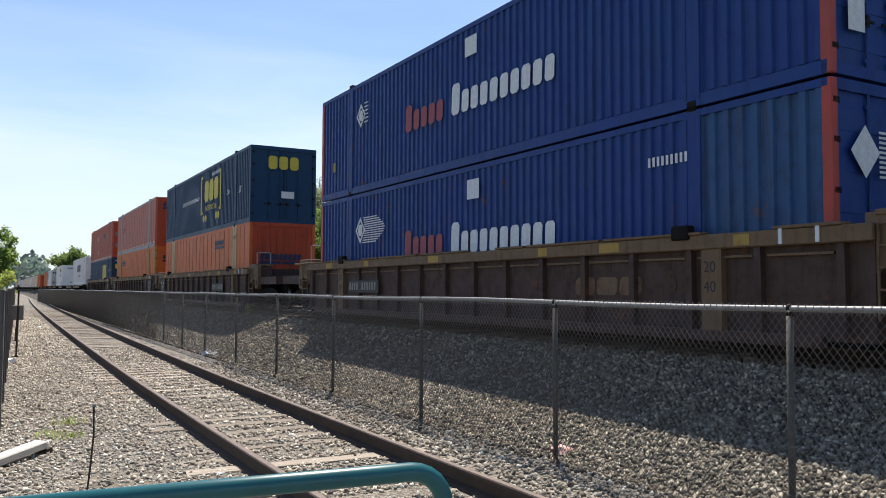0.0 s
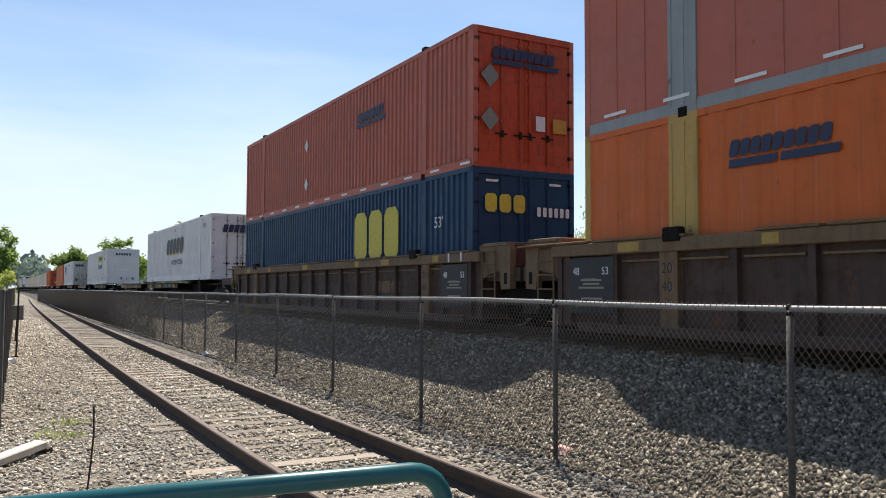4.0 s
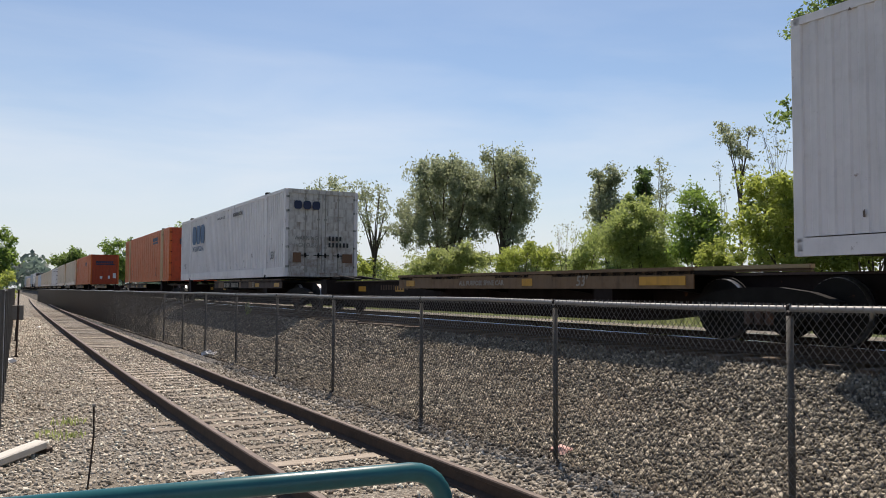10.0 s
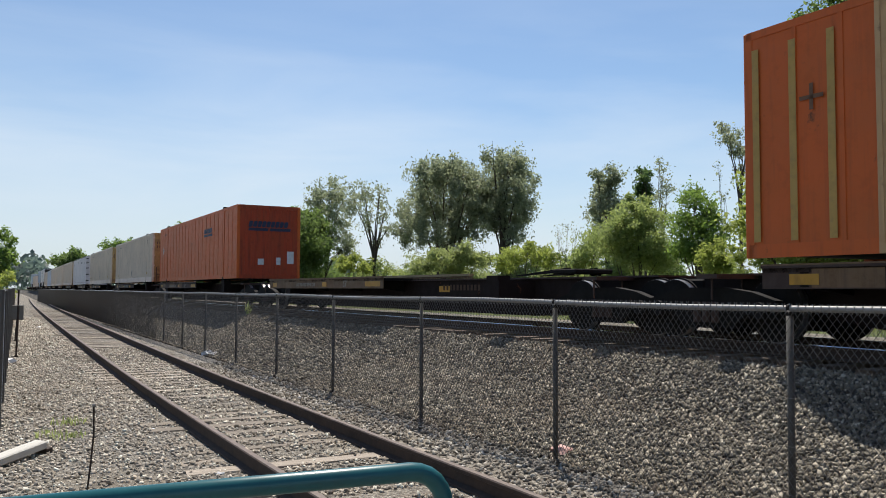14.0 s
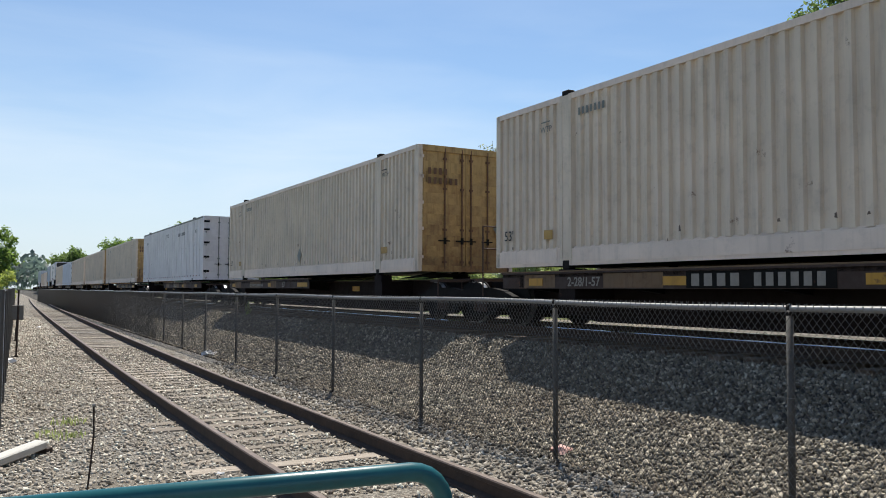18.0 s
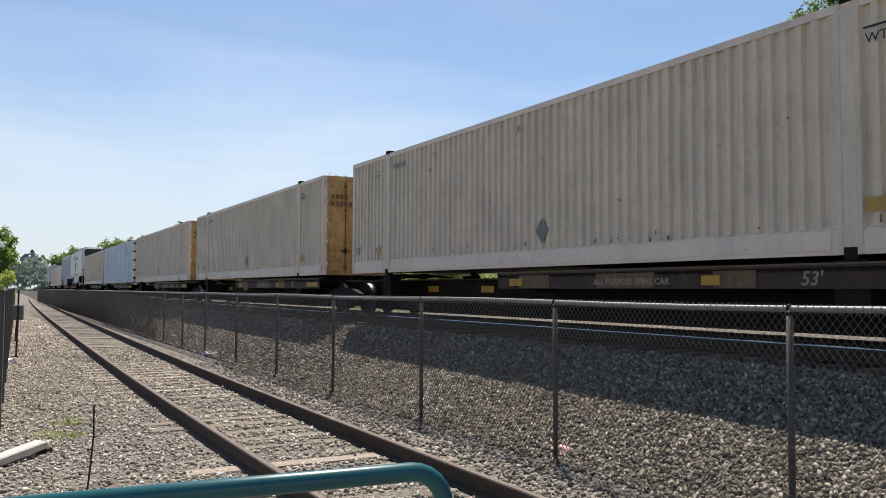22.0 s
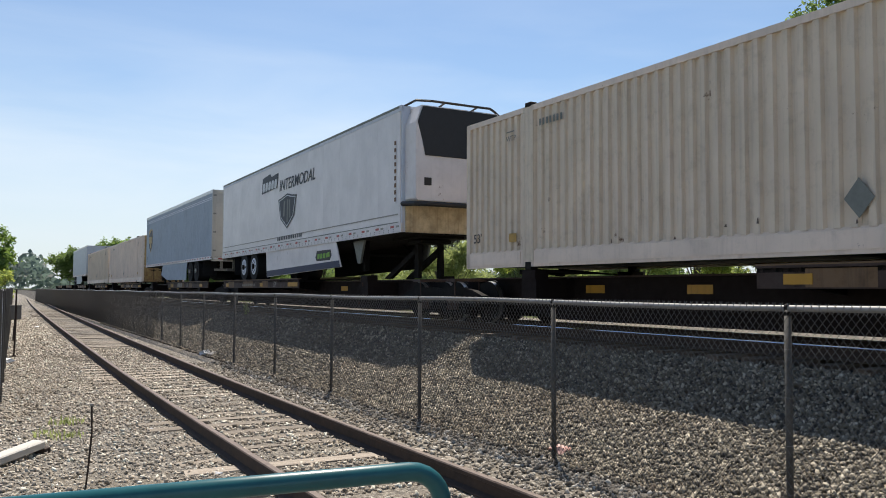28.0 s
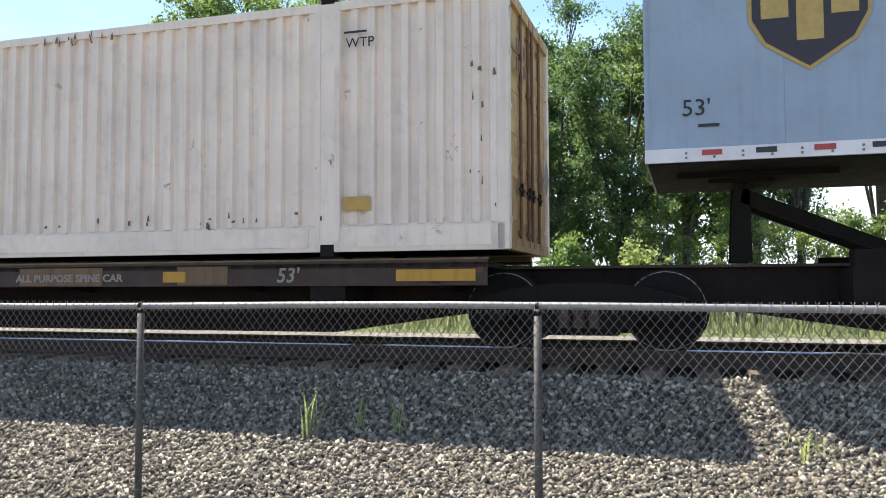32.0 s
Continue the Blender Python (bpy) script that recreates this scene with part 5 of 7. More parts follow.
for k in range(25):
    shapes("reflector", [rect(0, 0, 0.07, 0.055), rect(0.07, 0, 0.07, 0.055)], M_INKR if k % 3 else M_INK, c, LEN - 0.45 - k * 0.64, 0.17)
beige(305.27, "beige corrugated container with badly rusted yellow doors")
beige(323.94, "beige corrugated container with rust-browned door bottoms")
beige(342.2, "beige corrugated container with dark run stains", side=M_BEIGE)
c = container("cool white container with cream doors and black hinges", 360.15, ZC, M_WHITE2, end=M_CREAMEND, kind="plate", low=0.16, seam=0.64)
for zz in (0.25, 0.8, 1.45, 2.05, 2.6):
    shapes("hinge_strap", [rect(0, 0, 0.26, 0.12)], M_STEELK, c, -1.27, zz, -0.008, True)
shapes("square_mark", [rect(0, 0, 0.34, 0.34)], M_GREYP, c, 3.3, 2.2)
shapes("faded_patch", [rect(0, 0, 1.3, 1.1)], M_PATCH, c, 7.6, 1.2)
for k in range(25):
    shapes("reflector", [rect(0, 0, 0.07, 0.055), rect(0.07, 0, 0.07, 0.055)], M_INKR if k % 3 else M_INK, c, LEN - 0.45 - k * 0.64, 0.17)
beige(378.31, "beige corrugated container with grey run stains and a placard")
cream = beige(434.34, "pale cream corrugated container with rust-stained yellow doors", end=M_YEND, side=M_CREAM)
chips(cream, 7, 14, 2.74, 2.84, 5.0, 6.4)
chips(cream, 8, 10, 0.35, 2.2, 0.16, 0.45)
chips(cream, 9, 12, 0.36, 0.45, 0.3, 8.0)
beige(451.6, "beige corrugated container with yellow doors")


def trailer(u, label, skin, front_lead, fairing=True, reefer=False, stripe=None):
    """A 53-foot road trailer on its wheels: box, rails, skirt, landing gear, tandem axles; front_lead: its nose leads."""
    c = rides(thing("semi_trailer", label, "trailer", group="trailers of the train"), u, RAIL_Z + (1.07 if reefer else 0.99), -0.42 if reefer else 0.0)
    w, b, h = 1.30, 0.95, 3.98
    Y = (lambda a: a) if front_lead else (lambda a: LEN - a)

    def bx(g, x0, x1, a0, a1, z0, z1, bev=0.0):
        return g.box(x0, x1, min(Y(a0), Y(a1)), max(Y(a0), Y(a1)), z0, z1, bev)
    for s in (-1, 1):
        n = 13
        for k in range(n):
            a0, a1 = 0.06 + (LEN - 0.12) * k / n, 0.06 + (LEN - 0.12) * (k + 1) / n
            part("side_panel", bx(Geo(), min(s * w, s * (w - 0.04)), max(s * w, s * (w - 0.04)), a0 + 0.001, a1 - 0.001, b + (0.22 if reefer else 0.14), h - 0.14), skin, c)
        part("wall_core", bx(Geo(), min(s * (w - 0.04), s * (w - 0.06)), max(s * (w - 0.04), s * (w - 0.06)), 0.1, LEN - 0.1, b + 0.1, h - 0.1), skin, c)
        bottom = part("bottom_rail", bx(Geo(), min(s * (w + 0.012), s * (w - 0.06)), max(s * (w + 0.012), s * (w - 0.06)), 0.0, LEN, b, b + (0.22 if reefer else 0.14)), M_WHITE, c, "pale bottom rail with rivets")
        part("top_rail", bx(Geo(), min(s * (w + 0.010), s * (w - 0.06)), max(s * (w + 0.010), s * (w - 0.06)), 0.0, LEN, h - 0.14, h), M_ALU if reefer is False else M_WHITE2, c)
        if s < 0:
            for k in range(19 if reefer else 16):
                a = Y(0.55 + k * (0.86 if reefer else 1.02))
                if reefer:
                    shapes("reflector", [rect(0, 0, 0.16, 0.05)], M_ROD, bottom, a - 0.30, b + 0.12, -w - 0.017)
                shapes("reflector", [rect(0, 0, 0.19, 0.055)], M_REFR, bottom, a, b + (0.12 if reefer else 0.06), -w - 0.017)
                if not reefer:
                    shapes("reflector", [rect(0, 0, 0.19, 0.055)], M_SHIELD, bottom, a - 0.5, b + 0.06, -w - 0.017)
            rv = Geo()
            for k in range(60):
                a = Y(0.4 + k * 0.266)
                rv.box(-w - 0.016, -w - 0.012, a - 0.012, a + 0.012, b + 0.03, b + 0.055).box(-w - 0.016, -w - 0.012, a - 0.012, a + 0.012, b + 0.075, b + 0.10)
            tagged(part("rivet_rows", rv, M_GREYP, bottom), "small grey rivets", kind="stuff")
    part("roof", bx(Geo(), -w + 0.02, w - 0.02, 0.03, LEN - 0.03, h - 0.03, h - 0.005), M_WHITE2, c)
    part("floor", bx(Geo(), -w + 0.03, w - 0.03, 0.03, LEN - 0.03, b - 0.02, b + 0.12), M_DARK, c)
    part("nose_wall", bx(Geo(), -w + 0.02, w - 0.02, 0.0, 0.06, b, h - 0.02), M_WHITE2 if reefer else skin, c)
    rear = part("rear_frame", bx(bx(bx(bx(Geo(), -w, -w + 0.12, LEN - 0.06, LEN + 0.02, b - 0.05, h), w - 0.12, w, LEN - 0.06, LEN + 0.02, b - 0.05, h),
                                   -w, w, LEN - 0.06, LEN + 0.02, h - 0.14, h), -w, w, LEN - 0.06, LEN + 0.02, b - 0.08, b + 0.10), M_REARW, c)
    for s in (-1, 1):
        door = part("rear_door", bx(Geo(), min(s * 0.01, s * (w - 0.13)), max(s * 0.01, s * (w - 0.13)), LEN - 0.05, LEN, b + 0.11, h - 0.15), M_REARW, c)
        part("lock_rod", Geo().tube([(s * 0.30, Y(LEN + 0.03), b + 0.05), (s * 0.30, Y(LEN + 0.03), h - 0.1)], 0.013, 8), M_REFW, door)
        for q in range(6):
            shapes("reflector", [rect(0, 0, 0.17, 0.05)], M_REFR if q % 2 else M_REFW, rear, (0.03 if s > 0 else -1.22) + 0.2 * q, b + 0.0, (Y(LEN + 0.02) - 0.006), True)
        for q in range(4):
            part("hinge", bx(Geo(), min(s * 1.14, s * 1.27), max(s * 1.14, s * 1.27), LEN + 0.01, LEN + 0.045, b + 0.35 + 0.8 * q, b + 0.42 + 0.8 * q), M_GALV, door)
    for k in range(2):
        a = 12.15 + 1.28 * k
        for s in (-1, 1):
            g = Geo().disc((Y(a), 0.51), 0.51, s * 0.72, s * 1.25, 32)
            tyre = part("tyre", g, M_RUBBER, c)
            rim = part("rim", Geo().disc((Y(a), 0.51), 0.30, s * 1.252, s * 1.262, 24), M_WHITE2 if reefer else M_STEELK, tyre)
            if reefer:
                holes = Geo()
                for q in range(8):
                    holes.disc((Y(a) + 0.2 * math.cos(q * 0.785), 0.51 + 0.2 * math.sin(q * 0.785)), 0.035, s * 1.263, s * 1.266, 10)
                part("rim_hole", holes, M_STEELK, rim)
            part("hub", Geo().disc((Y(a), 0.51), 0.10, s * 1.262, s * 1.31, 14), M_GALV if not reefer else M_DARK, tyre)
    part("axle_frame", bx(Geo(), -0.62, 0.62, 11.9, 14.6, 0.45, b), M_DARK, c)
    part("mud_flap", bx(Geo(), -w + 0.05, -w + 0.65, 14.75, 14.77, 0.25, b), M_RUBBER, c)
    part("bumper", bx(Geo(), -w + 0.15, w - 0.15, LEN - 0.15, LEN - 0.05, 0.45, 0.55), M_BOXG, c)
    for s in (-1, 1):
        part("bumper_post", bx(Geo(), min(s * 0.8, s * 0.9), max(s * 0.8, s * 0.9), LEN - 0.15, LEN - 0.07, 0.5, b), M_BOXG, c)
        leg = Geo()
        bx(leg, s * 0.82 - 0.06, s * 0.82 + 0.06, 3.0, 3.14, 0.12, b)
        leg.tube([(s * 0.82, Y(3.1), 0.3), (s * 0.82, Y(4.1), b)], 0.035, 6)
        part("landing_leg", leg, M_DARK, c)
        if fairing:
            o = [(Y(4.15), b), (Y(3.75), 0.24), (Y(10.5), 0.08), (Y(10.6), b)] if reefer else [(Y(5.3), b), (Y(4.95), 0.42), (Y(6.6), 0.13), (Y(11.3), 0.10), (Y(11.5), b)]
            # far skirt in a dark colour that stands for shade on its inner face
            part("skirt", Geo().prism(o, s * (w - 0.05), s * (w - 0.02)), (M_WHITE if reefer else skin) if s < 0 else M_STEELK, c, "aerodynamic side skirt")
    part("landing_brace", Geo().tube([(-0.82, Y(3.07), 0.55), (0.82, Y(3.07), 0.55)], 0.03, 6), M_DARK, c)
    part("upper_coupler", bx(Geo(), -0.6, 0.6, 0.3, 1.9, b - 0.08, b), M_DARK, c)
    if stripe:
        shapes("stripe", [rect(0, 0, LEN - 0.3, 0.035), rect(0, 0.08, LEN - 0.3, 0.035)], stripe, c, LEN - 0.15, h - 0.42, -w - 0.006)
    if reefer:
        o = [(-w + 0.16, 1.66), (w - 0.16, 1.66), (w - 0.10, 1.72), (w - 0.10, 3.5), (w - 0.25, 3.90), (-w + 0.25, 3.90), (-w + 0.10, 3.5), (-w + 0.10, 1.72)]
        unit = part("cooling_unit", Geo().prism(o, Y(0.0), Y(-0.55), "y"), M_WHITE, c, "white cooling unit on the nose")
        part("grille", Geo().prism([(-w + 0.34, 2.72), (w - 0.14, 2.72), (w - 0.14, 3.5), (w - 0.28, 3.87), (-w + 0.28, 3.87), (-w + 0.14, 3.5), (-w + 0.26, 3.1)], Y(-0.551), Y(-0.58), "y"), M_INKK, unit)
        part("vent", Geo().prism([(-0.98, 2.02), (-0.80, 2.02), (-0.80, 2.2), (-0.98, 2.2)], Y(-0.551), Y(-0.57), "y"), M_INKK, unit)
        part("vent", Geo().prism([(0.55, 1.86), (0.72, 1.86), (0.72, 2.04), (0.55, 2.04)], Y(-0.551), Y(-0.57), "y"), M_INKK, unit)
        part("guard_rail", Geo().tube([(-w + 0.12, Y(0.1), 3.98), (-w + 0.2, Y(-0.35), 4.04), (-w + 0.5, Y(-0.6), 4.0), (w - 0.5, Y(-0.6), 4.0), (w - 0.2, Y(-0.35), 4.0), (w - 0.1, Y(-0.5), 3.82)], 0.03, 6).tube([(-0.45, Y(-0.6), 4.0), (-0.45, Y(-0.1), 3.93)], 0.025, 6).tube([(0.45, Y(-0.6), 4.0), (0.45, Y(-0.1), 3.93)], 0.025, 6)
             .tube([(-w + 0.02, Y(-0.02), 1.62), (-w + 0.10, Y(-0.55), 1.58), (-w + 0.3, Y(-0.68), 1.57), (w - 0.3, Y(-0.68), 1.57), (w - 0.10, Y(-0.55), 1.58), (w - 0.02, Y(-0.02), 1.62)], 0.06, 8), M_INKK, unit)
        part("nose_plate", bx(Geo(), -w + 0.1, w - 0.1, -0.06, 0.0, b, 1.64), M_CREAMEND, c)
    return c


c = trailer(397.75, "white refrigerated trailer with a cooling unit on its nose", M_REEFER, True, True, True)
shapes("mark_block", [[(0.0, 0.0), (1.75, 0.06), (1.85, 0.55), (1.1, 0.5), (0.95, 0.62), (0.1, 0.55)]], M_SLATE, c, 11.1, 3.02, -1.310)
shapes("mark_block", strokes(5, 0.27, 0.30, 0.06, 0.05, 17, None, 0.34), M_INKW, c, 11.0, 3.08, -1.315)
words("INTERMODAL", c, 9.12, 2.92, 0.52, M_SLATE, -1.312, stretch=1.04, shear=0.2, bold=0.004)
pent = [(0.06, 1.02), (0.45, 1.06), (0.98, 1.15), (1.5, 1.06), (1.9, 1.02), (1.66, 0.36), (0.98, 0.0), (0.30, 0.36)]
for k, (f, mt) in enumerate(((1.0, M_SLATE), (0.90, M_INKW), (0.84, M_SLATE))):
    shapes("emblem", [[(0.98 + (p - 0.98) * f, 0.62 + (q - 0.62) * f) for p, q in pent]], mt, c, 9.28, 1.62, -1.310 - 0.004 * k)
shapes("emblem_mark", [rect(0.62, 0.42, 0.14, 0.50, 0.06), rect(0.98, 0.22, 0.10, 0.72, 0.03), rect(1.22, 0.34, 0.14, 0.58, -0.05)], M_GREYP, c, 9.28, 1.62, -1.323)
shapes("address_mark", strokes(14, 0.12, 0.12, 0.055, 0, 39), M_SLATE, c, 9.25, 1.27, -1.312)
shapes("number_mark", [rect(0, 0.17 * k, 0.09, 0.10) for k in range(9)], M_RUSTL, c, 0.36, 1.7, -1.312)
shapes("roof_edge_band", [rect(0, 0, 16.3, 0.06)], M_GREYP, c, 16.4, 3.915, -1.314)
shapes("edge_line", [rect(0, 0, 16.2, 0.022)], M_GREYP, c, 16.35, 1.185, -1.306)
shapes("edge_line", [rect(0, 0, 16.2, 0.030)], M_ROD, c, 16.35, 1.37, -1.308)
for q in (-1.0, 1.0):
    part("gear_truss", Geo().prism([(2.75, 0.95), (3.5, 0.95), (3.18, 0.32), (3.02, 0.32)], q - 0.03, q + 0.03), M_GREYP, c, "pale landing gear gusset")
shapes("skirt_band", [[(0.0, 0.0), (6.68, 0.147), (6.58, 0.33), (0.0, 0.20)]], M_INK, c, 10.48, 0.095, -1.284)
shapes("badge", [[(0.0, 0.12), (0.10, 0.0), (1.15, 0.0), (1.28, 0.14), (1.2, 0.30), (0.12, 0.30)]], M_INKK, c, 5.72, 0.46, -1.284)
shapes("badge_mark", [rect(0.16, 0.07, 0.18, 0.14, 0.02), rect(0.40, 0.07, 0.16, 0.14, 0.02), rect(0.62, 0.07, 0.18, 0.14, 0.02), [(0.85, 0.08), (1.15, 0.1), (1.12, 0.24), (0.9, 0.2)]], M_GREENP, c, 5.72, 0.46, -1.289)

c = trailer(416.11, "blue-grey delivery trailer with a dark brown shield emblem", M_UPSG, False, True, False, M_WHITE2)
c.scale = (1.0, 1.0185, 1.0)
sh = [(p * 0.735, q * 0.735) for p, q in [(0, 0.72), (0.0, 1.75), (0.28, 1.87), (0.75, 1.92), (1.22, 1.87), (1.5, 1.75), (1.5, 0.72), (1.32, 0.38), (0.75, 0.0), (0.18, 0.38)]]
shapes("shield_rim", [sh], M_GOLD, c, LEN - 1.0, 1.80, -1.308)
shapes("shield", [[(0.55 + (p - 0.55) * 0.93, 0.70 + (q - 0.70) * 0.94) for p, q in sh]], M_SHIELD, c, LEN - 1.0, 1.80, -1.314)
shapes("shield_band", [[(0.05, 1.08), (0.05, 1.27), (0.22, 1.34), (0.55, 1.37), (1.0, 1.32), (0.62, 1.25), (0.3, 1.16)]], M_GOLD, c, LEN - 1.0, 1.80, -1.319)
shapes("shield_mark", [rect(0.12, 0.54, 0.25, 0.40), rect(0.44, 0.30, 0.24, 0.64), rect(0.75, 0.54, 0.24, 0.40)], M_GOLD, c, LEN - 1.0, 1.80, -1.319)
words("53'", c, LEN - 0.36, 1.42, 0.24, M_INKK, -1.312)
shapes("small_bar", [rect(0, 0, 0.2, 0.03)], M_INKK, c, LEN - 0.52, 1.30, -1.312)

trailer(469.4, "plain silver trailer riding a spine car", M_SILVER, True, True, False)


# ---- fence between the siding and the main line ----
POST_Y = [-8.3, -5.2, -2.1, 0.96, 4.04, 6.93, 9.96, 13.21, 16.35, 19.48, 22.6] + [22.6 + 3.0 * k for k in range(1, 35)]
TOP_Z = 1.675


def yard_fence():
    fence = thing("chain_link_fence", "grey galvanised chain-link fence with a bright top rail", "fence", kind="structure")
    rng = random.Random(3)
    for y in POST_Y:
        x = FENCE_X + bend(y)
        tilt = rng.uniform(-0.012, 0.012)
        post = part("post", Geo().tube([(x + 0.03, y + tilt, -0.15), (x + 0.03, y, TOP_Z + 0.01)], 0.0265 if y < 40 else 0.036, 12), M_POST, fence, smooth=True)
        if y < 20:
            part("rail_clamp", Geo().tube([(x + 0.03, y - 0.012, TOP_Z + 0.001), (x + 0.03, y + 0.012, TOP_Z - 0.001)], 0.031, 12).tube([(x + 0.03, y, TOP_Z - 0.06), (x + 0.03, y, TOP_Z - 0.03)], 0.031, 12), M_STEELK, post)
            for k in range(4):
                part("tie_wire", Geo().tube([(x + 0.03 + 0.0275 * math.cos(a), y + 0.0275 * math.sin(a), 0.28 + 0.36 * k) for a in (0, 1, 2, 3, 4, 5, 6.28)], 0.0025, 4), M_GALV, post)
    ys = [POST_Y[0] + (POST_Y[-1] - POST_Y[0]) * k / 120 for k in range(121)]
    part("top_rail", Geo().tube([(FENCE_X + bend(y) + 0.03, y, TOP_Z + 0.012 * math.sin(y * 0.9)) for y in ys], 0.024, 8), M_GALV, fence, "bright galvanised top rail", smooth=True)
    step, h = 0.064, TOP_Z - 0.02
    v, f = [], []
    for sgn in (1, -1):
        ks = np.arange(POST_Y[0] + 1.5, POST_Y[-1] - 1.5, step)
        for y0 in ks:
            y1 = y0 + sgn * 1.32
            r = 0.0028 if y0 < 30 else 0.0042
            n = len(v)
            for y, z in ((y0, 0.03), (y1, h)):
                x = FENCE_X + bend(y) + (0.003 if sgn > 0 else -0.003)
                v += [(x - r, y, z), (x + r * 0.6, y - r, z), (x + r * 0.6, y + r, z)]
            f += [(n, n + 1, n + 4, n + 3), (n + 1, n + 2, n + 5, n + 4), (n + 2, n, n + 3, n + 5)]
    mesh_ob = bulk("wire_mesh", np.array(v), np.array(f), M_WIRE, fence)
    tagged(mesh_ob, "diamond wire mesh", kind="stuff")
    g = Geo()
    y = POST_Y[0] + 0.02
    while y < 32:
        for d in (-0.012, 0.012):
            g.tube([(FENCE_X + bend(y), y + d * 1.8, h - 0.02), (FENCE_X + bend(y), y - d, h + 0.055)], 0.0024, 3)
        y += step
    tagged(part("wire_barbs", g, M_GALV, fence), kind="stuff")
    return fence


yard_fence()


# ---- loose stones ----
def stones(name, label, spots, sizes, mat, seed, coarse=False):
    """Loose stones as one mesh: jittered solids with random turn, squash and size."""
    rng = np.random.default_rng(seed)
    n = len(spots)
    if coarse:
        # crushed rock: a knocked-about block
        base = np.array([(a, b, c) for a in (-1, 1) for b in (-1, 1) for c in (-1, 1)], float) * 0.68
        tri = np.array([(0, 1, 3), (0, 3, 2), (4, 6, 7), (4, 7, 5), (0, 4, 5), (0, 5, 1), (2, 3, 7), (2, 7, 6), (0, 2, 6), (0, 6, 4), (1, 5, 7), (1, 7, 3)])
    else:
        bm = bmesh.new()
        bmesh.ops.create_icosphere(bm, subdivisions=1, radius=1.0)
        bm.verts.index_update()
        base = np.array([p.co[:] for p in bm.verts])
        tri = np.array([[p.index for p in fc.verts] for fc in bm.faces])
        bm.free()
    k = len(base)
    p = base[None] * rng.uniform(0.62, 1.28, (n, k, 1)) + rng.normal(size=(n, k, 3)) * 0.13
    p = p * np.stack([rng.uniform(0.9, 1.6, n), rng.uniform(0.55, 1.0, n), rng.uniform(0.40, 0.85, n)], 1)[:, None, :]
    q = rng.normal(size=(n, 4))
    q /= np.linalg.norm(q, axis=1, keepdims=True)
    w, x, y, z = q.T
    R = np.stack([np.stack([1 - 2 * (y * y + z * z), 2 * (x * y - w * z), 2 * (x * z + w * y)], 1),
                  np.stack([2 * (x * y + w * z), 1 - 2 * (x * x + z * z), 2 * (y * z - w * x)], 1),
                  np.stack([2 * (x * z - w * y), 2 * (y * z + w * x), 1 - 2 * (x * x + y * y)], 1)], 1)
    p = np.einsum("nij,nkj->nki", R, p) * sizes[:, None, None] + spots[:, None, :]
    faces = (tri[None] + (np.arange(n) * k)[:, None, None]).reshape(-1, 3)
    return tagged(bulk(name, p.reshape(-1, 3), faces, mat), label, "gravel", kind="stuff")


def scatter(n, x0, x1, y0, y1, seed, lift=0.3, lo=0.02, hi=0.045, skip=None, centre=None):
    rng = np.random.default_rng(seed)
    xs, ys = rng.uniform(x0, x1, n), rng.uniform(y0, y1, n)
    if centre:
        xs = xs + np.array([centre(y) for y in ys])
    s = lo + (hi - lo) * rng.uniform(0, 1, n) ** 1.8
    keep = np.ones(n, bool) if skip is None else np.array([not skip(a, b) for a, b in zip(xs, ys)])
    xs, ys, s = xs[keep], ys[keep], s[keep]
    z = np.array([ground_z(a, b) for a, b in zip(xs, ys)]) + s * lift
    return np.stack([xs, ys, z], 1), s


def near_rail(x, y):
    d = abs(x - siding_x(y))
    return abs(d - 0.7525) < 0.085 or (d < 0.95 and abs((y - 1.2 + 0.265) % 0.53 - 0.265) < 0.12 and (x * 37.7 + y * 91.3) % 1.0 < 0.93)


P, S = scatter(62000, 5.2, 8.62, -5, 15, 1, 0.40, lo=0.015, hi=0.037)
stones("ballast_near", "grey angular ballast stones on the bank", P, S, M_STONE, 11, True)
P, S = scatter(28000, 5.2, 8.6, 15, 45, 2, 0.40, lo=0.022, hi=0.048, centre=bend)
stones("ballast_far", "grey angular ballast stones on the bank further off", P, S, M_STONE, 12, True)
P, S = scatter(9000, 3.95, 5.3, 2.5, 20, 3, lo=0.014, hi=0.036, skip=near_rail)
stones("gravel_by_fence", "grey and brown gravel at the foot of the fence", P, S, M_FOOT, 13)
P, S = scatter(2600, FENCE_X - 0.10, FENCE_X + 0.10, 2.0, 45.0, 19, 0.2, 0.018, 0.05, None, bend)
stones("fence_foot_litter", "dark twigs and dirt along the foot of the fence", P, S, M_DIRT, 19)
P, S = scatter(17000, -1.0, 2.45, 5.5, 24, 4, lo=0.010, hi=0.030, skip=near_rail)
stones("yard_gravel", "pale loose gravel beside the siding", P, S, M_PEBBLE, 14, True)
P, S = scatter(9000, 0.3, 2.3, 24, 55, 6, lo=0.02, hi=0.045, skip=near_rail, centre=lambda y: 0.018 * (y - 20))
stones("yard_gravel_far", "pale loose gravel further along the yard", P, S, M_PEBBLE, 16, True)
P, S = scatter(12000, -0.68, 0.68, 3.5, 26, 5, lo=0.012, hi=0.034, centre=siding_x, skip=near_rail)
stones("siding_gravel", "gravel between the ties of the siding", P, S, M_PEBBLE, 15, True)


# ---- trees and bushes ----
def spot(az, d):
    a = radians(az)
    return d * math.sin(a), d * math.cos(a)


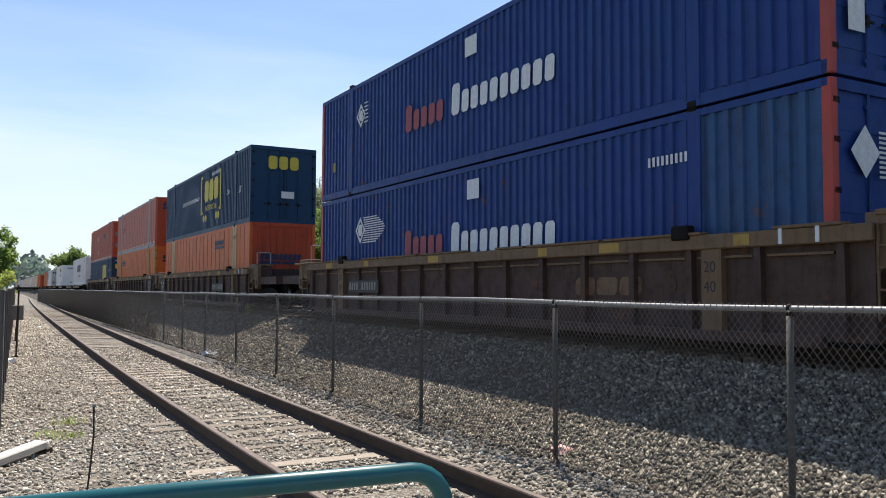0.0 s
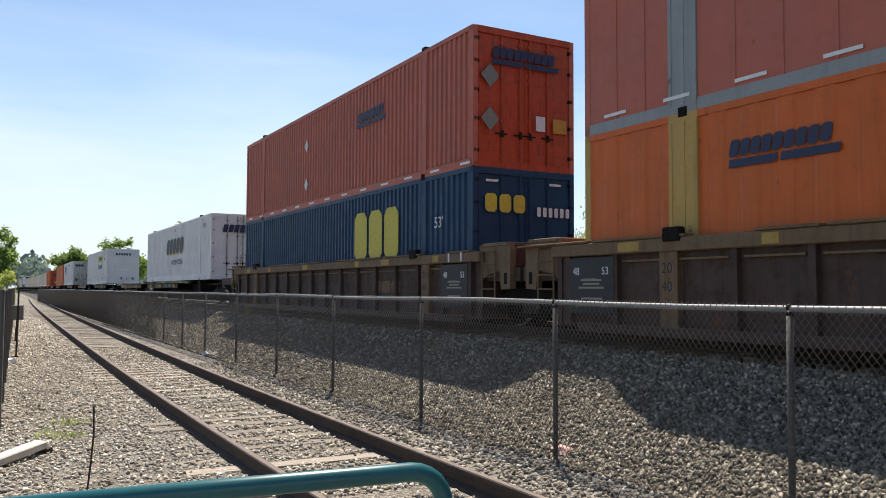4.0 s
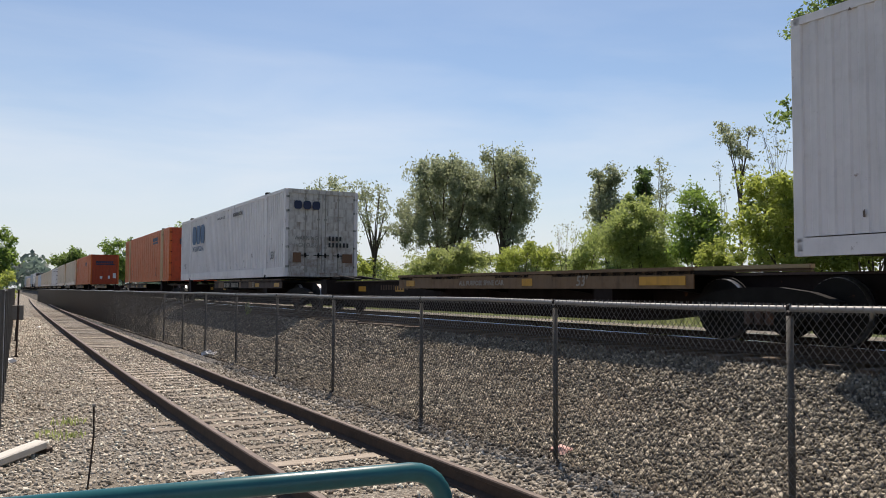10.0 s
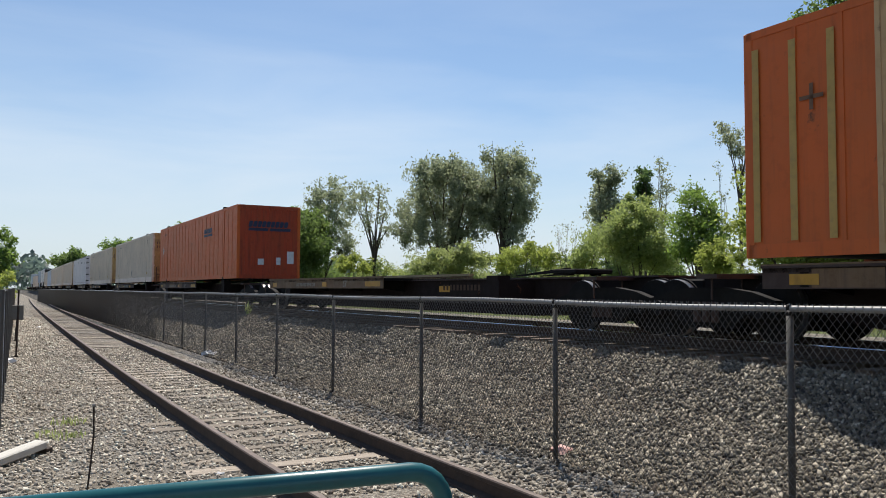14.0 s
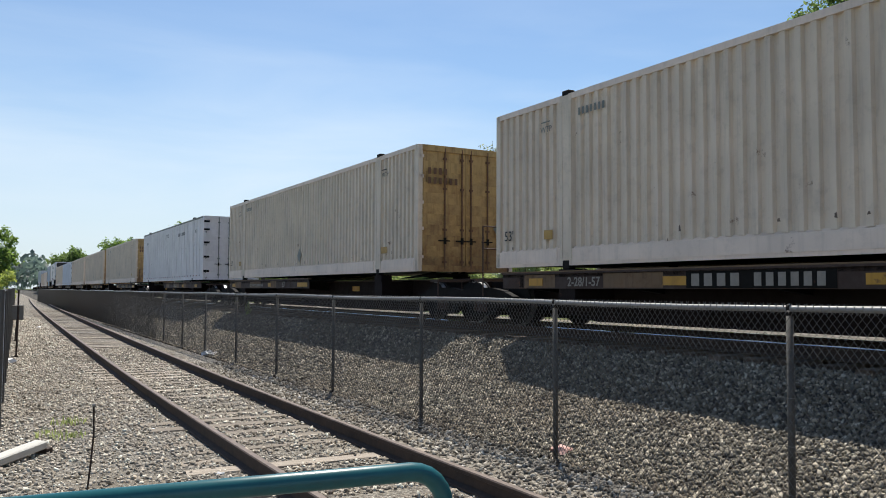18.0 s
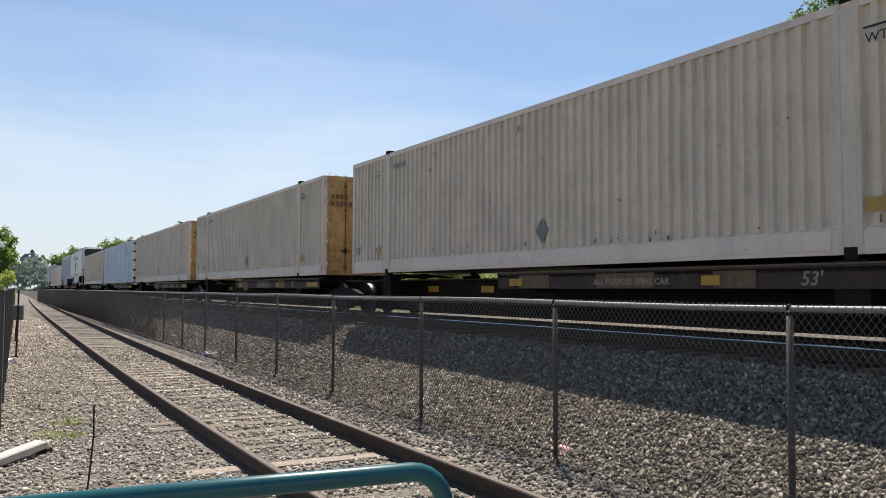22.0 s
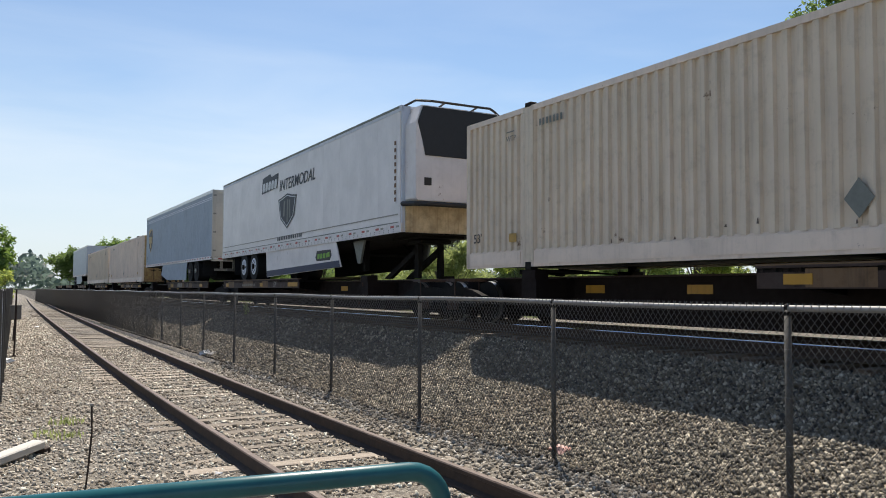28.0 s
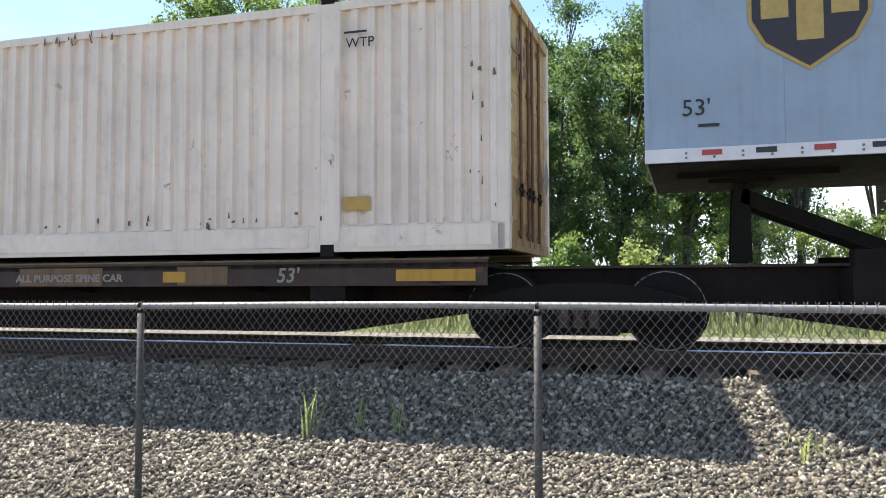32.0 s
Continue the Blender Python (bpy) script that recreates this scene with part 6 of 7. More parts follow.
def tree(label, az, d, height, width, leaf, seed, size=0.14, bare=0.18, droop=0.0, kind="tree", cover=2.6, lobes=None, nl=26, airy=0.0, fork=0.27, stem=1.0, grow=1.0, tight=1.0, limb=0.40):
    """A trunk with forking limbs and a crown of leaf blades gathered on lobes; lobes are (sideways, height, radius) in metres."""
    rng = random.Random(seed)
    nr = np.random.default_rng(seed)
    x, y = spot(az, d)
    z0 = ground_z(x, y) - 0.1
    t = thing("tree" if kind == "tree" else "bush", label, kind, pose(x, y, z0, 0, 0, -az))
    if lobes:
        C = np.array([(a, nr.uniform(-0.5, 0.5) * width, z - z0) for a, z, r in lobes])
        R = np.array([r * (1.18 if kind == "tree" else 1.04) * grow for a, z, r in lobes])
        # the far side of the crown mirrors the near one
        C = np.vstack([C, C * np.array([0.8, -1.0, 0.96])])
        R = np.concatenate([R, R * 0.85])
        C[:, 2] = np.maximum(C[:, 2], R * 0.5)
        height = float((C[:, 2] + R).max())
    else:
        low = height * bare if kind == "tree" else -height * 0.25
        dirs = nr.normal(size=(nl, 3))
        dirs /= np.linalg.norm(dirs, axis=1, keepdims=True)
        C = dirs * nr.uniform(0.35, 0.86, (nl, 1)) * np.array([width * 0.5, width * 0.5, (height - low) * 0.5])
        C[:, 2] += (height + low) * 0.5
        C[:, 2] = np.abs(C[:, 2] - 0.2) + 0.2
        R = width * nr.uniform(0.12, 0.20, nl)
    g, tips = Geo(), []
    r0 = (0.010 * height + 0.03) * stem
    top = Vector((0.0, 0.0, height * fork if kind == "tree" else 0.1))
    if kind == "tree":
        g.tube([Vector((0, 0, 0)), top * 0.5, top], r0 * 1.1, 8, r0 * 0.8)
    order = np.argsort(-R)[:16]
    for k in order:
        e = Vector(C[k])
        m = top.lerp(e, 0.5) + Vector((rng.uniform(-.25, .25), rng.uniform(-.25, .25), 0.10 * (e - top).length))
        g.tube([top * rng.uniform(0.7, 1.0), top.lerp(m, 0.55), m, m.lerp(e, 0.55), e], r0 * limb, 6, r0 * 0.10)
        for q in range(4):
            f = e + Vector(nr.normal(size=3)) * R[k] * 0.42
            g.tube([m.lerp(e, rng.uniform(0.4, 1.0)), e.lerp(f, 0.5) + Vector((0, 0, 0.1)), f], r0 * 0.13, 4, r0 * 0.04)
    part("trunk", g, M_BARK, t)
    cs = []
    for k in range(len(C)):
        n = int((1.45 if lobes else 1.15) * cover * math.pi * R[k] ** 2 / (0.42 * size * size))
        q = 22
        sd = nr.normal(size=(q, 3))
        sd /= np.linalg.norm(sd, axis=1, keepdims=True)
        sub = C[k] + sd * R[k] * nr.uniform(0.25, 1.0, (q, 1)) * np.array([1.0, 1.0, 0.85])
        w = nr.uniform(0.3, 1.0, q)
        pick = nr.choice(q, n, p=w / w.sum())
        cs.append(sub[pick] + nr.normal(size=(n, 3)) * R[k] * tight * nr.uniform(0.12, 0.24, q)[pick][:, None] * np.array([1.1, 1.1, 0.8]))
    c = np.vstack(cs)
    if airy:
        hole = np.sin(c[:, 0] * 4.1 + seed) + np.sin(c[:, 1] * 3.7) + np.sin(c[:, 2] * 4.6 + c[:, 0] * 1.3)
        c = c[hole > airy - 1.5]
    n = len(c)
    if droop:
        c[:, 2] -= nr.exponential(droop * 3.0, n)
    c[:, 2] = np.maximum(c[:, 2], nr.uniform(0.05, 0.4, n))
    e1 = nr.normal(size=(n, 3)) * np.array([1, 1, 1.0 + 8 * droop])
    e1 /= np.linalg.norm(e1, axis=1, keepdims=True)
    e2 = np.cross(e1, nr.normal(size=(n, 3)))
    e2 /= np.linalg.norm(e2, axis=1, keepdims=True)
    s = size * 0.62 * nr.uniform(0.55, 1.35, (n, 1))
    v = np.stack([c - e1 * s, c + e2 * s * 0.55, c + e1 * s, c - e2 * s * 0.55], 1).reshape(-1, 3)
    bulk("crown", v, np.arange(n * 4).reshape(-1, 4), leaf, t)
    return t


def woods():
    # near row behind the track, by bearing
    tree("tall leafy tree with a broad airy crown and dark limbs", 60.42, 26, 0, 5, M_LEAF2, 1, size=0.105, cover=0.95, airy=1.1, fork=0.35, tight=0.6,
         lobes=[(-2.85, 10.09, 0.8), (-2.28, 9.23, 0.73), (-1.52, 9.66, 1.13), (-1.31, 8.49, 0.99), (-3.03, 6.89, 0.72), (-2.28, 7.17, 0.85), (-1.52, 7.36, 1.13), (-1.88, 6.23, 0.85), (-1.1, 6.19, 1.03), (-2.7, 6.2, 0.44), (-2.28, 5.56, 0.4), (-1.31, 5.26, 0.53), (-0.27, 9.17, 1.68), (0, 7.22, 1.9), (-0.54, 11.16, 1.88), (-1.96, 11.56, 1.22), (0.79, 9.96, 2.15), (1.04, 7.58, 1.95), (0.53, 5.61, 1.28), (-3, 11.04, 0.72)])
    tree("dense sunlit yellow-green bush behind the line", 52.76, 27, 0, 3.2, M_LEAF1, 2, size=0.10, kind="bush", cover=1.9, tight=0.7,
         lobes=[(-0.05, 5.1, 0.78), (-0.77, 4.77, 0.85), (0.66, 4.56, 0.87), (-1.1, 3.89, 0.77), (0.03, 3.79, 1.23), (0.97, 3.61, 0.96), (-0.86, 3, 0.85), (0.35, 2.66, 1.03), (1.25, 2.93, 0.75)])
    tree("dense sunlit yellow-green bush behind the line", 57.54, 26, 0, 3.2, M_LEAF1, 3, size=0.10, kind="bush", cover=2.0, tight=0.7,
         lobes=[(-0.07, 5.15, 0.68), (0.28, 4.57, 0.93), (-0.43, 4.27, 0.65), (-0.21, 3.29, 0.98), (0.63, 3.76, 1.46), (-0.6, 2.8, 0.73), (1.04, 4.7, 1.26)])
    tree("half-bare tree with thin grey foliage", 49.80, 34, 0, 1.6, M_LEAF3, 4, size=0.10, cover=1.1, airy=0.4, fork=0.66, stem=0.6,
         lobes=[(-0.42, 8.14, 0.5), (-0.13, 7.68, 0.43), (0.42, 8.19, 0.3), (0.21, 7.01, 0.35), (-0.72, 8.48, 0.23)])
    tree("bare grey tree with few leaves", 51.88, 36, 0, 1.8, M_LEAF3, 24, size=0.11, cover=0.10, fork=0.5, stem=0.35,
         lobes=[(-0.43, 8.35, 0.38), (0.13, 8.51, 0.44), (0.56, 7.79, 0.44), (-0.13, 7.58, 0.43)])
    tree("bare grey tree with few leaves", 48.66, 38, 0, 1.2, M_LEAF3, 34, size=0.11, cover=0.12, fork=0.55, stem=0.35,
         lobes=[(-0.14, 7.28, 0.34), (0.09, 6.14, 0.34), (0.24, 4.87, 0.39)])
    tree("small dark green tree behind the line", 47.04, 36, 0, 2.2, M_LEAF4, 5, size=0.12, cover=1.8, airy=0.3,
         lobes=[(-0.11, 5.76, 0.68), (-0.53, 4.9, 0.73), (0.46, 5.13, 0.63), (0.11, 4.12, 1), (-0.62, 3.64, 0.73), (0.61, 3.64, 0.74)])
    tree("low bright green roadside bush", 48.05, 30, 0, 1.2, M_LEAF1, 6, size=0.09, kind="bush",
         lobes=[(-0.02, 3.33, 0.44), (-0.02, 2.82, 0.57), (0.41, 2.74, 0.4)])
    tree("yellow-green bushy tree behind the line", 43.14, 38, 0, 3, M_LEAF7, 7, size=0.095, kind="bush",
         lobes=[(-0.13, 5.77, 0.71), (-0.76, 4.91, 0.87), (0.5, 5.09, 0.93), (-1.26, 4, 1.14), (0.25, 3.74, 1.37), (1.19, 3.49, 0.88)])
    tree("green shrub beside taller trees", 39.89, 42, 0, 2.2, M_LEAF7, 8, size=0.12, kind="bush",
         lobes=[(-0.34, 3.6, 0.77), (0.42, 4.38, 0.78), (-0.85, 3.2, 0.53)])
    tree("vine-covered column of a tree", 43.60, 52, 0, 1.2, M_LEAF10, 9, size=0.15,
         lobes=[(0, 9.21, 0.49), (-0.1, 8.43, 0.56), (0.03, 7.65, 0.6)])
    tree("thin airy young tree with pale leaves", 44.79, 50, 0, 1.6, M_LEAF3, 10, size=0.12, cover=0.45, fork=0.5, stem=0.5,
         lobes=[(-0.2, 9.73, 0.33), (0.06, 8.93, 0.51), (0.26, 8.01, 0.54), (-0.13, 7.41, 0.51)])
    tree("grey-green willow with rounded crown", 41.05, 60, 0, 3, M_LEAF3, 11, size=0.17, cover=2.0,
         lobes=[(-0.69, 10.01, 0.64), (0.4, 10.07, 0.86), (-0.12, 8.92, 0.98), (-0.6, 7.68, 0.94), (0.6, 7.83, 0.86), (0, 6.31, 1.03)])
    tree("nearly leafless thin grey shrub", 38.14, 50, 0, 2.6, M_LEAF3, 12, size=0.1, cover=0.08, stem=0.4,
         lobes=[(-0.41, 5.4, 0.49), (0.17, 5.81, 0.49), (0.61, 5.12, 0.42), (-0.14, 4.36, 0.63)])
    tree("bright green bush in the sun", 35.47, 52, 0, 4, M_LEAF1, 13, size=0.14, kind="bush",
         lobes=[(0.11, 4.53, 0.62), (-0.97, 4.1, 0.84), (1, 4.1, 0.8), (-1.58, 3.56, 0.73), (1.65, 3.67, 0.59)])
    tree("broad olive green bush in the meadow", 30.41, 60, 0, 5, M_LEAF8, 14, size=0.17, kind="bush",
         lobes=[(-1.26, 4.24, 1.09), (0.42, 4.45, 1.09), (1.88, 4.24, 1.01), (-2.51, 3.61, 0.92), (-0.21, 3.61, 1.17)])
    tree("large grey-green willow with hanging shoots", 33.88, 72, 0, 6, M_LEAF3, 15, size=0.19, droop=0.06, cover=1.6, airy=0.45, grow=1.30, fork=0.10, tight=0.9, stem=1.4, limb=0.5,
         lobes=[(2.59, 11.92, 0.56), (2.14, 10.01, 0.86), (1.7, 8.4, 0.81), (1.3, 7.09, 0.71), (-1.2, 8.51, 1.01), (-1, 13.27, 0.86), (0.4, 13.41, 1.21), (1.8, 12.94, 0.81), (-0.1, 12.05, 1.61), (1.5, 11.27, 1.01), (-0.6, 10.28, 1.41), (0.8, 9.61, 1.01), (0.05, 8, 1.11), (0.65, 6.89, 0.66)])
    tree("large grey-green willow with hanging shoots", 29.61, 72, 0, 7, M_LEAF3, 16, size=0.19, droop=0.06, cover=1.6, airy=0.45, grow=1.30, fork=0.10, tight=0.9, stem=1.4, limb=0.5,
         lobes=[(3.67, 11.04, 1.21), (3.52, 9.42, 1.11), (-4.12, 7.1, 0.75), (-2.51, 8.51, 1.11), (-3.67, 8.91, 0.7), (-0.25, 6.49, 1), (-0.75, 12.98, 1.06), (0.75, 13.03, 1.06), (-1.91, 11.96, 1.11), (-2.41, 10.28, 1.01), (0, 11.56, 1.61), (2.01, 12.32, 1.11), (2.01, 10.28, 1.41), (-1.26, 9.27, 1.26), (-3.17, 7.85, 0.75), (-2.01, 7, 0.9), (0.75, 8.51, 1.41), (3.01, 8.92, 1.01), (1.26, 7, 0.9), (-3.42, 6.09, 0.45), (3.77, 7.5, 0.91)])
    tree("open-crowned willow with visible trunk", 24.70, 76, 0, 5, M_LEAF3, 17, size=0.20, droop=0.04, cover=0.8, airy=0.7, grow=1.25, fork=0.36, tight=0.85, stem=1.1, limb=0.5,
         lobes=[(-1.16, 11.32, 0.96), (0.42, 10.64, 0.8), (-1.94, 9.93, 1.07), (1.05, 9.31, 0.64), (-0.63, 8.34, 0.8), (1.48, 7.71, 0.48), (0.32, 6.49, 0.48)])
    tree("grey-green willow with full crown", 21.35, 84, 0, 5.5, M_LEAF3, 18, size=0.22, cover=1.2, airy=0.6, grow=1.12, tight=0.8, limb=0.55,
         lobes=[(-0.69, 11.75, 1.19), (0.86, 12.06, 1.42), (-0.97, 10.06, 1.54), (1.32, 10.19, 1.65), (0.75, 7.85, 1.77), (2.02, 6.1, 1.42)])
    tree("round-crowned green tree in full leaf", 19.52, 80, 0, 5, M_LEAF2, 19, size=0.2, grow=1.22, fork=0.1,
         lobes=[(0.54, 8.66, 1.13), (-0.81, 8.21, 1.25), (1.36, 8, 1.13), (0, 6.45, 1.93), (1.63, 5.89, 1.36), (-1.46, 5.89, 1.59), (0.54, 4.46, 1.59)])
    tree("round-crowned green tree in full leaf", 17.10, 86, 0, 4.5, M_LEAF2, 20, size=0.2, grow=1.25, fork=0.1,
         lobes=[(-0.23, 8.67, 0.86), (-0.8, 7.67, 1.11), (0.75, 7.85, 1.1), (-0.11, 5.61, 1.6), (1.15, 4.43, 1.35), (-1.54, 5.32, 1.11)])
    tree("bright green bush by the meadow", 23.44, 70, 0, 4, M_LEAF1, 21, size=0.18, kind="bush",
         lobes=[(-0.14, 4.6, 0.64), (-1.06, 3.93, 0.98), (0.77, 3.82, 0.88)])
    tree("bright green bush by the meadow", 27.01, 66, 3.0, 6.8, M_LEAF7, 26, size=0.18, kind="bush", nl=14)
    for az, d, h, w, mt in ((35.78, 72, 5.0, 10.0, M_LEAF8), (41.24, 60, 4.6, 9.0, M_LEAF7), (47.22, 46, 3.9, 5.5, M_LEAF2), (43.52, 62, 4.8, 9.0, M_LEAF8), (31.81, 76, 5.0, 10.0, M_LEAF8), (38.92, 66, 4.6, 9.0, M_LEAF2), (38.14, 62, 4.2, 6.0, M_LEAF8), (25.82, 78, 4.6, 9.0, M_LEAF7), (32.61, 84, 4.0, 9.0, M_LEAF8), (20.69, 90, 4.6, 9.0, M_LEAF2), (22.25, 92, 4.4, 9.0, M_LEAF2),
                            (49.02, 46, 3.7, 4.5, M_LEAF7), (45.39, 50, 3.9, 5.0, M_LEAF2), (18.36, 95, 4.6, 10.0, M_LEAF2), (16.07, 98, 5.4, 9.0, M_LEAF2), (14.57, 104, 6.6, 9.0, M_LEAF2), (29.01, 86, 5.0, 10.0, M_LEAF8)):
        tree("low hedge bush along the meadow", az, d, h, w, mt, int(az * 20), size=0.19, kind="bush", nl=20, cover=1.8)
    tree("full green tree past the meadow", 12.72, 105, 9.2, 9.5, M_LEAF2, 22, size=0.27)
    tree("dark green tree far down the line", 8.02, 150, 10.2, 8.8, M_LEAF4, 23, size=0.36)
    tree("dark green tree far down the line", 4.97, 190, 10.0, 9.5, M_LEAF2, 25, size=0.45)
    tree("tall dark tree at the edge of the yard", 0.52, 75, 7.0, 4.1, M_LEAF4, 27, size=0.19)
    tree("low bright bush at the yard edge", 0.95, 70, 3.4, 3.2, M_LEAF1, 28, size=0.16, kind="bush", nl=14)
    # wall of trees to the right, seen when the view swings round
    rng = random.Random(9)
    for k in range(8):
        az = 63.5 + k * 4.4
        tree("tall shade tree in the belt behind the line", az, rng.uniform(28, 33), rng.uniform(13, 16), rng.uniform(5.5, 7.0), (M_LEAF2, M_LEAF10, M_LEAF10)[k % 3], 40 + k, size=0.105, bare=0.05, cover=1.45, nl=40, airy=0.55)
    for k in range(6):
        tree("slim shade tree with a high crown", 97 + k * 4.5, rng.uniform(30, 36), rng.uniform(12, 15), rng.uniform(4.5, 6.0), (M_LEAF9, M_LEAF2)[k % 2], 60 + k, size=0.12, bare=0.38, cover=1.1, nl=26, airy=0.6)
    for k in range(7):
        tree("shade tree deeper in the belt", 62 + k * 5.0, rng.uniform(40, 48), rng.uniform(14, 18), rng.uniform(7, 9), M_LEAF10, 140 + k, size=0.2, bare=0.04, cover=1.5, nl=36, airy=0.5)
    for k in range(15):
        tree("sunlit bush at the foot of the trees", 62 + k * 3.9, rng.uniform(23.5, 27), rng.uniform(2.8, 4.5) + (1.3 if k >= 7 else 0.0), rng.uniform(2.8, 3.9), (M_LEAF7, M_LEAF2, M_LEAF9)[k % 3], 70 + k, size=0.085, kind="bush", nl=16, cover=1.6, airy=0.3)


woods()


def far_hills():
    """Wooded rise on the horizon, its haze put into the leaf colour: clumped blades over a low ridge."""
    nr = np.random.default_rng(5)
    n = 16000
    az = nr.uniform(-12, 34, n)
    d = nr.uniform(420, 640, n)
    top = 13 + 5 * np.sin(az * 0.9) + 4 * np.sin(az * 2.3 + 1)
    z = nr.uniform(0, 1, n) ** 0.6 * top
    c = np.stack([d * np.sin(np.radians(az)), d * np.cos(np.radians(az)), z], 1)
    e1 = nr.normal(size=(n, 3))
    e1 /= np.linalg.norm(e1, axis=1, keepdims=True)
    e2 = np.cross(e1, nr.normal(size=(n, 3)))
    e2 /= np.linalg.norm(e2, axis=1, keepdims=True)
    s = nr.uniform(1.0, 2.4, (n, 1))
    v = np.stack([c - e1 * s, c + e2 * s * 0.6, c + e1 * s, c - e2 * s * 0.6], 1).reshape(-1, 3)
    tagged(bulk("far_woods", v, np.arange(n * 4).reshape(-1, 4), M_LEAF5), "wooded rise on the horizon, haze put into its leaf colour", "woods", kind="stuff")


far_hills()


# ---- things in the yard ----
def pipe_rail():
    r = thing("pipe_railing", "glossy teal painted steel pipe railing", "railing")
    z = 1.307
    a, b = Vector((-0.60, 2.147, z)), Vector((1.12, 1.963, z))
    d = (b - a).normalized()
    pts = [a, b - d * 0.10]
    for k in range(1, 7):
        t = k / 6 * math.pi / 2
        pts.append(b - d * 0.10 + d * 0.10 * math.sin(t) + Vector((0, 0, -0.10 * (1 - math.cos(t)))))
    pts.append(Vector((b.x, b.y, 0.0)))
    part("top_bar", Geo().tube(pts, 0.026, 20), M_TEAL, r, smooth=True)
    part("post", Geo().tube([a + Vector((0.02, 0, 0)), Vector((a.x + 0.02, a.y, 0))], 0.0235, 14), M_TEAL, r, smooth=True)
    m0, m1 = Vector((a.x, a.y, 0.65)), Vector((b.x, b.y, 0.65))
    part("mid_bar", Geo().tube([m0, m1], 0.02, 12), M_TEAL, r, smooth=True)


pipe_rail()


def yard_bits():
    b = thing("board", "weathered pale grey beam lying on the gravel", "board", pose(0.38, 9.62, 0.045, 3, -3, 52))
    part("plank", Geo().box(-0.95, 0.36, -0.075, 0.075, 0, 0.085, 0.012), M_BOARD, b)
    part("end_block", Geo().box(0.34, 0.44, -0.085, 0.085, -0.06, 0.0, 0.006), M_RAILR, b)
    rod = thing("iron_rod", "thin rusty iron rod standing in the gravel", "rod", pose(0.80, 7.55, 0))
    part("stake", Geo().tube([(0, 0, -0.1), (0.035, 0, 0.25), (0.06, 0.01, 0.55), (0.055, 0.01, 0.80)], 0.008, 6), M_RAILR, rod)
    part("cap", Geo().tube([(0.055, 0.01, 0.79), (0.055, 0.01, 0.81)], 0.014, 6), M_GALV, rod)
    lf = thing("slatted_fence", "grey chain-link yard fence with dark privacy slats", "fence", kind="structure")
    ys = [11.6 + 3.0 * k for k in range(20)]
    for y in ys:
        part("post", Geo().tube([(0.22 + 0.0325 * (y - 12), y, 0), (0.22 + 0.0325 * (y - 12), y, 1.78)], 0.036, 8), M_POST, lf)
    for y0, y1 in zip(ys, ys[1:]):
        x0, x1 = 0.22 + 0.0325 * (y0 - 12), 0.22 + 0.0325 * (y1 - 12)
        n = 20
        g = Geo()
        for k in range(n):
            fa, fb = (k + 0.08) / n, (k + 0.92) / n
            xa, ya, xb, yb = x0 + (x1 - x0) * fa, y0 + (y1 - y0) * fa, x0 + (x1 - x0) * fb, y0 + (y1 - y0) * fb
            g.add([(xa, ya, 0.05), (xb, yb, 0.05), (xb, yb, 1.72), (xa, ya, 1.72), (xa + 0.006, ya, 0.05), (xb + 0.006, yb, 0.05), (xb + 0.006, yb, 1.72), (xa + 0.006, ya, 1.72)],
                  [(0, 1, 2, 3), (7, 6, 5, 4), (0, 4, 5, 1), (1, 5, 6, 2), (2, 6, 7, 3), (3, 7, 4, 0)])
        part("slats", g, M_SLAT, lf)
        part("top_rail", Geo().tube([(x0, y0, 1.76), (x1, y1, 1.76)], 0.02, 6), M_GALV, lf)
    box = thing("relay_box", "small grey relay box on a post", "signal box", pose(1.10, 33, 0))
    part("post", Geo().tube([(0, 0, 0), (0, 0, 0.7)], 0.035, 8), M_RAILR, box)
    part("case", Geo().box(-0.20, 0.20, -0.15, 0.15, 0.66, 1.14, 0.02), M_BOXG, box)
    part("lid", Geo().box(-0.22, 0.22, -0.17, 0.17, 1.14, 1.18, 0.01), M_BOXG, box)
    for dx, dy, hh in ((0.80, 24.0, 1.75), (0.93, 27.5, 1.25), (0.99, 31, 0.5)):
        p = thing("marker_post", "rusty slender marker post", "post", pose(dx, dy, 0), group="marker posts")
        part("stem", Geo().tube([(0, 0, 0), (0.02, 0, hh)], 0.022, 6), M_RAILR, p)
        part("foot", Geo().box(-0.05, 0.05, -0.05, 0.05, 0, 0.04), M_RAILR, p)
    rng = random.Random(4)
    for name, label, x, y, s, mat in (("litter", "pink crumpled litter at the foot of a post", 5.58, 7.15, 0.13, M_LITTER), ("litter", "white plastic rag by the fence", 5.40, 22.3, 0.22, M_REFW),
                                      ("litter", "white scrap of paper", 2.05, 8.0, 0.05, M_REFW), ("litter", "white scrap of paper", 2.25, 41.0, 0.12, M_REFW),
                                      ("litter", "pale crumpled sheet", 0.55, 22.0, 0.22, M_REFW), ("litter", "white scrap of paper", 1.95, 10.9, 0.04, M_REFW)):
        g = Geo()
        bm = bmesh.new()
        bmesh.ops.create_icosphere(bm, subdivisions=2, radius=s)
        bm.verts.index_update()
        for p in bm.verts:
            p.co *= rng.uniform(0.5, 1.3)
            p.co.z = max(0, p.co.z * 0.55)
        g.add([p.co[:] for p in bm.verts], [[p.index for p in fc.verts] for fc in bm.faces])
        bm.free()
        ob = new(name, g.mesh(name, mat))
        ob.matrix_world = pose(x, y, ground_z(x, y), 0, 0, rng.uniform(0, 360))
        tagged(ob, label, "litter")


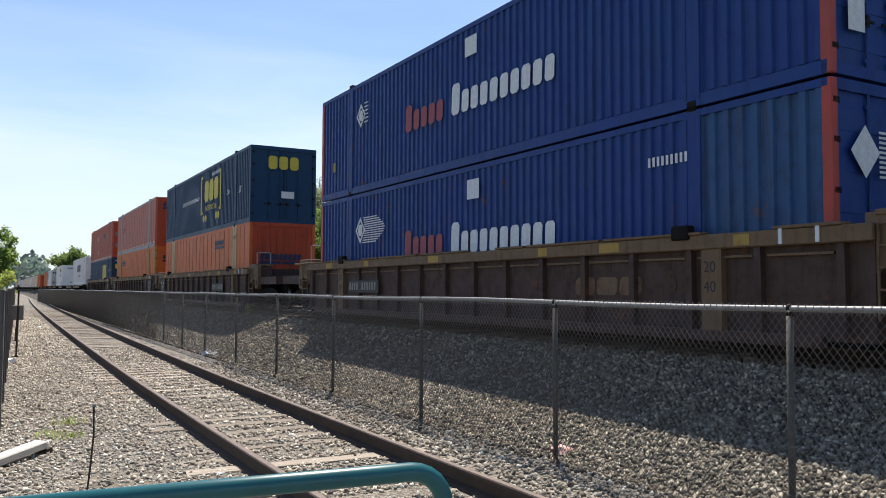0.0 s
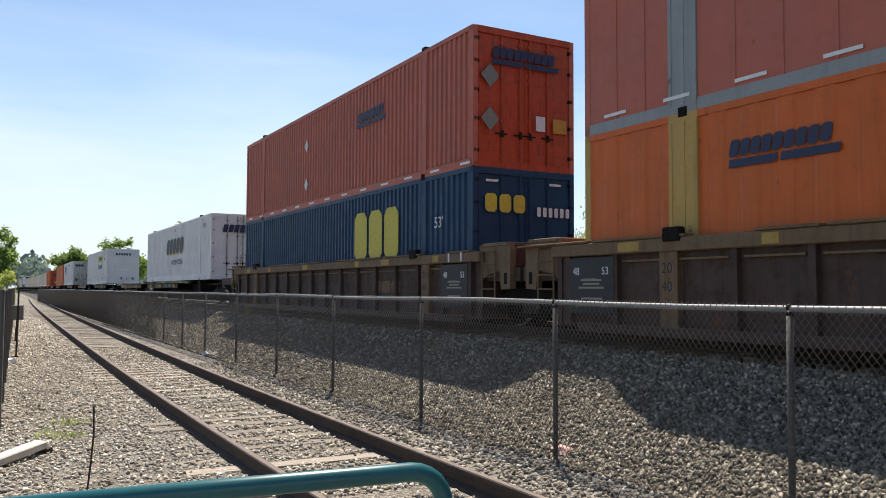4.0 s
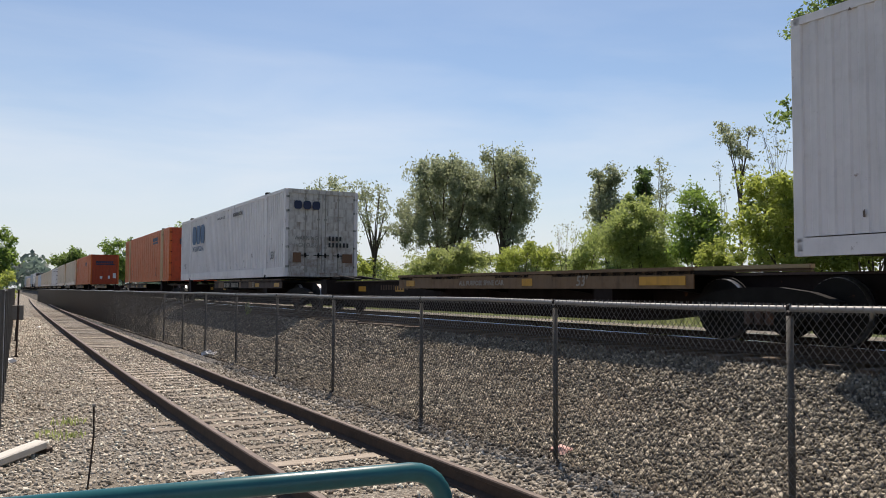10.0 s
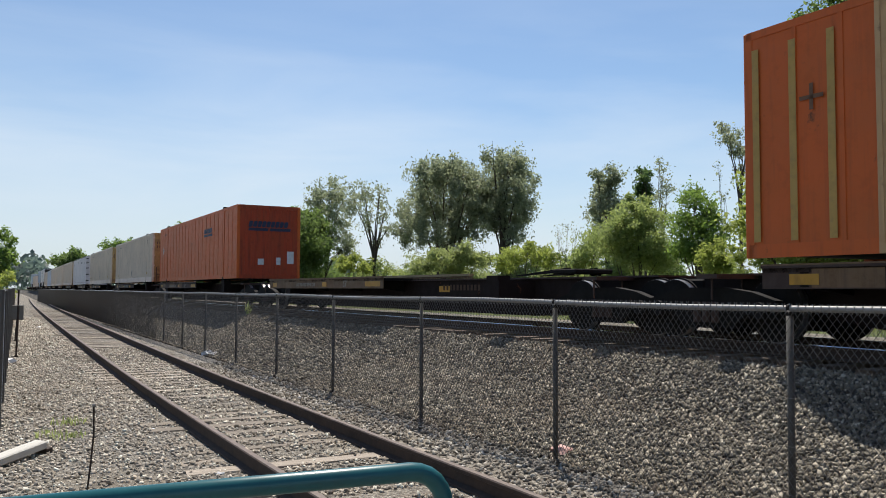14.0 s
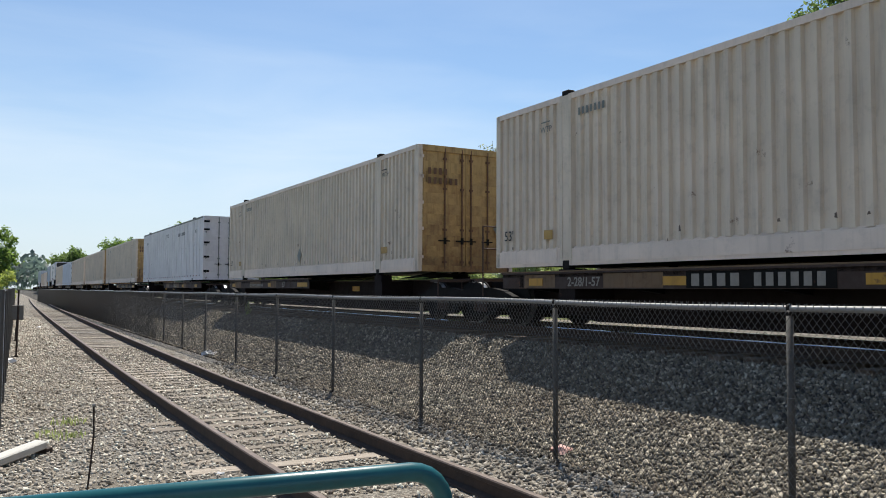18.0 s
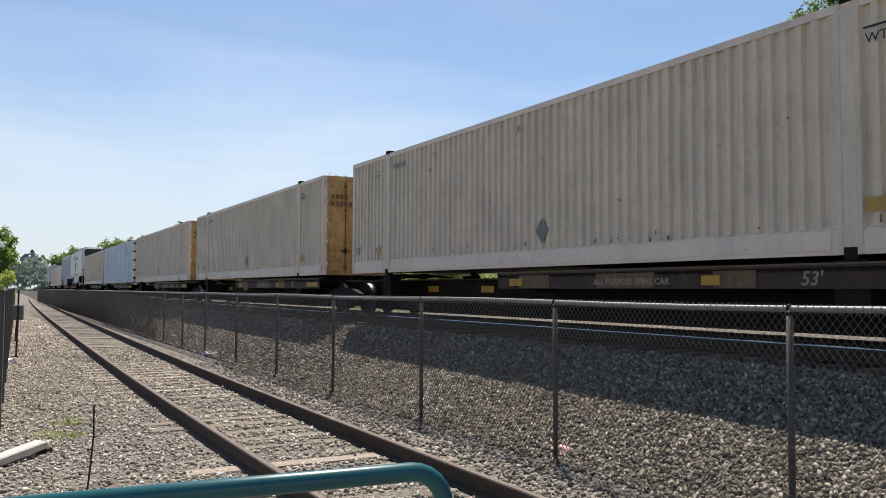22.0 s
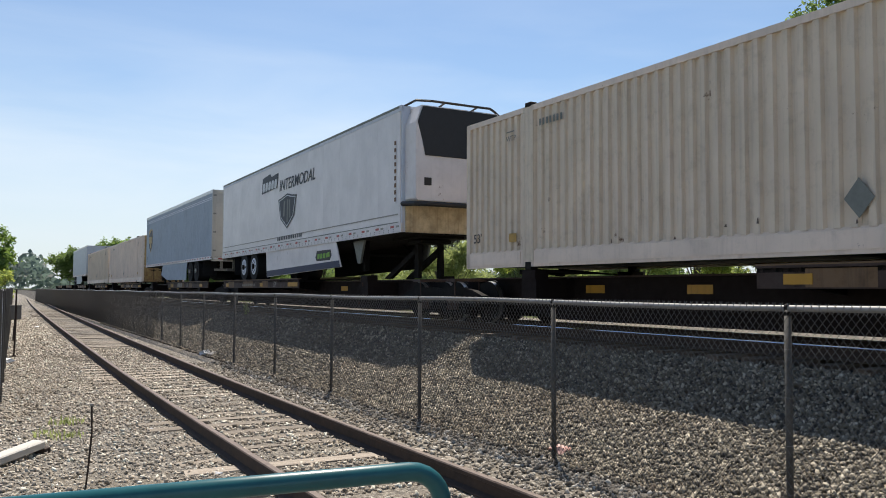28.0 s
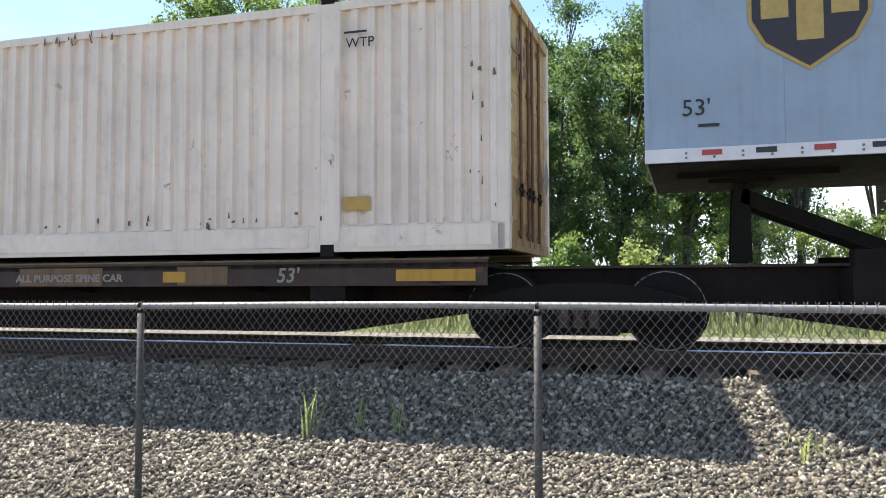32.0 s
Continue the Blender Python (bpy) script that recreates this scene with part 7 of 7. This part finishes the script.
yard_bits()


def weeds():
    rng = random.Random(6)
    for x, y, n, h, label in ((1.02, 11.9, 60, 0.10, "dry yellow-green weeds in the gravel"), (0.98, 10.8, 50, 0.08, "dry yellow-green weeds in the gravel"), (0.74, 11.1, 50, 0.08, "dry yellow-green weeds in the gravel"), (7.3, 3.6, 16, 0.55, "tall grass tuft in the ballast"),
                              (7.5, 3.15, 9, 0.45, "tall grass tuft in the ballast"), (7.5, 2.75, 8, 0.4, "tall grass tuft in the ballast"),
                              (7.4, -0.9, 18, 0.24, "grass tuft in the ballast"), (8.5, 29.5, 34, 0.6, "green weed in the ballast"), (6.2, -0.4, 24, 0.2, "small green weed in the ballast")):
        g = Geo()
        for k in range(n):
            a, r = rng.uniform(0, 6.28), rng.uniform(0, 0.25 if h < 0.3 else 0.10)
            bx_, by_ = r * math.cos(a), r * math.sin(a)
            lean, w, hh = rng.uniform(0.1, 0.5), rng.uniform(0.004, 0.010), h * rng.uniform(0.5, 1.1)
            a2 = rng.uniform(0, 6.28)
            dx, dy = math.cos(a2), math.sin(a2)
            g.add([(bx_ - w * dy, by_ + w * dx, 0), (bx_ + w * dy, by_ - w * dx, 0), (bx_ + dx * lean * hh * 0.4 + w * dy, by_ + dy * lean * hh * 0.4 - w * dx, hh * 0.6),
                   (bx_ + dx * lean * hh * 0.4 - w * dy, by_ + dy * lean * hh * 0.4 + w * dx, hh * 0.6), (bx_ + dx * lean * hh, by_ + dy * lean * hh, hh)],
                  [(0, 1, 2, 3), (3, 2, 4)])
        ob = new("weed", g.mesh("weed", M_LEAF8 if x < 3 else M_LEAF7))
        ob.matrix_world = pose(x, y, ground_z(x, y))
        tagged(ob, label, "weed", kind="stuff")


weeds()


def meadow():
    """Tall grass behind the line."""
    nr = np.random.default_rng(8)
    n = 30000
    y = nr.uniform(-25, 60, n)
    x = nr.uniform(15.0, 23, n) + np.array([bend(b) for b in y])
    z = np.array([ground_z(a, b) for a, b in zip(x, y)])
    h = nr.uniform(0.25, 0.8, n)
    a = nr.uniform(0, 6.28, n)
    w = 0.016
    lean = nr.normal(size=(n, 2)) * 0.15
    v = np.stack([np.stack([x - w * np.cos(a), y - w * np.sin(a), z], 1), np.stack([x + w * np.cos(a), y + w * np.sin(a), z], 1),
                  np.stack([x + lean[:, 0], y + lean[:, 1], z + h], 1)], 1).reshape(-1, 3)
    tagged(bulk("tall_grass", v, np.arange(n * 3).reshape(-1, 3), M_LEAF6), "tall sunlit meadow grass behind the line", "grass", kind="stuff")


meadow()


# ---- ties, last ----
def ties():
    rng = random.Random(12)
    meshes = []
    for k in range(5):
        g = Geo().box(-1.3, 1.3, -0.115, 0.115, -0.16, 0.0, 0.012)
        jig = random.Random(k)
        g.v = [(x + jig.uniform(-.03, .03) * (abs(x) > 1), y + jig.uniform(-.012, .012), z + jig.uniform(-.008, .008)) for x, y, z in g.v]
        meshes.append(g)
    lib = {m.name: [g.mesh("tie", m) for g in meshes] for m in (M_TIE, M_TIED)}
    y = 1.2 - 0.53 * 14
    while y < 75:
        ob = new("tie", lib[M_TIE.name][rng.randrange(5)])
        ob.parent = siding
        ob.matrix_world = pose(siding_x(y) + rng.uniform(-0.06, 0.06), y, rng.uniform(-0.004, 0.018), 0, rng.uniform(-.5, .5), rng.uniform(-1.6, 1.6) - 0.6)
        y += 0.53
    y = -9.0
    while y < 50:
        ob = new("tie", lib[M_TIED.name][rng.randrange(5)])
        ob.parent = main_line
        ob.matrix_world = pose(TRACK_X + bend(y) + rng.uniform(-0.04, 0.04), y, RAIL_Z - 0.19, 0, 0, rng.uniform(-1, 1))
        y += 0.52


ties()
motions()
